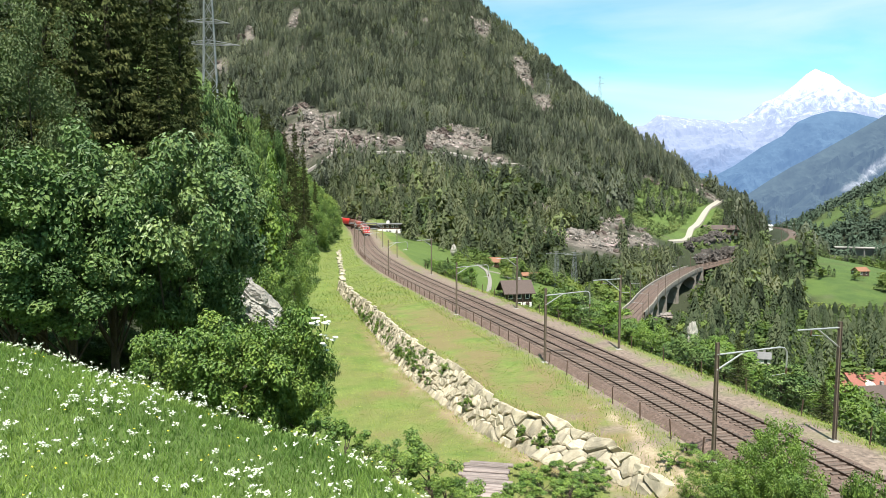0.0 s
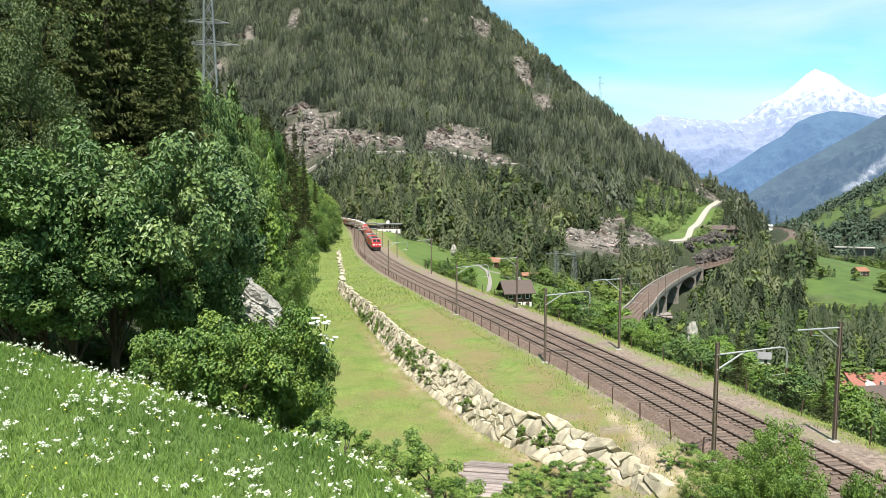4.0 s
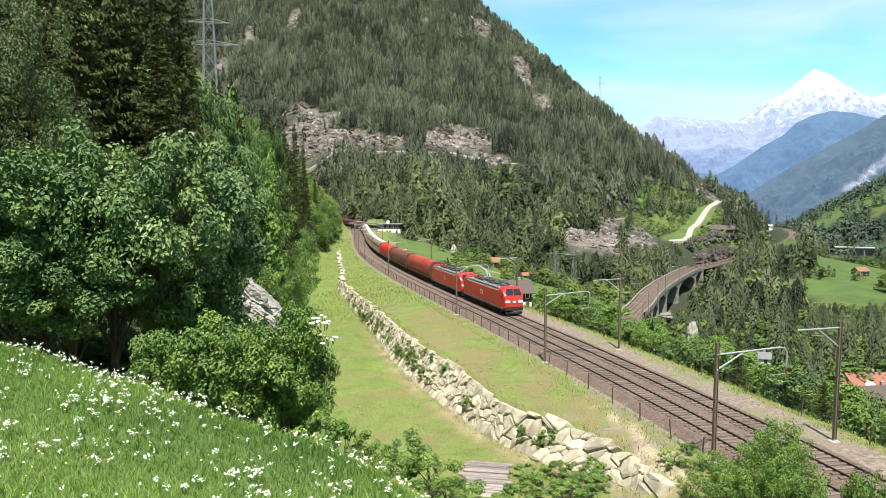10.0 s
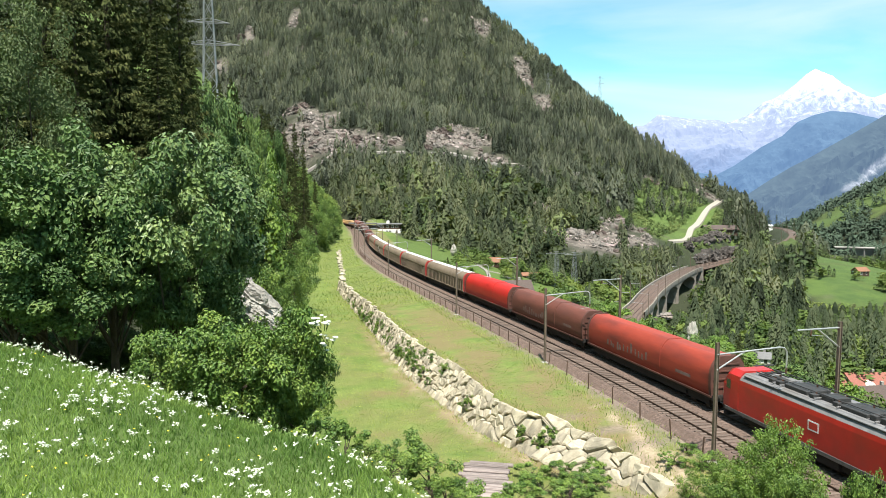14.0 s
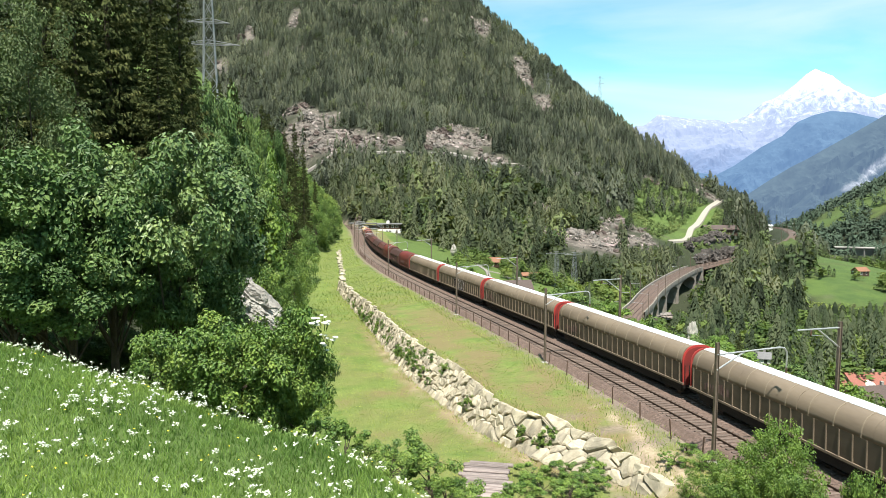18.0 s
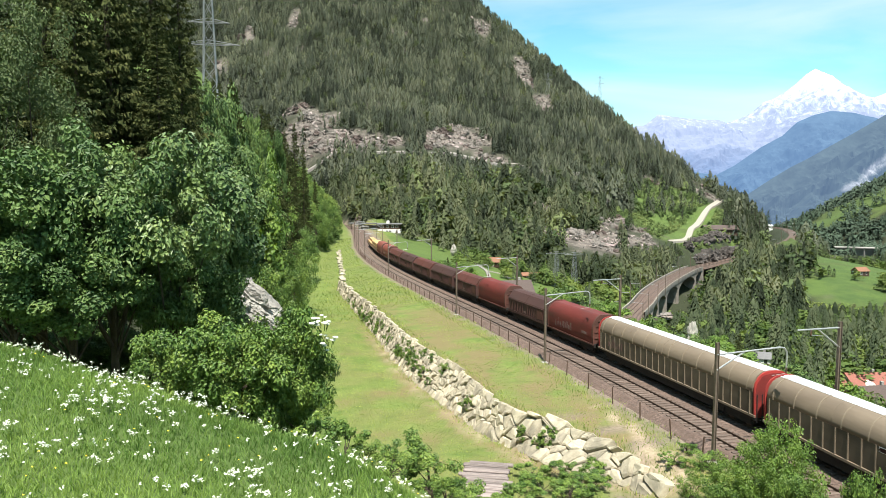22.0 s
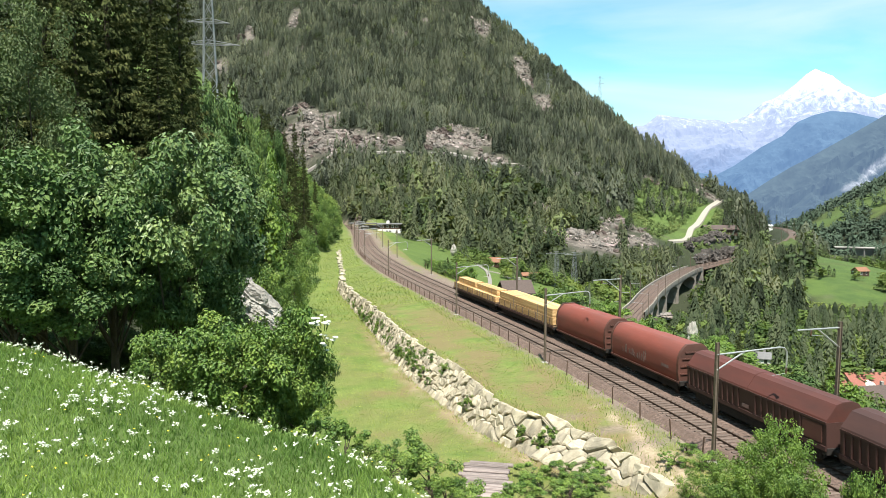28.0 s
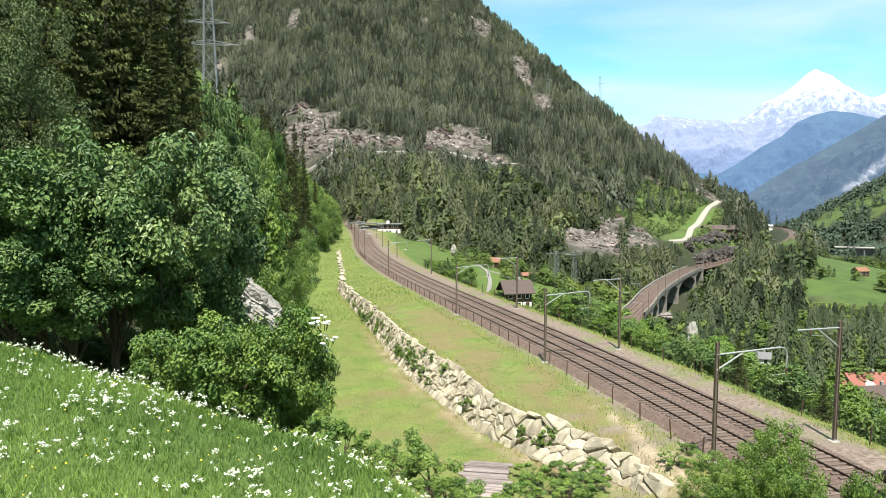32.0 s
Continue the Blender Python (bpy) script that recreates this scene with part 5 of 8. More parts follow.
def wall_tufts():
    """Grass and weeds rooted in the joints of the wall."""
    rs = np.random.RandomState(61)
    for k in range(95):
        s = (22 + 48 * rs.rand()) if k < 62 else (-1 + 6 * rs.rand()) if k < 68 else (2 + 85 * rs.rand())
        f = 0.3 + 0.65 * rs.rand()
        u = float(wall_top(s)) + float(wall_depth(s)) * (1 - f) + 0.3
        p = on_track(s, u)
        ob, h, r = STOCK["shrub"][k % 3]
        q = 0.22 + 0.34 * rs.rand() ** 1.5
        o = copy_at(ob, pose(p[0], p[1], land1(p[0], p[1]) + 0.1, 0, 0, 360 * rs.rand()) @ Matrix.Diagonal((q, q, q * 1.2, 1)))
        tagged(o, "tuft of weeds growing from the boulder wall", "plant")


wall_tufts()


def cutting_scrub():
    """Green scrub on the bank beside the cutting."""
    rs = np.random.RandomState(63)
    s, u = 185 + 245 * rs.rand(1500), 9.5 + 36 * rs.rand(1500) ** 1.15
    g = on_track(s, u)
    keep = u > foot_of(g[:, 1]) + 1.5 * rs.rand(1500)
    g = g[keep]
    pts = np.stack([g[:, 0], g[:, 1], land(g[:, 0], g[:, 1])], 1)
    wood_of("cutting_scrub", "fresh green scrub on the bank beside the cutting", pts, BROADS, 1.8 + 3.6 * rs.rand(len(pts)) ** 1.6, m_bank_leaf, 64, (1.0, 1.5))


cutting_scrub()

# ---------------------------------------------------------------- the train
SPEED = 20.83
m_red = mat("signal_red_paint", (0.60, 0.022, 0.018), (0.50, 0.018, 0.015), 1.5, 0.35, col3=(0.40, 0.03, 0.022), scale3=0.5, spec=0.5)
m_skirt = mat("dirty_grey_skirt", (0.16, 0.15, 0.14), (0.09, 0.085, 0.08), 2, 0.6)
m_roof_grey = mat("light_grey_roof", (0.25, 0.247, 0.25), (0.15, 0.148, 0.146), 1.5, 0.6, col3=(0.17, 0.16, 0.15), scale3=0.7)
m_gear = mat("sooty_roof_gear", (0.06, 0.058, 0.056), (0.03, 0.03, 0.03), 3, 0.6)
m_glass = mat("dark_windscreen", (0.02, 0.025, 0.03), (0.015, 0.018, 0.02), 2, 0.05, spec=0.8)
m_white = mat("white_paint", (0.78, 0.78, 0.76), (0.7, 0.7, 0.68), 2, 0.4)
m_under = mat("black_running_gear", (0.035, 0.03, 0.027), (0.02, 0.018, 0.016), 3, 0.8)
m_wheel = mat("worn_wheel_steel", (0.12, 0.09, 0.07), (0.07, 0.055, 0.045), 4, 0.5, metal=0.6)
VEHICLES = []      # thing, distance of its middle behind the train's front, half of its pivot distance


def wheelset(parent, x):
    bm = bmesh.new()
    for y in (-0.76, 0.76):
        rod(bm, (x, y - 0.06, 0.46), (x, y + 0.06, 0.46), 0.46, n=16)
    rod(bm, (x, -0.76, 0.46), (x, 0.76, 0.46), 0.08, n=6)
    part("wheelset", bm, m_wheel, parent)


def bogie(v, x, base=1.1):
    b = part("bogie", boxes((x - base - 0.6, x + base + 0.6, 0.92, 1.1, 0.3, 0.8), (x - base - 0.6, x + base + 0.6, -1.1, -0.92, 0.3, 0.8),
                            (x - 0.3, x + 0.3, -1.0, 1.0, 0.45, 0.9), bevel=0.03), m_under, v)
    for d in (-base, base):
        wheelset(b, x + d)
    return b


def buffers(v, x, d):
    for y in (-0.87, 0.87):
        part("buffer", bars(((x, y, 1.05), (x + 0.42 * d, y, 1.05), 0.09), ((x + 0.41 * d, y, 1.05), (x + 0.48 * d, y, 1.05), 0.23), n=10), m_under, v, "black buffer")
    part("coupling", bars(((x, 0, 1.0), (x + 0.35 * d, 0, 0.92), 0.07)), m_under, v)


def locomotive(length):
    v = thing("electric_locomotive", "red electric freight locomotive with a grey roof", "locomotive", group="locomotives of the train")
    h = length / 2 - 0.5
    c = h - 2.1       # where the cabs begin
    side = [(-1.48, 1.0), (-1.49, 2.9), (-1.46, 3.2), (1.46, 3.2), (1.49, 2.9), (1.48, 1.0)]
    part("body", along(side, [-c, -c / 3, c / 3, c]), m_red, v)
    roof = [(-1.46, 3.2), (-1.30, 3.42), (-1.02, 3.66), (1.02, 3.66), (1.30, 3.42), (1.46, 3.2)]
    part("roof", along(roof, [-c, c]), m_roof_grey, v, "light grey sloped roof panels")
    part("skirt", boxes((-c - 1.6, c + 1.6, -1.5, 1.5, 0.78, 1.04), bevel=0.02), m_skirt, v, "dirty grey skirt strip")
    part("underframe", boxes((-c + 1.5, c - 1.5, -1.2, 1.2, 0.28, 0.8), (-1.9, 1.9, -1.35, 1.35, 0.25, 0.8), bevel=0.04), m_under, v)
    for d in (1, -1):
        rings = []
        for x, w, top, low in ((c, 1.49, 3.78, 1.0), (c + 1.05, 1.49, 3.80, 1.0), (c + 1.45, 1.44, 3.66, 0.98), (c + 1.95, 1.36, 2.72, 0.98), (h, 1.28, 2.05, 0.98), (h + 0.03, 1.22, 1.3, 0.98)):
            ring = [(-w, low), (-w, min(2.6, top - 0.15)), (-w * 0.97, top - 0.38 if top > 3 else top - 0.08), (-w * 0.72, top), (w * 0.72, top), (w * 0.97, top - 0.38 if top > 3 else top - 0.08), (w, min(2.6, top - 0.15)), (w, low)]
            rings.append([(x * d, y, z) for y, z in ring])
        cab = part("cab", loft(rings), m_red, v)
        # windscreen lies on the sloped front
        for y0, y1 in ((-1.1, -0.05), (0.05, 1.1)):
            bm = bmesh.new()
            p, q = (c + 1.53, 3.56), (c + 1.94, 2.80)
            ring = [bm.verts.new(((xx + 0.05) * d, y, z + 0.03)) for (xx, z), y in ((p, y0 * 0.88), (p, y1 * 0.88), (q, y1), (q, y0))]
            bm.faces.new(ring if d > 0 else ring[::-1])
            part("windscreen", bm, m_glass, cab, "dark windscreen pane")
        for y in (-0.92, 0.92):
            part("headlight", boxes((*sorted(((h - 0.22) * d, (h + 0.09) * d)), y - 0.34, y + 0.34, 1.72, 2.04), bevel=0.03), m_white, cab, "white headlight panel")
        part("front_badge", boxes((*sorted(((h - 0.2) * d, (h + 0.075) * d)), -0.2, 0.2, 1.75, 2.0), bevel=0.02), m_white, cab)
        part("front_grille", boxes((*sorted(((h - 0.5) * d, (h + 0.05) * d)), -1.3, 1.3, 0.62, 1.2), bevel=0.05), m_under, cab, "black buffer beam")
        part("plough", boxes((*sorted(((h - 0.3) * d, (h + 0.12) * d)), -1.2, 1.2, 0.18, 0.5), bevel=0.08), m_under, cab)
        for y in (-1.495, 1.495):
            part("cab_window", boxes((*sorted(((c + 0.95) * d, (c + 1.42) * d)), y - 0.012, y + 0.012, 2.35, 3.0), bevel=0.01), m_glass, cab)
            part("cab_door", boxes((*sorted(((c + 0.1) * d, (c + 0.7) * d)), y - 0.008, y + 0.008, 1.15, 3.05), bevel=0.006), m_red, cab)
        buffers(v, (h - 0.1) * d, d)
        bogie(v, d * (length * 0.27), 1.3)
    for y in (-1.497, 1.497):
        o = part("badge", boxes((-0.45, 0.45, y - 0.006, y + 0.006, 1.95, 2.55), bevel=0.004), m_white, v, "white panel with a red mark")
        part("badge_field", boxes((-0.36, 0.36, y - 0.011, y + 0.011, 2.04, 2.46)), m_red, o)
    # roof gear: insulators, busbar, two pantographs, fans
    gear = part("roof_gear", boxes((-c + 0.6, c - 0.6, -0.5, 0.5, 3.66, 3.74), (-3.4, -1.4, -0.85, 0.85, 3.66, 3.9), (1.2, 3.2, -0.85, 0.85, 3.66, 3.88), (-0.6, 0.5, -0.6, 0.6, 3.66, 3.96), bevel=0.03), m_gear, v, "sooty black roof equipment")
    for y, z in ((0.55, 4.05), (-0.55, 3.98)):
        part("busbar", bars(((-c + 1, y, z), (c - 1, y, z), 0.035)), m_gear, gear)
    for x in (-4.6, -3.9, -0.9, 0.9, 3.6, 4.3, 4.9):
        part("roof_box", boxes((x - 0.22, x + 0.22, -0.95 + 0.1 * (x > 0), -0.35, 3.66, 3.92 + 0.06 * (x > 2)), bevel=0.03), m_gear, gear)
        part("cross_pipe", bars(((x + 0.4, -1.1, 3.76), (x + 0.4, 1.1, 3.76), 0.045), n=6), m_roof_grey, gear)
        part("insulator", bars(((x, -0.55, 3.9), (x, -0.55, 4.0), 0.09, 0.06)), m_insul_dark, gear)
    for y in (-1.2, 1.2):
        part("roof_walkway", boxes((-c + 0.3, c - 0.3, y - 0.16, y + 0.16, 3.52, 3.6), bevel=0.02), m_roof_grey, gear, "light grey roof edge panel")
    for x in (-c + 1.5, c - 1.5, -2.2, 2.2, 0.2):
        part("insulator", bars(((x, 0.55, 3.72), (x, 0.55, 4.05), 0.08, 0.05)), m_insul_dark, gear)
    for d, up in ((1, 0.28), (-1, 0.28)):
        x = d * (c - 1.4)
        pan = part("pantograph", bars(((x - 0.8, 0, 3.78), (x + 0.9, 0, 3.9 + up), 0.05), n=6), m_gear, v, "folded black pantograph")
        part("upper_arm", bars(((x + 0.9, 0, 3.9 + up), (x - 0.75, 0, 3.96 + up), 0.035), n=6), m_gear, pan)
        for y in (-0.55, 0.55):
            part("base_rail", bars(((x - 0.9, y, 3.85), (x + 0.9, y, 3.85), 0.04), n=6), m_gear, pan)
        for e in (0.75, 0.95):
            part("contact_strip", bars(((x - e, -0.8, 4.0 + up), (x - e, 0.8, 4.0 + up), 0.03), n=6), m_gear, pan)
    return v


m_insul_dark = mat("roof_insulator", (0.12, 0.05, 0.03), (0.08, 0.04, 0.025), 4, 0.35)


def arch(w, low, shoulder, top, n=8, flat=0.0):
    """Half-round hood profile: upright sides to the shoulder, then an arch."""
    pts = [(-w * 0.95, low), (-w, (low + shoulder) / 2), (-w, shoulder)]
    for i in range(1, n):
        a = math.pi * (1 - i / n)
        y, z = math.cos(a) * w, math.sin(a)
        pts.append((y, shoulder + (top - shoulder) * min(1.0, z * (1 + flat))))
    return pts + [(w, shoulder), (w, (low + shoulder) / 2), (w * 0.95, low)]


def chassis(v, length, bogies=True):
    h = length / 2
    part("underframe", boxes((-h + 0.1, h - 0.1, -1.3, -1.1, 0.78, 1.12), (-h + 0.1, h - 0.1, 1.1, 1.3, 0.78, 1.12), (-h + 0.1, h - 0.1, -0.3, 0.3, 0.7, 1.1), (-h + 0.05, -h + 0.3, -1.35, 1.35, 0.8, 1.2), (h - 0.3, h - 0.05, -1.35, 1.35, 0.8, 1.2), bevel=0.02), m_under, v)
    part("brake_gear", boxes((-1.2, 0.6, -1.0, 1.0, 0.4, 0.75), (1.4, 2.2, -0.5, 0.5, 0.42, 0.8), bevel=0.06), m_under, v)
    # added black blocks: thicken the running gear and stand in for shade beneath the wagon
    part("side_girder", boxes((-h + 3.6, h - 3.6, -1.22, -1.02, 0.36, 0.8), (-h + 3.6, h - 3.6, 1.02, 1.22, 0.36, 0.8), bevel=0.03), m_under, v, "black block added to stand in for shade under the wagon")
    if bogies:
        for d in (-1, 1):
            bogie(v, d * (h - 2.3), 0.9)
    else:
        for d in (-1, 1):
            wheelset(v, d * (h * 0.62))
            part("axle_guard", boxes((d * h * 0.62 - 0.5, d * h * 0.62 + 0.5, 1.0, 1.12, 0.35, 1.0), (d * h * 0.62 - 0.5, d * h * 0.62 + 0.5, -1.12, -1.0, 0.35, 1.0), bevel=0.03), m_under, v)
    for d in (-1, 1):
        buffers(v, d * (h - 0.05), d)


def paint(name, c, dirt, rough=0.6):
    return mat(name, c, tuple(a * 0.82 for a in c), 0.8, rough, 0.1, 5, col3=dirt, scale3=0.45, stretch=(0.35, 1, 1.6))


m_hood_orange = paint("faded_orange_red_tarpaulin", (0.40, 0.062, 0.036), (0.21, 0.042, 0.03))
m_hood_brown = paint("brown_red_tarpaulin", (0.13, 0.044, 0.034), (0.085, 0.036, 0.029))
m_hood_umber = paint("umber_red_tarpaulin", (0.20, 0.07, 0.05), (0.13, 0.05, 0.038))
m_hood_red = paint("bright_red_tarpaulin", (0.62, 0.03, 0.025), (0.50, 0.03, 0.025), 0.45)
m_hood_faded = paint("faded_rust_hood", (0.285, 0.082, 0.06), (0.19, 0.07, 0.055))
m_hood_rust = paint("rust_red_hood", (0.185, 0.036, 0.029), (0.10, 0.032, 0.026))
m_hood_dark = paint("dark_brown_hood", (0.085, 0.042, 0.035), (0.06, 0.032, 0.028))
m_end_brown = paint("brown_end_wall", (0.14, 0.06, 0.045), (0.09, 0.045, 0.035))
m_taupe = paint("dirty_taupe_panel", (0.15, 0.118, 0.083), (0.085, 0.066, 0.048))
m_taupe_roof = paint("dusty_beige_roof", (0.26, 0.205, 0.145), (0.18, 0.14, 0.10))
m_hoop = paint("pale_roof_hoop", (0.32, 0.26, 0.185), (0.23, 0.185, 0.13))
m_alu = mat("pale_aluminium_roof", (0.75, 0.76, 0.76), (0.66, 0.67, 0.67), 1.0, 0.45, metal=0.2)
m_end_red = paint("red_end_frame", (0.50, 0.055, 0.045), (0.32, 0.045, 0.038))
m_end_dull = paint("dull_red_end_wall", (0.30, 0.04, 0.034), (0.14, 0.03, 0.026))
m_letter = mat("dark_spray_paint", (0.05, 0.022, 0.02), (0.03, 0.016, 0.015), 3, 0.9, spec=0.1)
m_grey_scrawl = mat("faded_spray_paint", (0.27, 0.18, 0.16), (0.18, 0.10, 0.085), 3, 0.7)


def scrawl(v, x0, x1, z0, z1, y, seed, count, material):
    """Illegible sprayed marks as short bars."""
    rs = np.random.RandomState(seed)
    bm = bmesh.new()
    for k in range(count):
        x = x0 + (x1 - x0) * (k + 0.5 * rs.rand()) / count
        z = z0 + (z1 - z0) * 0.3 * rs.rand()
        hh = (z1 - z0) * (0.4 + 0.6 * rs.rand())
        w = (x1 - x0) / count * (0.25 + 0.4 * rs.rand())
        box(bm, x, x + w, y - 0.004, y + 0.004, z, z + hh)
    part("sprayed_marks", bm, material, v, "illegible grey sprayed marks")["kind"] = "stuff"


def hood_wagon(length, material, label, top=4.05, flat=0.12, bogies=True, marks=0, low=1.12):
    """A coil wagon under a rounded sliding hood."""
    v = thing("hooded_wagon", label, "freight wagon", group="wagons of the train")
    h = length / 2 - 0.6
    pr = arch(1.46, low, 2.55, top, 20, flat)
    n = 3 if length > 16 else 2
    x = -h + 0.25
    step_x = (2 * h - 0.5) / n
    for k in range(n):
        big = 1.0 if k % 2 else 0.985
        bm = along([(y * big, low + (z - low) * big) for y, z in pr], [x, x + step_x * 0.33, x + step_x * 0.66, x + step_x - 0.02])
        part("hood", rounded(bm), material, v)
        x += step_x
    for d in (-1, 1):
        ex = d * h
        bm = along([(y * 1.015, low + (z - low) * 1.012) for y, z in pr], sorted([ex - 0.28 * d, ex]))
        e = part("end_wall", bm, m_end_brown, v, "brown ribbed end wall")
        bm = bmesh.new()
        for z in (1.7, 2.3, 2.9, 3.4):
            w = 1.3 if z < 2.6 else 1.15 if z < 3 else 0.9
            box(bm, *sorted((ex + 0.0, ex + 0.07 * d)), -w, w, z, z + 0.1)
        part("rib", bm, m_end_brown, e)
    bm = bmesh.new()
    box(bm, -h, h, -1.47, -1.40, 1.02, 1.16)
    box(bm, -h, h, 1.40, 1.47, 1.02, 1.16)
    part("sill", bm, m_end_brown, v)
    if marks:
        for y in (-1.475,):
            scrawl(v, -h * 0.6, h * 0.15, 1.6, 2.5, y, marks, 12, m_grey_scrawl)
            bm = boxes((h * 0.55, h * 0.75, y - 0.004, y + 0.004, 1.9, 2.15))
            part("data_panel", bm, m_grey_scrawl, v)
    chassis(v, length - 0.9, bogies)
    return v


def sliding_wall_wagon(length, label, words=""):
    """A long covered wagon: ribbed lower walls, barrel roof with a pale strip, red end frames."""
    v = thing("sliding_wall_wagon", label, "freight wagon", group="wagons of the train")
    h = length / 2 - 0.45
    lower = [(-1.40, 1.12), (-1.44, 2.75), (1.44, 2.75), (1.40, 1.12)]
    part("lower_wall", along(lower, [-h + 0.3, h - 0.3]), m_taupe, v, "dirty taupe lower wall")
    up = []
    for k in range(21):
        a = math.pi * (1 - k / 20)
        up.append((math.copysign(1.45 * abs(math.cos(a)) ** 0.72, math.cos(a)), 2.75 + 1.35 * math.sin(a) ** 0.92 if 0 < k < 20 else 2.75))
    n = 4
    w = (2 * h - 0.6) / n
    for k in range(n):
        x = -h + 0.3 + k * w
        q = 1.0 if k % 2 else 0.992
        part("roof_panel", rounded(along([(y * q, 2.75 + (z - 2.75) * q) for y, z in up], [x + 0.015, x + w - 0.015])), m_taupe_roof, v, "dusty beige curved roof panel")
    strip = [(-0.5, 4.035), (0.0, 4.105), (0.6, 4.02), (1.05, 3.79), (1.08, 3.83), (0.62, 4.08), (0.0, 4.16), (-0.5, 4.085)]
    part("roof_strip", along(strip, [-h + 0.32, h - 0.32]), m_alu, v, "pale aluminium roof strip")
    rib = boxes((-0.035, 0.035, -1.475, -1.40, 1.16, 2.74))
    me = bpy.data.meshes.new("rib")
    rib.to_mesh(me)
    rib.free()
    me.materials.append(m_taupe_roof)
    m = 24
    for k in range(m):
        x = -h + 0.55 + (2 * h - 1.1) * k / (m - 1)
        part("rib", me, None, v, m=pose(x, 0, 0))
    hoop = loft([[(-0.03, y * 1.01, 2.75 + (z - 2.75) * 1.02) for y, z in up], [(0.03, y * 1.01, 2.75 + (z - 2.75) * 1.02) for y, z in up]])
    mh = bpy.data.meshes.new("roof_hoop")
    hoop.to_mesh(mh)
    hoop.free()
    mh.materials.append(m_hoop)
    for k in range(12):
        part("roof_hoop", mh, None, v, m=pose(-h + 0.9 + (2 * h - 1.8) * k / 11, 0, 0))
    part("bottom_rail", boxes((-h, h, 1.38, 1.49, 1.04, 1.2), (-h, h, -1.49, -1.38, 1.04, 1.2), bevel=0.01), m_taupe_roof, v)
    full = [(-1.42, 1.0), (-1.47, 2.75)] + [(y * 1.02, 2.75 + (z - 2.75) * 1.02) for y, z in up[1:-1]] + [(1.47, 2.75), (1.42, 1.0)]
    for d in (-1, 1):
        e = part("end_frame", along(full, sorted([d * (h - 0.05), d * (h - 0.15)])), m_end_red, v, "red end frame")
        part("end_wall", along([(y * 0.93, 1.02 + (z - 1.02) * 0.95) for y, z in full], sorted([d * (h - 0.06), d * (h - 0.03)])), m_end_dull, e, "dull red end wall")
        part("step_iron", bars(((d * (h + 0.03), -1.3, 0.7), (d * (h + 0.03), -1.3, 2.6), 0.03), ((d * (h + 0.03), -0.9, 0.7), (d * (h + 0.03), -0.9, 2.6), 0.03), n=5), m_under, e)
    if words:
        for grow, y, paint_ in ((0.045, -1.485, m_white), (0.015, -1.495, m_letter)):
            cu = bpy.data.curves.new("lettering", "FONT")
            cu.body = words
            cu.size = 2.15
            cu.extrude = 0.004
            cu.offset = grow
            cu.align_x = "CENTER"
            tmp = bpy.data.objects.new("lettering", cu)
            me = bpy.data.meshes.new_from_object(tmp)
            bpy.data.objects.remove(tmp)
            me.materials.append(paint_)
            part("sprayed_lettering", me, None, v, "dark sprayed block letters edged in white", m=pose(0.7, y, 1.24, 90, 0, 0))
    else:
        scrawl(v, -h + 2, -h + 5, 1.5, 2.3, -1.482, int(length * 10) % 97, 9, m_grey_scrawl)
    chassis(v, length - 0.9)
    return v


def ribbed_wagon(length, label, roof_material, seed):
    """A brown hopper wagon: ribbed side walls and a sloped sheet roof in two lids."""
    v = thing("brown_freight_wagon", label, "freight wagon", group="wagons of the train")
    h = length / 2 - 0.55
    part("lower_wall", along([(-1.36, 1.12), (-1.42, 2.7), (1.42, 2.7), (1.36, 1.12)], [-h, h]), m_hood_dark, v)
    roof = [(-1.45, 2.7), (-1.40, 2.86), (-0.75, 3.72), (-0.3, 3.86), (0.3, 3.86), (0.75, 3.72), (1.40, 2.86), (1.45, 2.7)]
    for a, b, q in ((-h + 0.02, -0.01, 1.0), (0.01, h - 0.02, 0.985)):
        part("roof_lid", along([(y * q, 2.7 + (z - 2.7) * q) for y, z in roof], [a, b]), roof_material, v)
    rib = boxes((-0.06, 0.06, -1.46, -1.36, 1.35, 2.62))
    me = bpy.data.meshes.new("rib")
    rib.to_mesh(me)
    rib.free()
    me.materials.append(m_hood_dark)
    n = int(length * 1.6)
    for k in range(n):
        x = -h + 0.3 + (2 * h - 0.6) * k / (n - 1)
        if abs(x) > 0.7 and x < h - 2.0:
            part("rib", me, None, v, m=pose(x, 0, 0))
    part("panel", boxes((h - 1.9, h - 0.3, -1.45, -1.41, 1.45, 2.5), bevel=0.01), m_end_brown, v)
    part("top_rail", boxes((-h, h, 1.38, 1.47, 2.62, 2.74), (-h, h, -1.47, -1.38, 2.62, 2.74)), m_hood_dark, v)
    part("bottom_rail", boxes((-h, h, 1.33, 1.44, 1.04, 1.3), (-h, h, -1.44, -1.33, 1.04, 1.3)), m_hood_dark, v)
    part("data_panel", boxes((-0.4, 0.3, -1.448, -1.44, 1.5, 1.75)), m_grey_scrawl, v)
    chassis(v, length - 0.9)
    return v


m_timber = mat("fresh_sawn_timber", (0.62, 0.385, 0.165), (0.50, 0.30, 0.125), 2.5, 0.75, 0.2, 20, stretch=(0.25, 5, 9), col3=(0.66, 0.45, 0.22), scale3=0.5, rand=0.14)
m_stake = mat("steel_stake", (0.22, 0.15, 0.10), (0.14, 0.1, 0.07), 3, 0.7, metal=0.3)
m_strap = mat("blue_grey_strap", (0.18, 0.2, 0.26), (0.13, 0.14, 0.2), 3, 0.7)


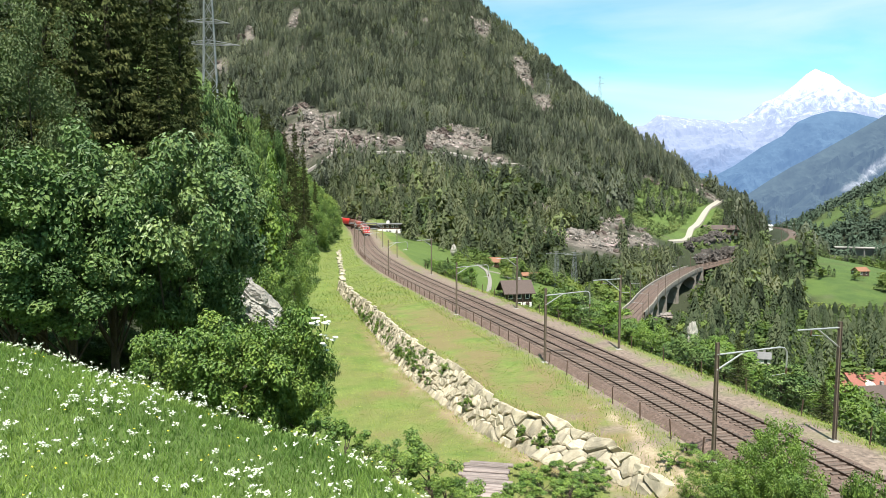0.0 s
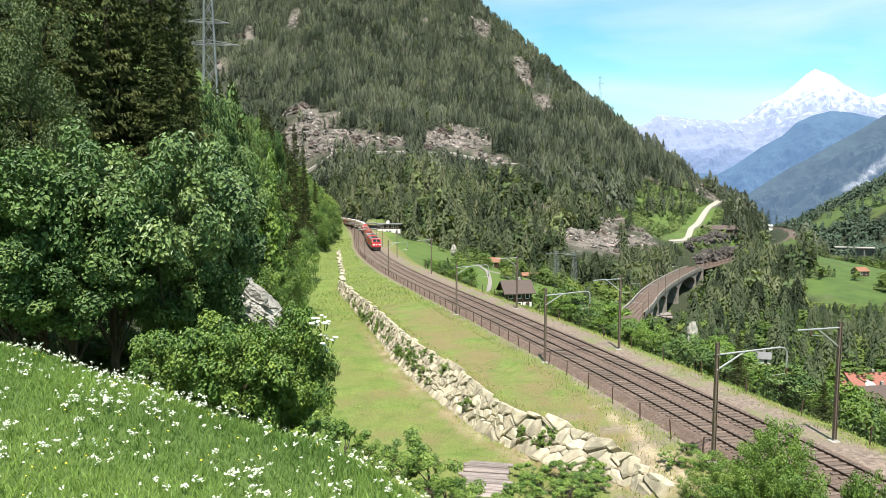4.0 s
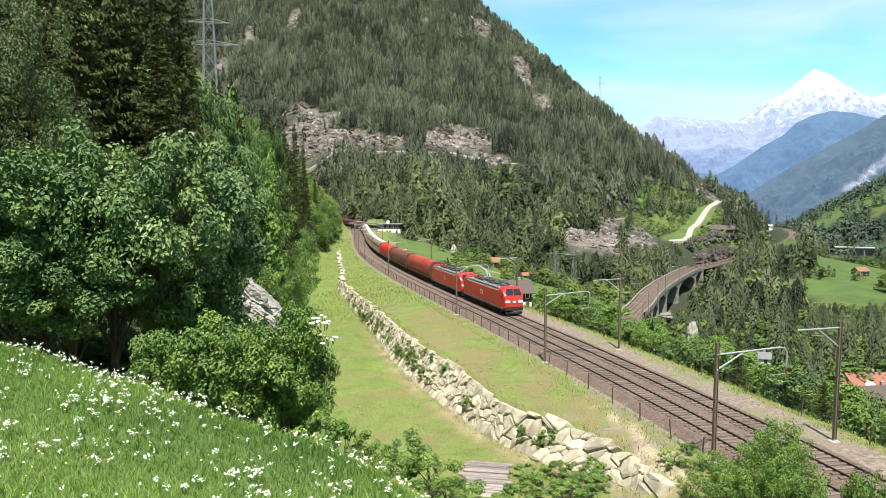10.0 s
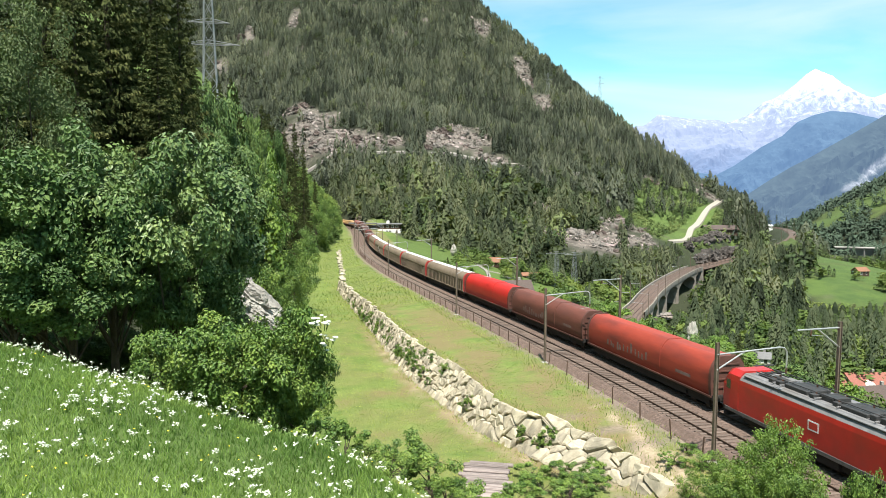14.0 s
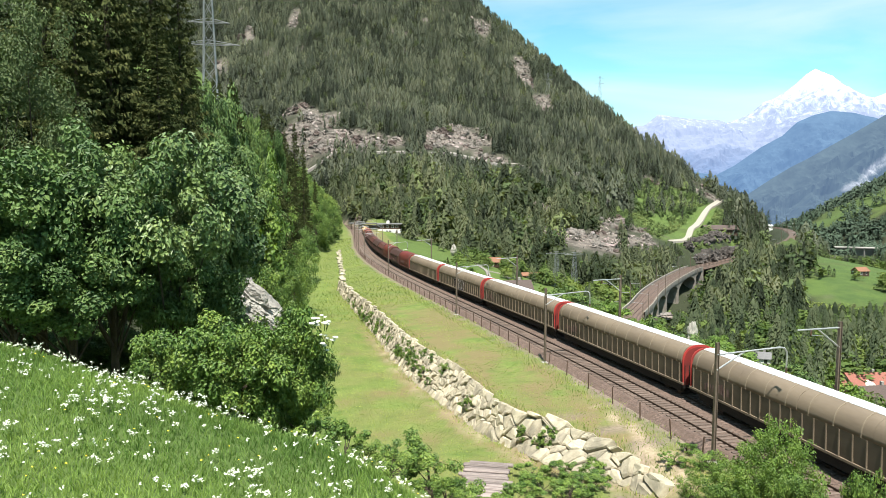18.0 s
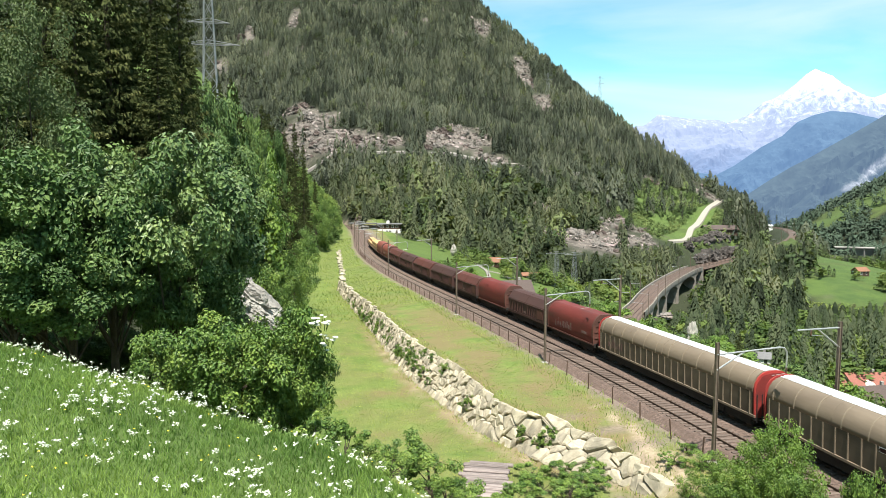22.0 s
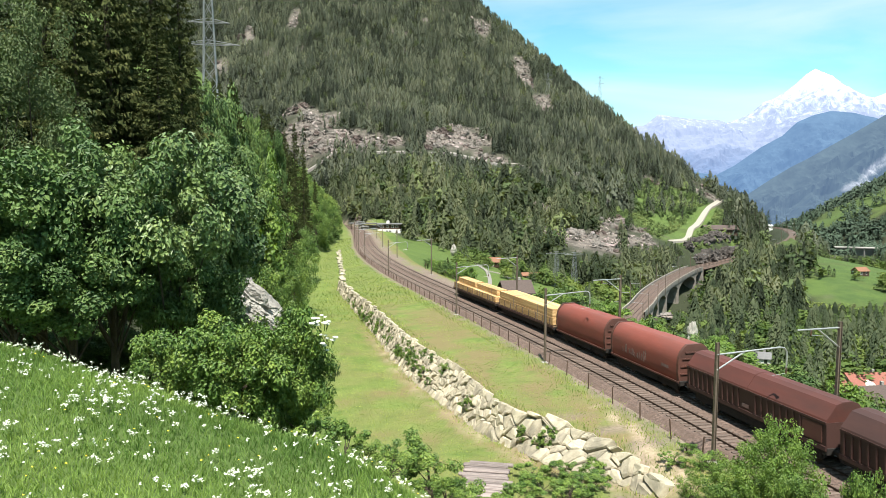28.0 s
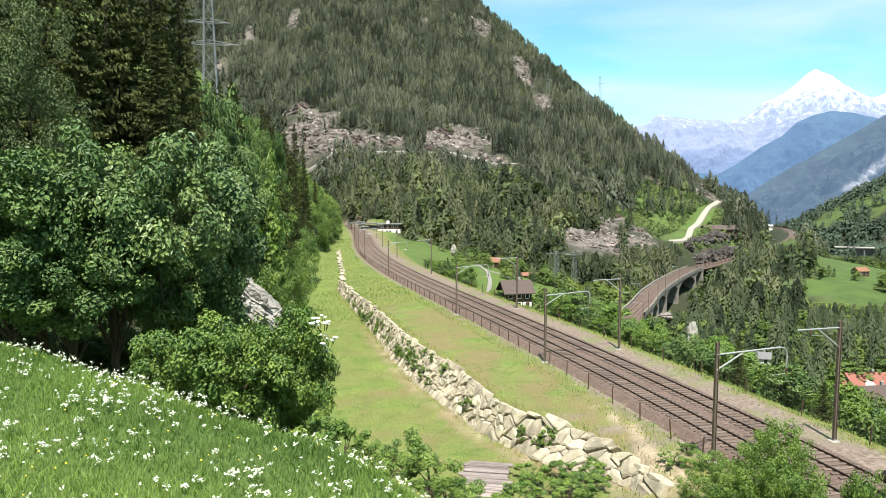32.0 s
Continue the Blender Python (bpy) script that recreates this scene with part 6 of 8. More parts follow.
def timber_wagon(length, label, stacks):
    """A flat wagon with stakes, laden with bundles of sawn timber; stacks of (x0, x1, width, z0, z1)."""
    v = thing("timber_wagon", label, "freight wagon", group="wagons of the train")
    h = length / 2 - 0.5
    part("deck", boxes((-h, h, -1.38, 1.38, 1.08, 1.22), bevel=0.01), m_stake, v)
    part("side_rail", boxes((-h, h, 1.36, 1.43, 0.98, 1.26), (-h, h, -1.43, -1.36, 0.98, 1.26)), m_hood_dark, v)
    for x0, x1, w, z0, z1 in stacks:
        b = part("timber_pack", boxes((x0, x1, -w, w, z0, z1), bevel=0.01), m_timber, v, "bundle of fresh yellow sawn timber")
        rows = max(2, int((z1 - z0) / 0.24))
        bm = bmesh.new()
        for r in range(rows):
            za = z0 + (z1 - z0) * r / rows
            zb = z0 + (z1 - z0) * (r + 1) / rows
            for d in (-1, 1):
                box(bm, x0 - 0.02 * (r % 2), x1 + 0.03 * ((r + 1) % 2), *sorted((d * w, d * (w + 0.022))), za + 0.015, zb - 0.015)
        part("board_edge", bm, m_timber, b)
        for f in (0.3, 0.75):
            x = x0 + (x1 - x0) * f
            part("strap", boxes((x - 0.03, x + 0.03, -w - 0.03, w + 0.03, z0, z1 + 0.012)), m_strap, b)
    st = boxes((-0.05, 0.05, 1.385, 1.47, 1.1, 2.15))
    me = bpy.data.meshes.new("stake")
    st.to_mesh(me)
    st.free()
    me.materials.append(m_stake)
    for k in range(9):
        x = -h + 0.8 + (2 * h - 1.6) * k / 8
        part("stake", me, None, v, m=pose(x, 0, 0))
        part("stake", me, None, v, m=pose(x, 0, 0, 0, 0, 180))
    chassis(v, length - 0.9)
    return v


def make_up_train():
    made = []
    made.append((locomotive(19.4), 19.4))
    a = copy_thing(made[0][0], pose(0, 0, 0))
    made.append((a, 19.8))
    made.append((hood_wagon(21.7, m_hood_orange, "long coil wagon under a faded orange-red hood", marks=3), 21.7))
    made.append((hood_wagon(21.4, m_hood_umber, "long coil wagon under a dull brown-red hood", marks=5), 21.4))
    made.append((hood_wagon(19.8, m_hood_red, "long coil wagon under a clean bright red hood"), 19.8))
    grey = "long dusty taupe sliding-wall wagon with red end frames"
    for k, ln in enumerate((24.5, 25.0, 25.6, 24.3, 24.0)):
        words = "THEO" if k == 3 else ""
        made.append((sliding_wall_wagon(ln, grey if not words else "long taupe sliding-wall wagon with white sprayed letters", words), ln))
    made.append((hood_wagon(12.5, m_hood_rust, "short coil wagon with a rust-red hood and pale marks", bogies=True, marks=11), 12.5))
    made.append((ribbed_wagon(12.5, "dark brown ribbed freight wagon with a sheet roof", m_hood_dark, 1), 12.5))
    made.append((hood_wagon(12.5, m_hood_rust, "short coil wagon with a plain rust-red hood"), 12.5))
    made.append((ribbed_wagon(12.5, "dark brown freight wagon with a sloped roof", m_hood_brown, 2), 12.5))
    for k in range(3):
        made.append((ribbed_wagon((14.9, 15.0, 15.0)[k], "dirty dark brown ribbed wagon with a sloped roof", m_hood_dark if k != 1 else m_hood_brown, 3 + k), (14.9, 15.0, 15.0)[k]))
    made.append((ribbed_wagon(15.5, "brown ribbed wagon with a two-lid sheet roof", m_hood_brown, 7), 15.5))
    made.append((hood_wagon(12.5, m_hood_faded, "short coil wagon with grey sprayed marks on a rust-red hood", marks=17), 12.5))
    made.append((hood_wagon(12.5, m_hood_faded, "short coil wagon with a rusty dull red hood"), 12.5))
    made.append((timber_wagon(19.2, "flat wagon laden high with fresh yellow timber", [(-8.7, 8.7, 1.25, 1.3, 2.2), (-8.6, 8.6, 1.22, 2.28, 3.15)]), 19.2))
    made.append((timber_wagon(21.1, "flat wagon with stepped bundles of fresh yellow timber", [(-9.8, -0.2, 1.25, 1.3, 2.1), (0.1, 9.8, 1.25, 1.3, 2.1), (-9.2, -0.6, 0.72, 2.18, 2.95), (0.4, 9.0, 0.72, 2.18, 2.95)]), 21.1))
    at = 0.0
    for v, ln in made:
        VEHICLES.append((v, at + ln / 2, ln * 0.32))
        at += ln


make_up_train()

# ---------------------------------------------------------------- sleepers
def sleepers():
    rs = np.random.RandomState(31)
    bm = boxes((-1.25, 1.25, -0.13, 0.13, -0.3, -0.115), bevel=0.015)
    me = bpy.data.meshes.new("sleeper")
    bm.to_mesh(me)
    bm.free()
    me.materials.append(m_sleeper)
    V, F = [], []
    n = 0
    src = np.array([v.co for v in me.vertices])
    quads = [[v for v in p.vertices] for p in me.polygons]
    for c in (GAP, -GAP):
        s = -40.0
        while s < 330:
            p = on_track(s, c)
            t = float(np.interp(s, TS, TH))
            m = Matrix.Translation(p) @ Euler((0.02 * rs.randn(), 0, -t + 0.015 * rs.randn())).to_matrix().to_4x4()
            if -22 < s < 66 and n < 300:
                part("sleeper", me, None, railway, m=m)
                n += 1
            elif s < 190:
                b = len(V)
                V += [tuple(m @ Vector(v)) for v in src]
                F += [tuple(b + i for i in q) for q in quads]
            s += 0.6
    far = bpy.data.meshes.new("far_sleepers")
    far.from_pydata(V, [], F)
    far.materials.append(m_sleeper)
    ob = part("far_sleepers", far, None, railway)
    ob["kind"] = "stuff"


# ---------------------------------------------------------------- overhead line masts
m_mast = mat("weathered_mast_steel", (0.22, 0.175, 0.135), (0.15, 0.12, 0.09), 3, 0.7, 0.2, metal=0.3)
m_pipe = mat("galvanised_pipe", (0.55, 0.56, 0.55), (0.42, 0.43, 0.42), 4, 0.45, metal=0.5)
m_insul = mat("brown_porcelain", (0.16, 0.07, 0.04), (0.1, 0.05, 0.03), 4, 0.3)
m_concrete = mat("concrete", (0.42, 0.40, 0.36), (0.3, 0.28, 0.25), 3, 0.9, 0.4)


def mast(s, u, tall, arm, curved, label):
    """A line mast with its bracket; arm towards the rails (signed across the line)."""
    p = on_track(s, u)
    t = float(np.interp(s, TS, TH))
    zt = float(np.interp(s, TS, TZ))
    g = min(land1(p[0], p[1]), zt - 0.1)
    o = thing("catenary_mast", label, "mast", Matrix.Translation((p[0], p[1], g)) @ Euler((0, 0, -t)).to_matrix().to_4x4(), group="overhead line masts")
    up = zt - g
    h = up + tall
    part("footing", boxes((-0.3, 0.3, -0.3, 0.3, -0.6, 0.03), bevel=0.03), m_concrete, o)
    bm = boxes((-0.10, -0.075, -0.10, 0.10, 0.1, h), (0.075, 0.10, -0.10, 0.10, 0.1, h), (-0.075, 0.075, -0.012, 0.012, 0.1, h))
    part("column", bm, m_mast, o, "brown weathered steel column")
    zb = up + tall - 0.75
    d = 1 if arm > 0 else -1
    bm = bmesh.new()
    if curved:
        rod(bm, (0, 0, zb), (arm - 0.5 * d, 0, zb + 0.25), 0.055)
        pts = [(arm - 0.5 * d, 0, zb + 0.25), (arm - 0.2 * d, 0, zb + 0.2), (arm - 0.03 * d, 0, zb - 0.02), (arm, 0, zb - 0.35), (arm, 0, zb - 1.05)]
        for a, b in zip(pts, pts[1:]):
            rod(bm, a, b, 0.05)
    else:
        rod(bm, (0, 0, zb + 0.35), (arm, 0, zb + 0.30), 0.055)
    part("bracket_tube", bm, m_pipe, o, "grey galvanised tube")
    part("strut", bars(((0, 0, zb - 0.95), (arm * (0.38 if curved else 0.52), 0, zb + (0.08 if curved else 0.3)), 0.05)), m_pipe, o)
    xi = arm if curved else arm * 0.68
    zi = zb - 1.05 if curved else zb + 0.3
    bm = bars(((xi, 0, zi), (xi, 0, zi - 0.38), 0.03))
    for k in range(4):
        rod(bm, (xi, 0, zi - 0.05 - 0.08 * k), (xi, 0, zi - 0.09 - 0.08 * k), 0.07)
    part("insulator", bm, m_insul, o)
    part("steady_arm", bars(((xi, 0, zi - 0.36), (xi - 1.0 * d, 0, zi - 0.46), 0.014), n=5), m_pipe, o)
    return o


def line_side():
    la = "weathered steel mast with a tubular bracket beside the track"
    lb = "brown steel mast with a straight bracket on the gravel strip"
    for s in (-39, -10.3, 17.6, 48.5, 103, 146, 171, 190, 212, 236):
        mast(s, 4.5 if s < 60 else 3.6, 6.95 if s < 60 else 7.2, 4.8 if s < 60 else 4.3, True, la)
    for s in (-39, -8.9, 20.5, 50, 100, 145, 188, 236):
        mast(s, -5.3, 7.6, -3.2, False, lb)


# ---------------------------------------------------------------- wire fences
m_post = mat("rusty_iron_post", (0.12, 0.075, 0.05), (0.07, 0.045, 0.032), 6, 0.85, 0.3)
m_wire = mat("dull_wire", (0.2, 0.18, 0.16), (0.14, 0.12, 0.11), 6, 0.6, metal=0.6)


def fence(name, label, spots, tall, us, lean=0.05, seed=3, wires=3, r=0.05):
    rs = np.random.RandomState(seed)
    f = thing(name, label, "fence")
    tops = []
    post = bars(((0, 0, -0.4), (0, 0, tall), r, r), n=6)
    me = bpy.data.meshes.new("post")
    post.to_mesh(me)
    post.free()
    me.materials.append(m_post)
    for s in spots:
        p = on_track(s, us(s))
        g = land1(p[0], p[1])
        e = Euler((lean * rs.randn(), lean * rs.randn(), 0)).to_matrix().to_4x4()
        m = Matrix.Translation((p[0], p[1], g)) @ e
        part("post", me, None, f, m=m)
        tops.append(m)
    for k in range(wires):
        z = tall * (0.95 - 0.3 * k)
        bm = bmesh.new()
        for a, b in zip(tops, tops[1:]):
            rod(bm, a @ Vector((0.04, 0, z)), b @ Vector((0.04, 0, z)), 0.005, n=3)
        part("wire", bm, m_wire, f)
    return f


def fences():
    near = [-9.3, -5.7, -1.6, 2.8, 7.4, 12.2, 16.6]
    near += list(np.arange(22.0, 165.0, 3.3))
    fence("wire_fence", "low wire fence with rusty iron posts along the line", near, 1.35, lambda s: float(np.interp(s, (-10, 0, 30, 130), (4.6, 4.85, 4.2, 3.9))))
    fence("wire_fence", "wire fence with thin dark posts on the valley side", list(np.arange(-16, 120, 6.2)), 1.3, lambda s: -7.2, seed=5)


# ---------------------------------------------------------------- plank deck on the bench
m_plank = mat("weathered_planks", (0.40, 0.34, 0.31), (0.17, 0.135, 0.125), 3, 0.9, 0.5, 14, stretch=(0.3, 6, 6), rand=0.3)


def plank_deck():
    c = (2.72, 43.49)
    g = land1(c[0], c[1])
    o = thing("plank_deck", "weathered grey plank deck lying in the grass", "deck", pose(c[0], c[1], g + 0.25, 0, 0, -10))
    for x in (-1.2, 1.2):
        part("beam", boxes((x - 0.1, x + 0.1, -2.6, 2.6, -0.45, 0.06), bevel=0.01), m_plank, o)
    rs = np.random.RandomState(4)
    y = -2.6
    while y < 2.5:
        w = 0.32 + 0.12 * rs.rand()
        ln = 1.5 + 0.14 * rs.rand()
        sh = 0.12 * rs.randn()
        part("plank", boxes((-ln + sh, ln + sh, y, y + w, 0.06, 0.24), bevel=0.06), m_plank, o, m=pose(0, 0, 0.05 * rs.rand(), 3 * rs.randn(), 0, 1.6 * rs.randn()))
        y += w + 0.05


sleepers()
line_side()
fences()
plank_deck()

# ---------------------------------------------------------------- shrubs and young trees along the valley side
def valley_verge():
    rs = np.random.RandomState(41)
    n = 0
    while n < 150:
        s = -34 + 175 * rs.rand()
        u = -11.5 - 26 * rs.rand() ** 1.3
        p = on_track(s, u)
        x, y = float(p[0]), float(p[1])
        if x / y > 0.72:
            continue
        g = land1(x, y)
        tall = 2.0 + 3.0 * rs.rand()
        if -u > 16:
            tall += 2.0 * rs.rand()
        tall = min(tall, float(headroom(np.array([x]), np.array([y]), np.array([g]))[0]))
        if tall < 0.9:
            n += 1
            continue
        if rs.rand() < 0.08:
            plant("fir", (x, y, g + tall * 1.3), 2.6, n)
        else:
            plant("hill", (x, y, g + tall), tall * (0.9 + 0.4 * rs.rand()), n)
        n += 1


valley_verge()
for _k, (_top, _w) in enumerate([((203.37, 490.00, 12.19), 11), ((214.12, 500.00, 9.27), 12), ((217.74, 496.00, 6.92), 11), ((227.15, 505.00, 3.47), 12), ((241.11, 515.00, -2.64), 11), ((395.70, 800.00, -21.17), 12), ((321.92, 610.00, -19.12), 11), ((200.02, 470.00, 2.87), 10), ((213.11, 480.00, -3.66), 10),
                                ((198.35, 485.00, 7.14), 10), ((227.99, 500.00, -2.07), 11), ((212.51, 505.00, 10.83), 11), ((243.71, 530.00, -0.62), 11), ((389.33, 810.00, -19.01), 12), ((404.94, 800.00, -23.77), 12), ((323.58, 600.00, -20.49), 12), ((403.88, 780.00, -26.57), 11), ((221.95, 512.00, 4.12), 11)]):
    plant("knoll_fir", _top, _w, _k)

for _k, (_top, _w) in enumerate([((41.4, 165.0, -14.5), 6.0), ((46.0, 172.0, -16.4), 6.0), ((50.5, 178.0, -17.2), 6.0), ((54.4, 180.0, -18.8), 5.0), ((53.5, 170.0, -18.1), 6.0), ((38.9, 150.0, -14.0), 6.0), ((44.9, 155.0, -15.7), 6.0)]):
    plant("hill", _top, _w, _k)

# ---------------------------------------------------------------- lower line on its viaduct
m_masonry = mat("pale_masonry", (0.34, 0.305, 0.26), (0.22, 0.2, 0.17), 1.2, 0.9, 0.5, 4, col3=(0.22, 0.2, 0.17), scale3=0.25)


def smooth_path(pts, n):
    """Catmull-Rom through plan points."""
    p = np.array([pts[0]] + list(pts) + [pts[-1]], float)
    out = []
    for i in range(1, len(p) - 2):
        for t in np.linspace(0, 1, n, endpoint=False):
            a, b, c, d = p[i - 1], p[i], p[i + 1], p[i + 2]
            out.append(0.5 * ((2 * b) + (c - a) * t + (2 * a - 5 * b + 4 * c - d) * t ** 2 + (3 * b - a - 3 * c + d) * t ** 3))
    out.append(p[-2])
    return np.array(out)


L2 = smooth_path(LINE2, 10)
_d = np.gradient(L2, axis=0)
_d /= np.linalg.norm(_d, axis=1, keepdims=True)
L2_SIDE = np.stack([_d[:, 1], -_d[:, 0]], 1)


def strip2(profile, i0, i1):
    """A strip along the lower line; profile of (offset to the valley side, height)."""
    v = []
    for i in range(i0, i1):
        for o, z in profile:
            v.append((*(L2[i] + L2_SIDE[i] * o), LINE2_Z + z))
    k = len(profile)
    f = [(a * k + b, a * k + b + 1, a * k + k + b + 1, a * k + k + b) for a in range(i1 - i0 - 1) for b in range(k - 1)]
    return np.array(v), np.array(f)


def lower_line():
    n = len(L2)
    v, f = strip2([(-4.2, -1.2), (-3.6, -0.2), (0, -0.25), (3.6, -0.2), (4.2, -1.2)], 0, n)
    tagged(new("lower_track_bed", mesh_np("lower_track_bed", v, f, m_ballast)), "brown ballast bed of the lower railway line", "track bed", kind="structure")
    t = thing("lower_railway_track", "rusty double track of the lower line", "railway track", kind="structure")
    for c in (-1.8, 1.8):
        for r in (-0.75, 0.75):
            v, f = strip2([(c + r - 0.06, -0.16), (c + r - 0.05, 0.0), (c + r + 0.05, 0.0), (c + r + 0.06, -0.16)], 0, n)
            part("rail", mesh_np("rail", v, f, m_rail), None, t)
    # the viaduct, from index a to b, with round arches
    a, b = 22, 66
    br = thing("viaduct", "curved pale masonry railway viaduct with round arches", "bridge", kind="structure")
    for o in (-4.2, 4.2):
        e = 0.25 if o > 0 else -0.25
        v, f = strip2([(o - e, -0.6), (o - e, 0.45), (o + e, 0.45), (o + e, -1.0), (o - e, -1.0)], a, b)
        part("parapet", mesh_np("parapet", v, f, m_masonry), None, br, "pale masonry parapet")
    v, f = strip2([(-4.4, -1.0), (4.4, -1.0), (4.4, -1.6), (-4.4, -1.6), (-4.4, -1.0)], a, b)
    part("deck", mesh_np("deck", v, f, m_masonry), None, br)
    spans = 6
    length = (b - a) / spans
    for k in range(spans + 1):
        i = int(round(a + k * length))
        i = min(i, b - 1)
        c, sd = L2[i], L2_SIDE[i]
        g = land1(c[0], c[1]) - 3
        ang = math.degrees(math.atan2(sd[1], sd[0]))
        top = LINE2_Z - 1.5
        bm = loft([[(-4.6, -1.7, g), (4.6, -1.7, g), (4.6, 1.7, g), (-4.6, 1.7, g)], [(-4.05, -0.9, top), (4.05, -0.9, top), (4.05, 0.9, top), (-4.05, 0.9, top)]])
        part("pier", bm, m_masonry, br, m=pose(c[0], c[1], 0, 0, 0, ang))
    for k in range(spans):
        i0, i1 = a + k * length, a + (k + 1) * length
        ts = np.linspace(0.0, 1.0, 15)
        V, F = [], []
        for t_ in ts:
            i = i0 + (i1 - i0) * t_
            j = min(int(i), len(L2) - 2)
            c = L2[j] + (L2[j + 1] - L2[j]) * (i - j)
            sd = L2_SIDE[j]
            hz = math.sqrt(max(0.0, 1 - ((t_ - 0.5) / 0.46) ** 2)) if abs(t_ - 0.5) < 0.46 else 0.0
            zb = LINE2_Z - 5.6 + 3.6 * hz
            for o in (-4.15, 4.15):
                V.append((*(c + sd * o), LINE2_Z - 1.5))
                V.append((*(c + sd * o), zb))
        for q in range(len(ts) - 1):
            s0, s1 = q * 4, q * 4 + 4
            F += [(s0, s1, s1 + 1, s0 + 1), (s0 + 2, s0 + 3, s1 + 3, s1 + 2), (s0 + 1, s1 + 1, s1 + 3, s0 + 3)]
        part("arch", mesh_np("arch", V, F, m_masonry), None, br)
    # masts of the lower line
    for i in range(14, n - 4, 9):
        for o, d in ((-5.2, 1), (5.2, -1)):
            c = L2[i] + L2_SIDE[i] * o
            m = thing("catenary_mast", "slim steel mast of the lower line", "mast", pose(c[0], c[1], LINE2_Z - 1.2, 0, 0, math.degrees(math.atan2(L2_SIDE[i][1], L2_SIDE[i][0]))), group="lower line masts")
            part("column", boxes((-0.1, 0.1, -0.1, 0.1, -1.0, 8.4)), m_mast, m)
            part("bracket_tube", bars(((0, 0, 7.6), (3.4 * d, 0, 7.8), 0.06)), m_pipe, m)


lower_line()

# ---------------------------------------------------------------- gravel road up the slope, cart track
m_gravel_road = mat("pale_gravel", (0.42, 0.385, 0.32), (0.31, 0.28, 0.235), 2.0, 0.95, 0.3)


def ribbon(name, label, pts, width, material, lift=0.25, n=10):
    p = smooth_path(pts, n)
    d = np.gradient(p, axis=0)
    d /= np.linalg.norm(d, axis=1, keepdims=True)
    sd = np.stack([d[:, 1], -d[:, 0]], 1)
    offs = (-0.5, -0.45, 0, 0.45, 0.5)
    V, F = [], []
    for i in range(len(p)):
        zc = land1(p[i, 0], p[i, 1])
        for k, o in enumerate(offs):
            q = p[i] + sd[i] * o * width
            z = max(land1(q[0], q[1]), zc) + lift if k in (1, 2, 3) else land1(q[0], q[1]) - 0.6
            V.append((q[0], q[1], z))
    k = len(offs)
    for a in range(len(p) - 1):
        for b in range(k - 1):
            F.append((a * k + b, a * k + b + 1, a * k + k + b + 1, a * k + k + b))
    return tagged(new(name, mesh_np(name, V, F, material)), label, "road", kind="structure")


m_gravel_dim = mat("dusty_road", (0.30, 0.28, 0.25), (0.22, 0.2, 0.18), 2.0, 0.95, 0.3)
ribbon("road", "pale gravel road climbing the green slope", [(134, 408), (150, 428), (166, 462), (188, 496), (206, 528), (226, 552)], 4.0, m_gravel_road, 0.5)
ribbon("mountain_road", "narrow grey road cut across the mountainside", [(-125, 512), (-92, 507), (-55, 512), (-10, 518), (36, 517), (70, 520), (105, 528)], 4.5, m_gravel_dim, 0.4)
ribbon("path", "pale cart track through the grass", [(12.5, 196), (14.3, 215.3), (16.1, 237), (15.9, 254.8), (14.8, 262.3), (13, 275)], 1.5, m_gravel_dim, 0.25)
ribbon("path", "pale footpath crossing the grass to the sheds", [(15.9, 254), (21.1, 257.9), (24.3, 248.9), (29, 240)], 1.4, m_gravel_road, 0.25)

# ---------------------------------------------------------------- houses
m_render = mat("white_render", (0.74, 0.72, 0.67), (0.66, 0.64, 0.59), 1.5, 0.85)
m_brown_wood = mat("dark_brown_boards", (0.10, 0.06, 0.04), (0.065, 0.042, 0.03), 3, 0.85, 0.4, stretch=(1, 1, 6))
m_tile_red = mat("red_roof_tiles", (0.34, 0.135, 0.10), (0.25, 0.10, 0.075), 3, 0.85, 0.4)
m_tile_brown = mat("brown_grey_roof", (0.125, 0.092, 0.08), (0.085, 0.064, 0.056), 3, 0.85, 0.4)
m_tile_orange = mat("orange_roof_tiles", (0.30, 0.15, 0.09), (0.22, 0.115, 0.07), 3, 0.85, 0.4)
m_slate = mat("grey_roof_sheet", (0.20, 0.20, 0.20), (0.15, 0.15, 0.15), 2, 0.7)
m_pane = mat("window_glass", (0.03, 0.035, 0.04), (0.02, 0.025, 0.03), 2, 0.08, spec=0.7)


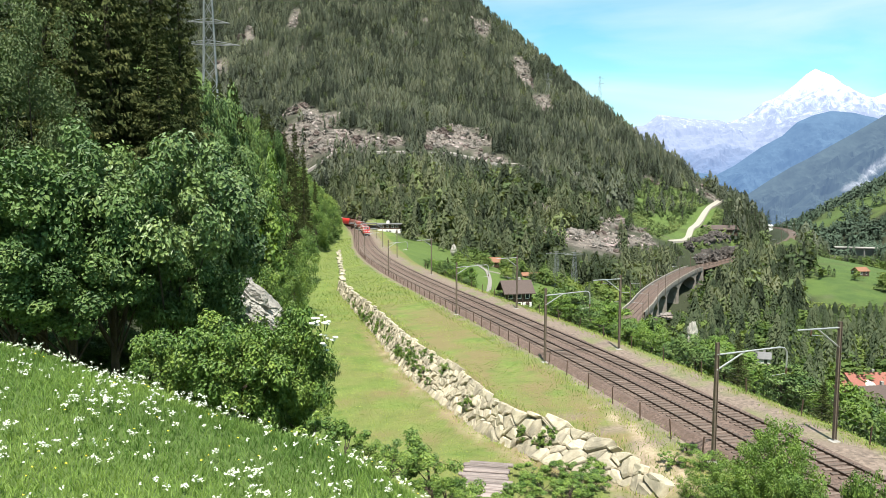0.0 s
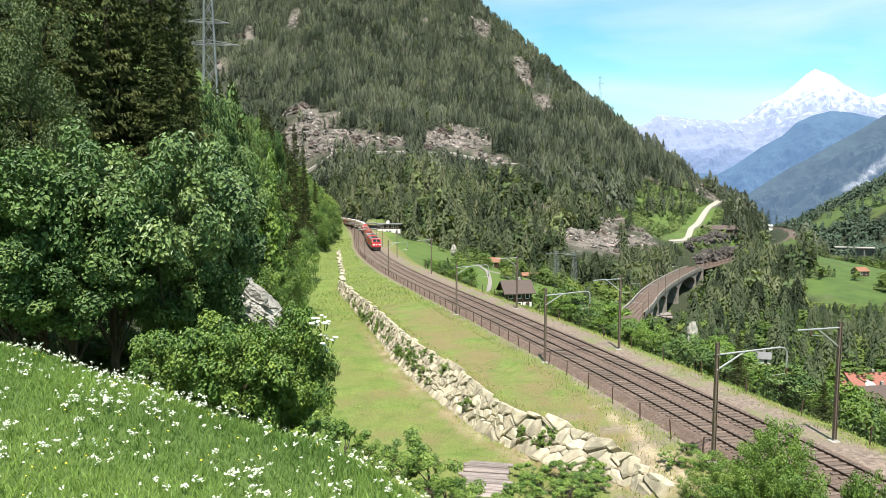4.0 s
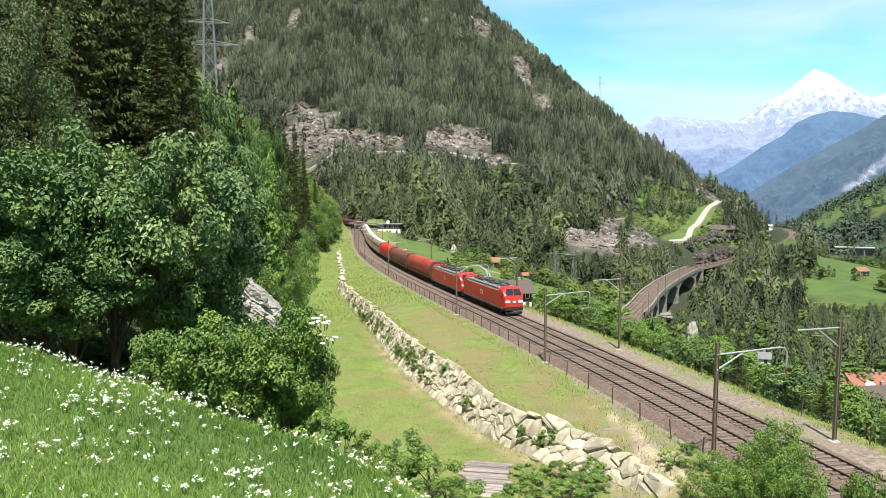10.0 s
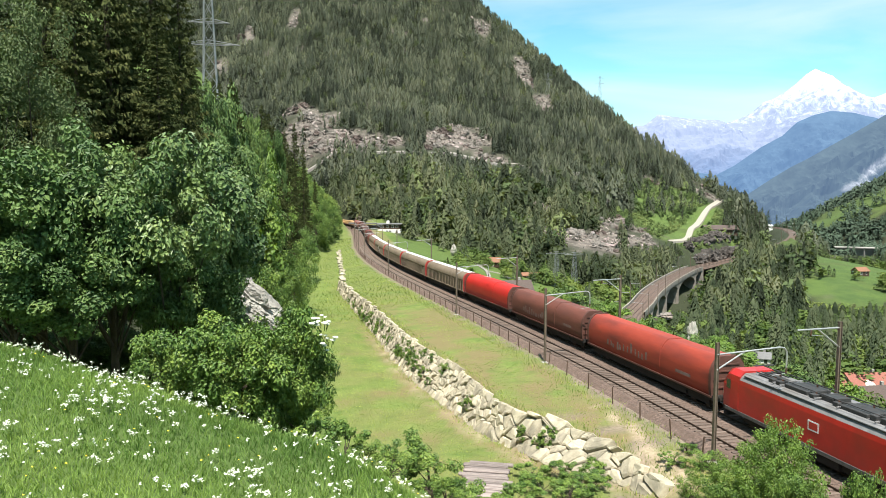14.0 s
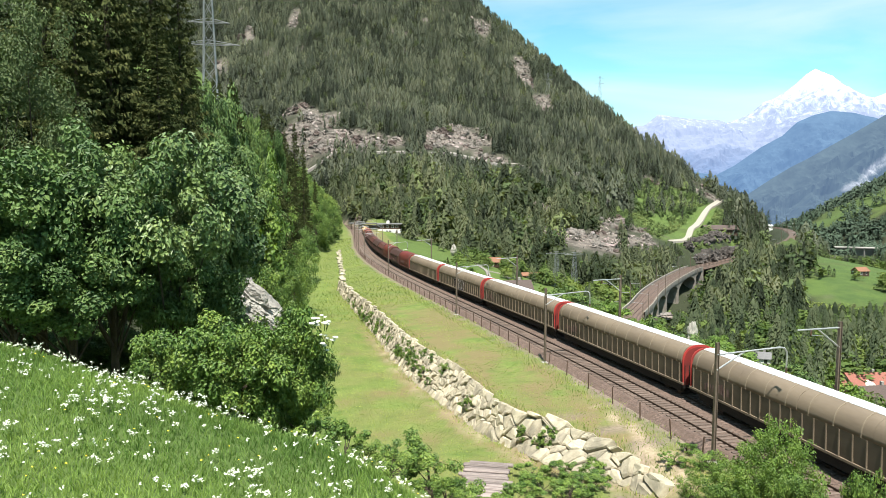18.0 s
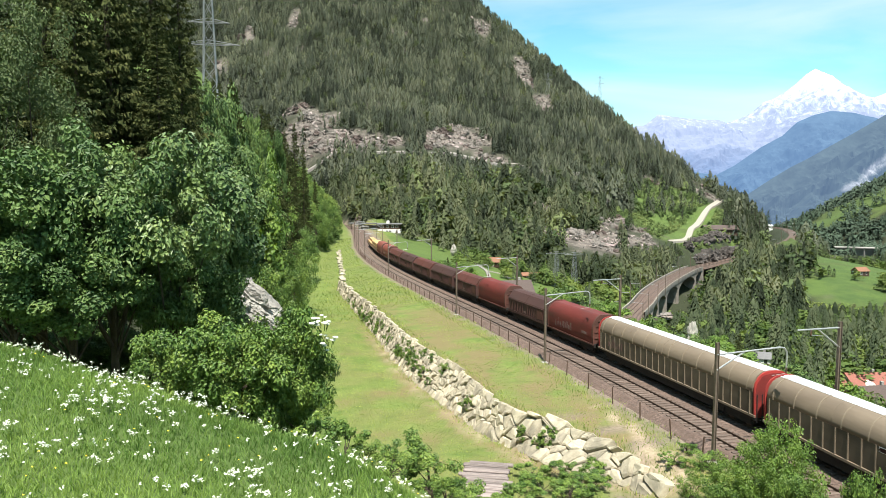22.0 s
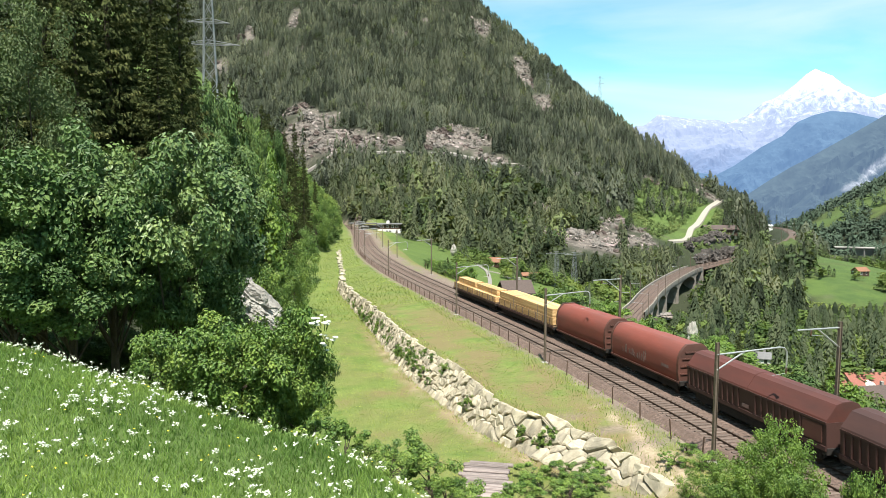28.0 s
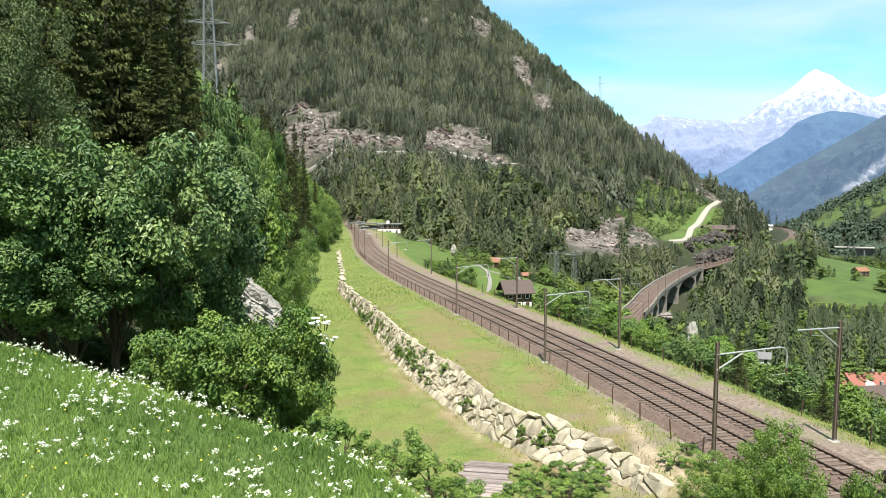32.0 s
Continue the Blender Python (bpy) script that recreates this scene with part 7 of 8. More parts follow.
def house(name, label, x, y, turn, w, d, h, rise, wall, roof, floors=2, cols=3, over=0.6, base=None, z=None, chimney=True, door=True, category="house"):
    """A gabled house: walls, two roof slopes, windows with frames, door, chimney. w along its ridge."""
    g = land1(x, y) if z is None else z
    o = thing(name, label, category, pose(x, y, g, 0, 0, turn))
    bm = bmesh.new()
    a, b = w / 2, d / 2
    prof = [(-b, -3.0), (-b, h), (0, h + rise), (b, h), (b, -3.0)]
    rings = [[(px, yy, zz) for yy, zz in prof] for px in (-a, a)]
    part("wall", loft(rings), wall, o)
    if base:
        part("plinth", boxes((-a - 0.05, a + 0.05, -b - 0.05, b + 0.05, -3.0, h * 0.42)), base, o, "white rendered base storey")
    k = rise / b
    for s in (-1, 1):
        e = b + over
        ring = [(0, h + rise + 0.12), (s * e, h + rise - k * e + 0.12), (s * e, h + rise - k * e + 0.34), (0, h + rise + 0.36)]
        part("roof", loft([[(px, yy, zz) for yy, zz in ring] for px in (-a - over, a + over)]), roof, o)
    if chimney:
        part("chimney", boxes((a * 0.3, a * 0.3 + 0.7, b * 0.25, b * 0.25 + 0.7, h, h + rise + 0.9)), m_concrete, o)
    fh = h / floors
    for f in range(floors):
        zc = fh * (f + 0.55)
        for c in range(cols):
            xx = -a + w * (c + 0.5) / cols
            for s in (-1, 1):
                win = part("window", boxes((xx - 0.62, xx + 0.62, *sorted((s * b, s * (b + 0.07))), zc - 0.75, zc + 0.75)), m_render, o)
                part("pane", boxes((xx - 0.5, xx + 0.5, *sorted((s * b, s * (b + 0.09))), zc - 0.62, zc + 0.62)), m_pane, win)
        for c in range(2):
            yy = -b + d * (c + 0.5) / 2
            for s in (-1, 1):
                win = part("window", boxes((*sorted((s * a, s * (a + 0.07))), yy - 0.62, yy + 0.62, zc - 0.75, zc + 0.75)), m_render, o)
                part("pane", boxes((*sorted((s * a, s * (a + 0.09))), yy - 0.5, yy + 0.5, zc - 0.62, zc + 0.62)), m_pane, win)
    if door:
        part("door", boxes((a * 0.55, a * 0.55 + 1.0, -b - 0.1, -b, 0, 2.1)), m_brown_wood, o)
    return o


def settlement():
    # by the line in the bend
    x, y, z = (-28.13, 352.00, -8.55)
    o = thing("line_house", "flat-roofed railway house, white below and dark above", "house", pose(x, y, z, 0, 0, -4))
    part("wall", boxes((-7.4, 7.0, -3.5, 3.5, -3.0, 2.5)), m_render, o, "white rendered wall")
    part("upper_storey", boxes((-4.2, 6.6, -3.2, 3.4, 2.5, 4.9)), m_brown_wood, o, "dark boarded upper storey")
    part("roof", boxes((-5.0, 7.6, -4.0, 4.0, 4.9, 5.25), bevel=0.04), m_slate, o)
    part("terrace_roof", boxes((-7.8, -4.2, -3.8, 3.8, 2.5, 2.75), bevel=0.04), m_slate, o)
    part("chimney", boxes((-0.6, 0.9, 0.2, 1.4, 5.2, 6.6)), m_render, o)
    for px, zz in ((-5.6, 1.2), (-2.4, 1.3), (0.2, 1.4), (1.6, 1.4), (-2.2, 3.8), (0.4, 3.8), (3.0, 3.8), (5.2, 3.8)):
        f = -3.5 if zz < 2 else -3.2
        win = part("window", boxes((px - 0.62, px + 0.62, f - 0.06, f, zz - 0.6, zz + 0.6)), m_render, o)
        part("pane", boxes((px - 0.52, px + 0.52, f - 0.08, f, zz - 0.5, zz + 0.5)), m_pane, win)
    part("door", boxes((4.6, 5.6, -3.58, -3.5, 0, 2.1)), m_brown_wood, o)
    sx, sy, sz = (-40.63, 356.00, -8.25)
    sh = thing("platform_shelter", "long grey open shelter beside the white house", "shelter", pose(sx, sy, sz, 0, 0, -4))
    part("roof", boxes((-7.5, 7.5, -2.2, 2.2, 4.6, 5.0), bevel=0.05), m_slate, sh)
    for px in (-6.8, -2.4, 2.4, 6.8):
        part("post", boxes((px - 0.12, px + 0.12, -1.6, -1.36, -3, 4.6)), m_mast, sh)
        part("post", boxes((px - 0.12, px + 0.12, 1.36, 1.6, -3, 4.6)), m_mast, sh)
    part("back_wall", boxes((-2, 7.2, 1.6, 1.75, -3, 4.0)), m_concrete, sh)
    wx, wy, wz = (-67.92, 470.00, 4.78)
    wh = thing("hut", "small white hut above the cutting", "hut", pose(wx, wy, wz))
    part("wall", boxes((-3.4, 3.4, -2, 2, -4, 2.4)), m_render, wh)
    part("roof", loft([[(px, -2.6, 2.2), (px, 0, 3.4), (px, 2.6, 2.2), (px, 2.6, 2.0), (px, -2.6, 2.0)] for px in (-3.9, 3.9)]), m_slate, wh)
    part("pane", boxes((-1.8, -0.8, -2.06, -2, 0.6, 1.7)), m_pane, wh)
    # chalet below the line
    house("chalet", "dark brown timber chalet with a white base", 19.8, 188, 12, 7.0, 6.4, 5.0, 2.4, m_brown_wood, m_tile_brown, 2, 3, 0.9, base=m_render, z=-17.2)
    house("shed", "low shed with an orange tiled roof", 35.1, 271, 5, 8, 4, 1.5, 0.8, m_brown_wood, m_tile_orange, 1, 2, 0.5, chimney=False, category="shed")
    house("shed", "small barn with an orange tiled roof", 20.3, 281.5, -10, 6, 5, 2.0, 1.4, m_brown_wood, m_tile_orange, 1, 1, 0.5, chimney=False, category="shed")
    house("barn", "long brown barn with a low sheet roof", 186, 467, 2, 21, 9, 1.5, 2.2, m_brown_wood, m_tile_brown, 1, 4, 0.9, chimney=False, category="barn")
    # houses of the village below
    house("village_house", "white house with a red tiled roof", 120, 192, 3, 12.5, 8, 3.4, 2.3, m_render, m_tile_red, 1, 4, 0.7)
    gx_, gy_ = 118.2, 187.4
    dm = thing("dormer", "white arched dormer gable of the red-roofed house", "gable", pose(gx_, gy_, land1(120, 192) + 1.8))
    part("wall", loft([[(-1.5, yy, 0), (-1.5, yy, 1.6), (-0.9, yy, 2.5), (0, yy, 2.85), (0.9, yy, 2.5), (1.5, yy, 1.6), (1.5, yy, 0)] for yy in (0, 3.4)]), m_render, dm)
    part("window", boxes((-0.5, 0.5, -0.05, 0.02, 0.5, 1.8)), m_pane, dm)
    house("garage", "small annex with a red tiled roof", 110.5, 191, 3, 4, 5, 2.4, 1.2, m_brown_wood, m_tile_red, 1, 1, 0.4, chimney=False)
    house("village_house", "house with a wide brown-grey roof", 113, 176, 8, 11, 8, 3.4, 2.6, m_render, m_tile_brown, 2, 3, 0.8)
    house("village_house", "pale yellow house among the bushes", 100.5, 215.8, -20, 5.5, 4.6, 3.6, 1.4, m_render, m_slate, 2, 2, 0.4)
    house("hut", "small stone hut with an orange roof in the field", 230, 380, 15, 7, 5, 2.4, 1.8, m_brown_wood, m_tile_orange, 1, 2, 0.4, chimney=False, category="hut")
    house("track_hut", "tiny white hut beside the lower line", 340, 722, 20, 5, 4, 2.6, 1.0, m_render, m_render, 1, 1, 0.3, chimney=False, category="hut", z=-29.5)
    ga = (414.09, 700.00, -51.5)
    go = thing("road_gallery", "pale concrete road gallery across the valley", "gallery", pose(*ga, 0, 0, -14))
    part("roof", boxes((-22, 22, -4, 4, 3.5, 4.5), bevel=0.1), m_concrete, go)
    for k in range(5):
        part("pillar", boxes((-21 + k * 10.3, -20 + k * 10.3, -3, -2.4, -20, 3.5)), m_gravel_dim, go)
    part("retaining_wall", boxes((-22, 22, 3, 4, -20, 3.5)), m_concrete, go)


settlement()

# ---------------------------------------------------------------- rocks
m_dark_rock = mat("dark_cliff_rock", (0.085, 0.072, 0.064), (0.045, 0.04, 0.036), 0.6, 0.95, 1.5, 1.2, col3=(0.14, 0.12, 0.105), scale3=0.2)
m_warm_rock = mat("brown_cutting_rock", (0.15, 0.112, 0.098), (0.085, 0.065, 0.057), 0.8, 0.95, 1.5, 1.5, col3=(0.2, 0.155, 0.135), scale3=0.25)
m_scree = mat("grey_cliff_rock", (0.27, 0.24, 0.215), (0.13, 0.115, 0.1), 0.5, 0.95, 1.5, 0.9, col3=(0.33, 0.27, 0.235), scale3=0.12)
m_pale_rock = mat("bleached_rock", (0.50, 0.47, 0.41), (0.36, 0.34, 0.29), 2, 0.9, 0.6)


def cliffs():
    lab = "broken grey-brown cliff between the trees"
    rs = np.random.RandomState(77)
    kinds = [crag("cliff", lab, (0, 0, 0), (1, 0.75, 0.8), 100 + k, m_scree if k % 3 else m_warm_rock) for k in range(6)]
    first = set()

    def lay(x, y, r):
        c = rs.randint(6)
        m = pose(x, y, land1(x, y) - r * 0.15, 0, 0, 360 * rs.rand()) @ Matrix.Diagonal((r, r, r * (0.7 + 0.5 * rs.rand()), 1))
        if c not in first:
            first.add(c)
            kinds[c].matrix_basis = m
        else:
            copy_at(kinds[c], m)

    for a, b, p, q, t in ROCKS:
        for j in range(26 if p > 20 else 9 if p > 11 else 4):
            lay(a + p * 0.9 * (2 * rs.rand() - 1), b + q * 0.8 * (2 * rs.rand() - 1), 1.6 + 3.6 * rs.rand() ** 1.6)


m_rubble = mat("grey_brown_rubble", (0.23, 0.195, 0.165), (0.10, 0.086, 0.074), 0.7, 0.95, 1.0, 2.5, col3=(0.34, 0.30, 0.265), scale3=0.15, tint=0.85)


def rubble():
    """Fallen blocks and broken ledges on the bare parts of the mountain."""
    rs = np.random.RandomState(79)
    x, y = scatter(60000, -170, 215, 370, 790, 80)
    w = blob(x, y, ROCKS) * (0.45 + 0.55 * np.clip(ripple(x, y, 5) + 0.3, 0, 1))
    w = np.maximum(w, 0.22 * step(outcrop(x, y), 1.5, 1.9) * (x < 0.3 * y))
    keep = (rs.rand(len(x)) < w * 0.75) & (blob(x, y, CLEARINGS) < 0.3)
    x, y = x[keep], y[keep]
    n = len(x)
    size = 0.45 + 1.9 * rs.rand(n) ** 3
    shapes = [splinter(rs) for _ in range(9)]
    z = land(x, y)
    V, F, T, base = [], [], [], 0
    for i in range(n):
        sv, sf = shapes[i % 9]
        e = np.array(Euler(tuple(0.4 * rs.randn(3) + (0, 0, 6.28 * rs.rand()))).to_matrix())
        V.append((sv * (size[i] * (1.0 + 0.8 * rs.rand()), size[i], size[i])) @ e.T + (x[i], y[i], z[i] + 0.15 * size[i]))
        F.append(sf + base)
        T.append(np.full(len(sv), rs.rand()))
        base += len(sv)
    me = mesh_np("rubble", np.concatenate(V), np.concatenate(F), m_rubble)
    put_attr(me, "tint", np.concatenate(T))
    tagged(new("rubble", me), "grey-brown rubble and broken ledges on the mountainside", "rubble", kind="stuff")


rubble()


def rock_faces():
    def on(x, y, size, seed, material, label, sink=0.35, turn=0):
        crag("cliff", label, (x, y, land1(x, y) - size[2] * sink), size, seed, material, turn)

    # rock face over the lower line and beside the cutting
    for k, (x, y, r) in enumerate([(150, 403, 6), (157, 411, 8), (165, 420, 8), (173, 430, 8), (181, 440, 8), (190, 450, 7), (145, 409, 5), (152, 419, 6), (160, 428, 6), (168, 438, 6), (176, 447, 6), (186, 457, 5), (199, 462, 6), (208, 472, 5)]):
        on(x, y, (r, r * 0.7, r * 0.9), 200 + k, m_dark_rock, "dark rock face above the lower line", 0.2, 40)
    for k, (s, u, r) in enumerate([(335, 9, 5), (350, 10, 6), (365, 9, 6), (380, 11, 6), (345, -10, 3.5)]):
        p = on_track(s, u)
        on(float(p[0]), float(p[1]), (r, r * 0.8, r * 0.75), 220 + k, m_warm_rock, "brown rock wall of the railway cutting", 0.2, 20)
    crag("bleached_rock", "bleached upright rock among the bushes", (46.68, 128.00, -11.76), (1.0, 0.8, 2.6), 240, m_pale_rock, 10)
    crag("bleached_rock", "small bleached rock on the green slope", (4.43, 285.00, -10.73), (1.3, 1.0, 2.4), 241, m_pale_rock, 0)
    crag("bleached_rock", "pale boulders below the viaduct", (77.06, 236.00, -28.69), (3.0, 1.8, 1.3), 242, m_scree, 0)


cliffs()
rock_faces()

# ---------------------------------------------------------------- lattice pylons
m_lattice = mat("galvanised_lattice", (0.30, 0.31, 0.31), (0.22, 0.23, 0.23), 2, 0.5, metal=0.3)


def pylon(name, label, at, tall, wide, arms, r=0.09):
    x, y, zt = at
    g = land1(x, y)
    h = max(tall, zt - g)
    o = thing(name, label, "pylon", pose(x, y, g, 0, 0, 12))
    wa = lambda z: wide / 2 * (1 - 0.72 * z / h)
    bm = bmesh.new()
    for sx in (-1, 1):
        for sy in (-1, 1):
            rod(bm, (sx * wa(0), sy * wa(0), -0.5), (sx * wa(h), sy * wa(h), h), r, n=5)
    part("leg", bm, m_lattice, o)
    n = int(h / (wide * 0.75))
    bm = bmesh.new()
    for k in range(n):
        z0, z1 = h * k / n, h * (k + 1) / n
        a, b = wa(z0), wa(z1)
        for s in (-1, 1):
            rod(bm, (-a, s * a, z0), (b, s * b, z1), r * 0.6, n=4)
            rod(bm, (a, s * a, z0), (-b, s * b, z1), r * 0.6, n=4)
            rod(bm, (s * a, -a, z0), (s * b, b, z1), r * 0.6, n=4)
    part("bracing", bm, m_lattice, o)
    for z, ln in arms:
        zz = h + z
        bm = bmesh.new()
        for s in (-1, 1):
            rod(bm, (0, 0, zz + 0.9), (s * ln, 0, zz), r * 0.7, n=4)
            rod(bm, (0, wa(zz), zz), (s * ln, 0, zz), r * 0.7, n=4)
            rod(bm, (0, -wa(zz), zz), (s * ln, 0, zz), r * 0.7, n=4)
        part("cross_arm", bm, m_lattice, o)
    return o


pylon("transmission_pylon", "tall grey lattice pylon above the trees", (-49.34, 150.00, 62.05), 30, 4.4, [(-3, 3.2), (-11.5, 4.2), (-16, 6.2)], 0.11)
pylon("transmission_pylon", "slim grey lattice pylon on the wooded ridge", (153.15, 690.00, 121.22), 25, 4.0, [(-2, 4), (-7, 5)], 0.06)
pylon("transmission_pylon", "grey lattice mast before the forest", (43.05, 262.00, -9.38), 14, 2.4, [(-1, 4.5)], 0.055)
pylon("transmission_pylon", "grey lattice mast beside the sheds", (51.04, 268.00, -9.54), 14, 2.4, [(-1, 4.0)], 0.055)
pylon("transmission_pylon", "thin lattice pylon on the far slope", (100.94, 680.00, 122.37), 20, 3.6, [(-2, 4), (-6, 5)], 0.06)


# ---------------------------------------------------------------- far ranges
def range_material(name, low, high, snow, haze, glow, z0, z1, scar=None):
    """Far ranges: forest below z0, bare rock above, snow in the clefts; haze is added as emission."""
    low, high, glow = toned(low), toned(high), glow * TONE
    m = bpy.data.materials.new(name)
    m.use_nodes = True
    nt = m.node_tree
    n, l = nt.nodes, nt.links
    b = n["Principled BSDF"]
    b.inputs["Roughness"].default_value = 1.0
    b.inputs["Specular IOR Level"].default_value = 0.0
    tc = n.new("ShaderNodeTexCoord")
    sep = n.new("ShaderNodeSeparateXYZ")
    l.new(tc.outputs["Object"], sep.inputs[0])
    no = n.new("ShaderNodeTexNoise")
    no.inputs["Scale"].default_value = 0.006
    no.inputs["Detail"].default_value = 9
    no.inputs["Roughness"].default_value = 0.7
    l.new(tc.outputs["Object"], no.inputs["Vector"])
    add = n.new("ShaderNodeMath")
    add.operation = "MULTIPLY_ADD"
    add.inputs[1].default_value = (z1 - z0) * 1.6
    l.new(no.outputs["Fac"], add.inputs[0])
    l.new(sep.outputs["Z"], add.inputs[2])
    r = n.new("ShaderNodeMapRange")
    r.inputs["From Min"].default_value = z0 + (z1 - z0) * 0.8
    r.inputs["From Max"].default_value = z1 + (z1 - z0) * 0.8
    l.new(add.outputs[0], r.inputs["Value"])
    mx = n.new("ShaderNodeMix")
    mx.data_type = "RGBA"
    mx.inputs["B"].default_value = (*high, 1)
    l.new(r.outputs["Result"], mx.inputs["Factor"])
    n3 = n.new("ShaderNodeTexNoise")
    n3.inputs["Scale"].default_value = 0.02
    n3.inputs["Detail"].default_value = 8
    n3.inputs["Roughness"].default_value = 0.75
    l.new(tc.outputs["Object"], n3.inputs["Vector"])
    m3 = n.new("ShaderNodeMix")
    m3.data_type = "RGBA"
    m3.inputs["A"].default_value = (*(v * 0.35 for v in low), 1)
    m3.inputs["B"].default_value = (*(v * 1.7 for v in low), 1)
    l.new(n3.outputs["Fac"], m3.inputs["Factor"])
    l.new(m3.outputs["Result"], mx.inputs["A"])
    n2 = n.new("ShaderNodeTexNoise")
    n2.inputs["Scale"].default_value = 0.018
    n2.inputs["Detail"].default_value = 8
    n2.inputs["Roughness"].default_value = 0.75
    mp = n.new("ShaderNodeMapping")
    mp.inputs["Scale"].default_value = (1.6, 1.0, 0.35)
    l.new(tc.outputs["Object"], mp.inputs["Vector"])
    l.new(mp.outputs["Vector"], n2.inputs["Vector"])
    a2 = n.new("ShaderNodeMath")
    a2.operation = "MULTIPLY_ADD"
    a2.inputs[1].default_value = 1100
    l.new(n2.outputs["Fac"], a2.inputs[0])
    l.new(sep.outputs["Z"], a2.inputs[2])
    r2 = n.new("ShaderNodeMapRange")
    r2.inputs["From Min"].default_value = 360 + snow
    r2.inputs["From Max"].default_value = 760 + snow
    l.new(a2.outputs[0], r2.inputs["Value"])
    m2 = n.new("ShaderNodeMix")
    m2.data_type = "RGBA"
    m2.inputs["B"].default_value = (0.5, 0.515, 0.54, 1)
    l.new(mx.outputs["Result"], m2.inputs["A"])
    l.new(r2.outputs["Result"], m2.inputs["Factor"])
    out = m2.outputs["Result"]
    if scar:
        # pale bare rock along the line from (ax, az) to (bx, bz)
        ax, az, bx, bz, half = scar
        ln = math.hypot(bx - ax, bz - az)
        tx, tz = (bx - ax) / ln, (bz - az) / ln

        def ramp(direction, centre, inner, outer):
            d = n.new("ShaderNodeVectorMath")
            d.operation = "DOT_PRODUCT"
            d.inputs[1].default_value = direction
            l.new(tc.outputs["Object"], d.inputs[0])
            a = n.new("ShaderNodeMath")
            a.operation = "SUBTRACT"
            a.inputs[1].default_value = centre
            l.new(d.outputs["Value"], a.inputs[0])
            c = n.new("ShaderNodeMath")
            c.operation = "ABSOLUTE"
            l.new(a.outputs[0], c.inputs[0])
            g = n.new("ShaderNodeMapRange")
            g.inputs["From Min"].default_value = outer
            g.inputs["From Max"].default_value = inner
            l.new(c.outputs[0], g.inputs["Value"])
            return g.outputs["Result"]

        across = ramp((-tz, 0, tx), -tz * ax + tx * az, 0.3 * half, 1.5 * half)
        lengthwise = ramp((tx, 0, tz), tx * (ax + bx) / 2 + tz * (az + bz) / 2, 0.4 * ln, 0.62 * ln)
        both = n.new("ShaderNodeMath")
        both.operation = "MULTIPLY"
        l.new(across, both.inputs[0])
        l.new(lengthwise, both.inputs[1])
        streak = n.new("ShaderNodeTexNoise")
        streak.inputs["Scale"].default_value = 0.06
        streak.inputs["Detail"].default_value = 8
        streak.inputs["Roughness"].default_value = 0.75
        l.new(tc.outputs["Object"], streak.inputs["Vector"])
        gap = n.new("ShaderNodeMath")
        gap.operation = "MULTIPLY_ADD"
        gap.inputs[1].default_value = 2.6
        gap.inputs[2].default_value = -1.75
        l.new(streak.outputs["Fac"], gap.inputs[0])
        sm = n.new("ShaderNodeMath")
        sm.operation = "ADD"
        sm.use_clamp = True
        l.new(both.outputs[0], sm.inputs[0])
        l.new(gap.outputs[0], sm.inputs[1])
        fin = n.new("ShaderNodeMath")
        fin.operation = "MULTIPLY"
        l.new(sm.outputs[0], fin.inputs[0])
        l.new(both.outputs[0], fin.inputs[1])
        ms = n.new("ShaderNodeMix")
        ms.data_type = "RGBA"
        ms.inputs["B"].default_value = (0.24, 0.24, 0.25, 1)
        l.new(out, ms.inputs["A"])
        l.new(fin.outputs[0], ms.inputs["Factor"])
        out = ms.outputs["Result"]
    l.new(out, b.inputs["Base Color"])
    # blue emission stands in for the haze before the ranges
    b.inputs["Emission Color"].default_value = (*haze, 1)
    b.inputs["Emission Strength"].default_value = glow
    return m


def far_range(name, label, crest, depth, base_z, material, seed, rough, n=150, m=44):
    """A range: crest of (x, y, z) places, falling towards the viewer over the given depth."""
    c = np.array(crest, float)
    t = (c[:, 0] - c[0, 0]) / (c[-1, 0] - c[0, 0])
    tt = np.linspace(0, 1, n)
    cx, cy, cz = (np.interp(tt, t, c[:, k]) for k in range(3))
    V = []
    rs = np.random.RandomState(seed)
    off = Vector(rs.rand(3) * 50)
    for j in range(m):
        f = j / (m - 1)
        for i in range(n):
            z = base_z + (cz[i] - base_z) * (1 - f) ** 1.15
            x, y = cx[i], cy[i] - depth * f
            w = noise.ridged_multi_fractal(Vector((x, y * 1.3, z * 0.3)) / rough[1] + off, 0.9, 2.1, 6, 1.0, 2.0) - 1.0
            k = rough[0] * min(1.0, f * 5 + 0.08)
            V.append((x + 0.3 * k * w, y - 0.5 * k * w, z + k * w * (1 if j else 0.35)))
    i = (np.arange(m - 1)[:, None] * n + np.arange(n - 1)[None, :]).ravel()
    F = np.stack([i, i + n, i + n + 1, i + 1], 1)
    return tagged(new(name, mesh_np(name, V, F, material)), label, "mountain", kind="structure")


# distance haze is put into the blue of these base colours and their emission
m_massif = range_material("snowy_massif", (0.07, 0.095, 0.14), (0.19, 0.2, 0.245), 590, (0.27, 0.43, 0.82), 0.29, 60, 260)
m_blue = range_material("haze_blue_forest_slope", (0.05, 0.075, 0.09), (0.09, 0.12, 0.13), 650, (0.18, 0.35, 0.74), 0.31, 400, 900)
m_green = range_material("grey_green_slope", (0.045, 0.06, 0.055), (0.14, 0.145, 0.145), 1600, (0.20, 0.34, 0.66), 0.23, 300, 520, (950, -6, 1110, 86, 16))

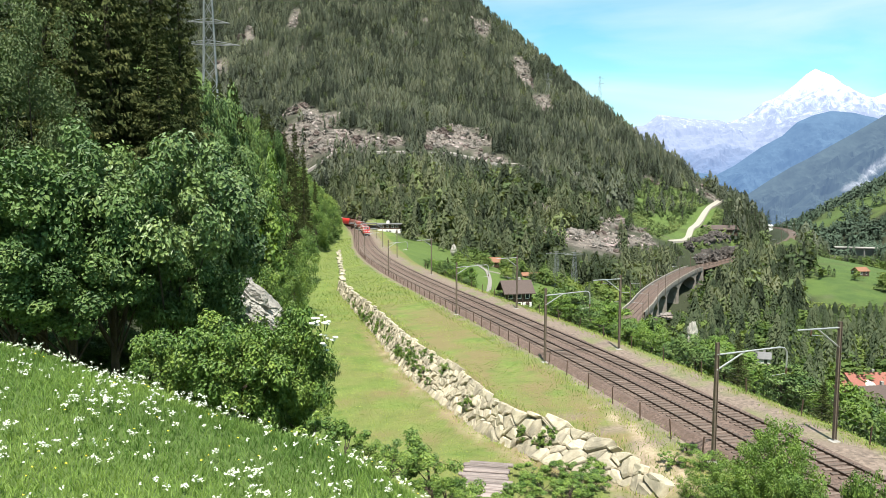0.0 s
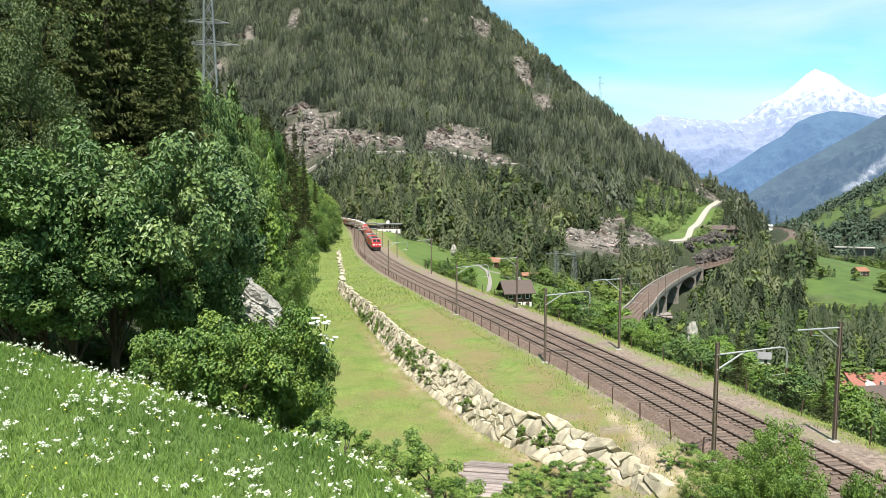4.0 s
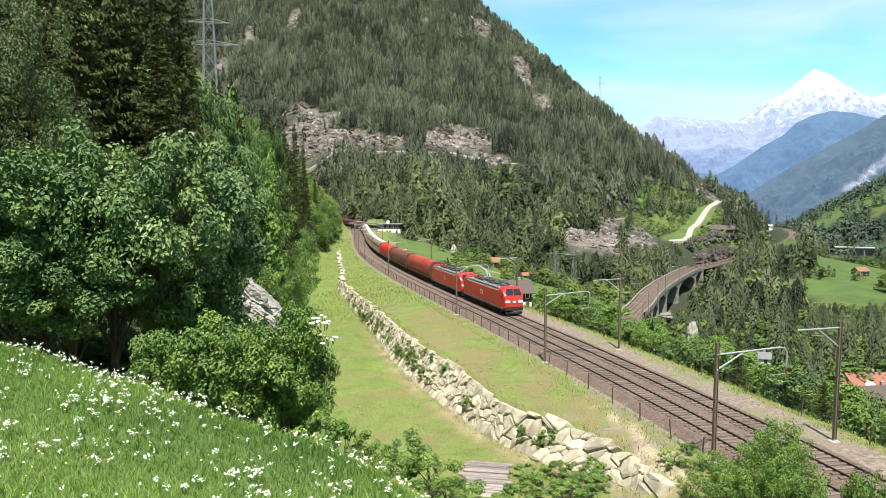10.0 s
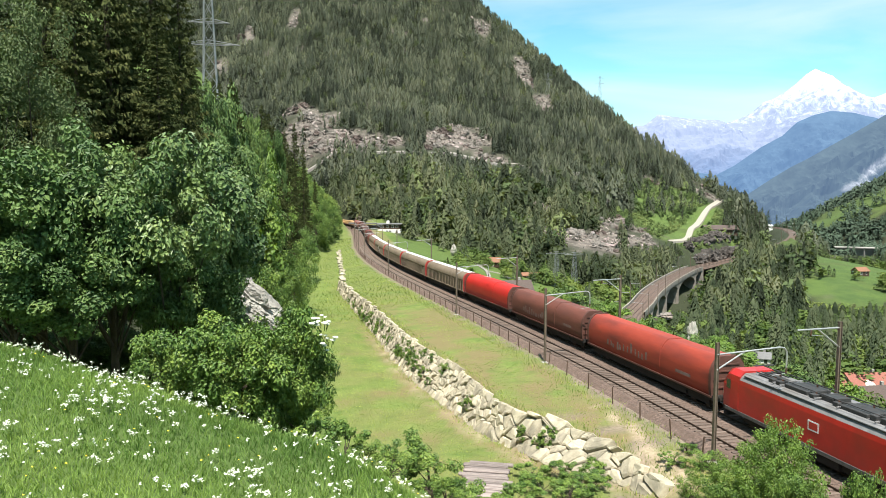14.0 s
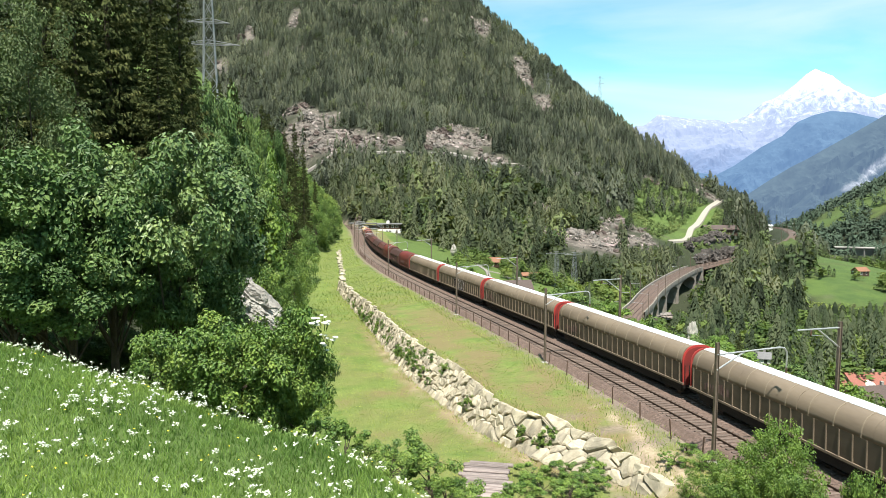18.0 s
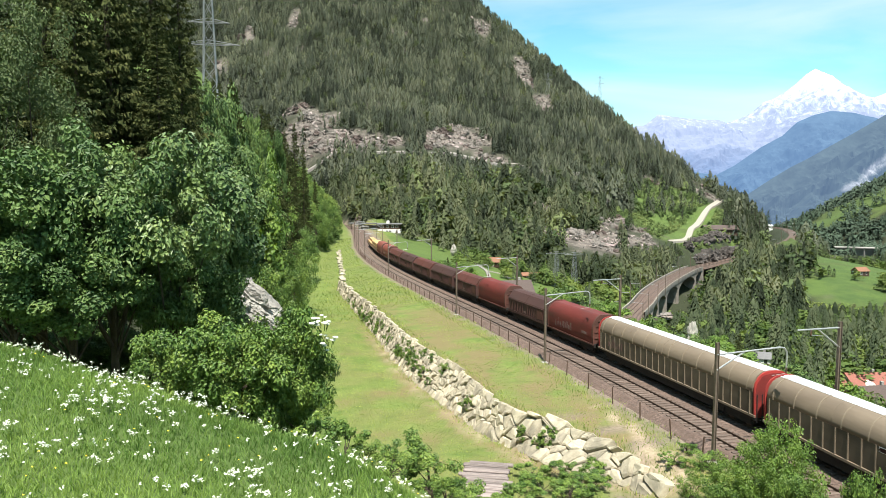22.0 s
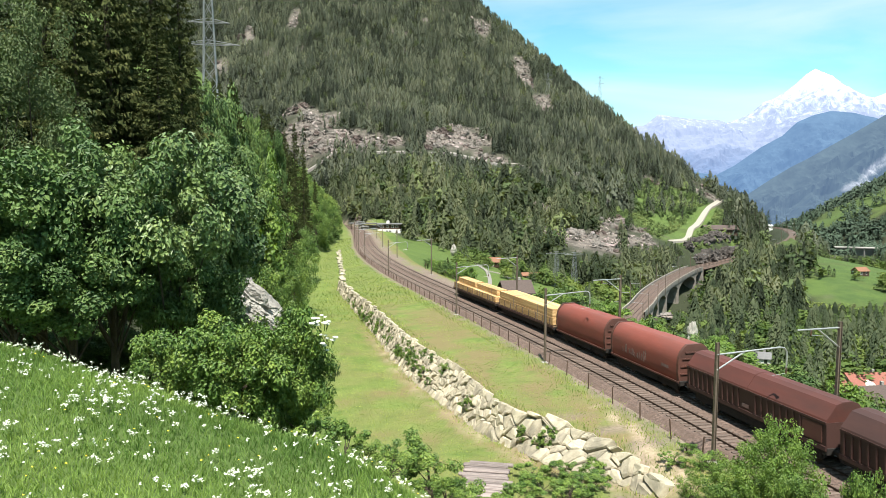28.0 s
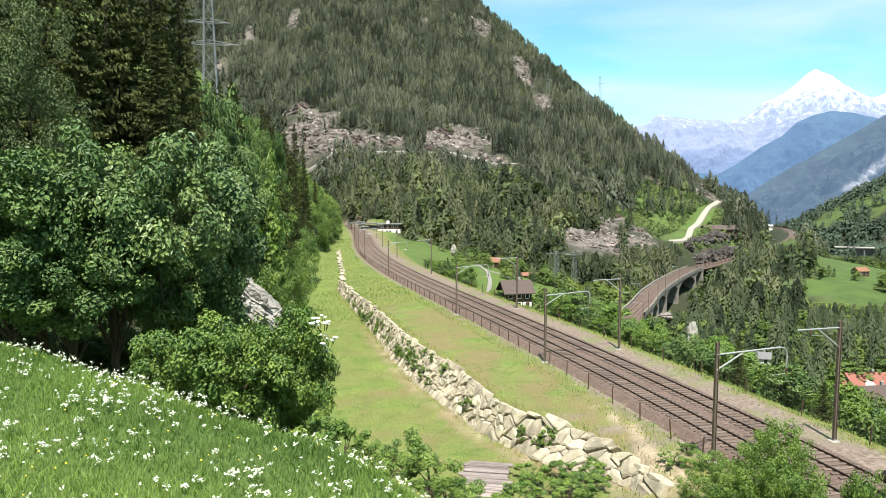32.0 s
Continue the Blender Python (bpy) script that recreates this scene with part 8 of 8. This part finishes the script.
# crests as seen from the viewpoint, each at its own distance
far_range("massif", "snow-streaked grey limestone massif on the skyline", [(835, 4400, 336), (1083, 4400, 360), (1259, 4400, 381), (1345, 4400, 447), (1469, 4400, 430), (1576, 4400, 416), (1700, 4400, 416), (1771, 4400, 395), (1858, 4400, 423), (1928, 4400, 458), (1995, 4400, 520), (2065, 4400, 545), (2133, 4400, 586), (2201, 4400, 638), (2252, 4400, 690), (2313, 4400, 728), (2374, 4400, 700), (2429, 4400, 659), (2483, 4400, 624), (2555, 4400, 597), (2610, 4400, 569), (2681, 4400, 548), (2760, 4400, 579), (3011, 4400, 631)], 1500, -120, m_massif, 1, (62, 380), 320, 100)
far_range("blue_ridge", "forest flank of the massif, blue with painted haze", [(555, 2900, -41), (907, 2900, 6), (1011, 2900, 72), (1117, 2900, 44), (1209, 2900, 92), (1311, 2900, 164), (1403, 2900, 215), (1458, 2900, 268), (1527, 2900, 298), (1596, 2900, 314), (1689, 2900, 307), (1826, 2900, 273), (1996, 2900, 238)], 700, -160, m_blue, 2, (60, 300), 200, 60)
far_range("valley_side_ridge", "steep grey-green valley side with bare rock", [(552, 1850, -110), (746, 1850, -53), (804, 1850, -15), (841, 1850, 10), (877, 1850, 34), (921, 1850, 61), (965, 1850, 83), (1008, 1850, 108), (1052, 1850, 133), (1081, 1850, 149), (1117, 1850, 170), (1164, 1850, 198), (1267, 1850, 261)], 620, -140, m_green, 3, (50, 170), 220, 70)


# ---------------------------------------------------------------- what moves
def motions():
    for ob, behind, half in VEHICLES:
        rows = []
        for i in range(65):
            t = i * 0.5
            s = SPEED * (12.0 - t) + behind - float(np.interp(t, (12, 14.5, 18, 23, 28, 32), (0, 0.8, 0.9, 1.1, 1.5, 2.0)))
            a = Vector(on_track(s - half, -GAP))
            b = Vector(on_track(s + half, -GAP))
            ahead = (a - b).normalized()
            left = Vector((0, 0, 1)).cross(ahead).normalized()
            up = ahead.cross(left)
            m = Matrix((ahead, left, up)).transposed().to_4x4()
            m.translation = (a + b) / 2
            rows.append((t, m))
        walk(ob, rows)


motions()
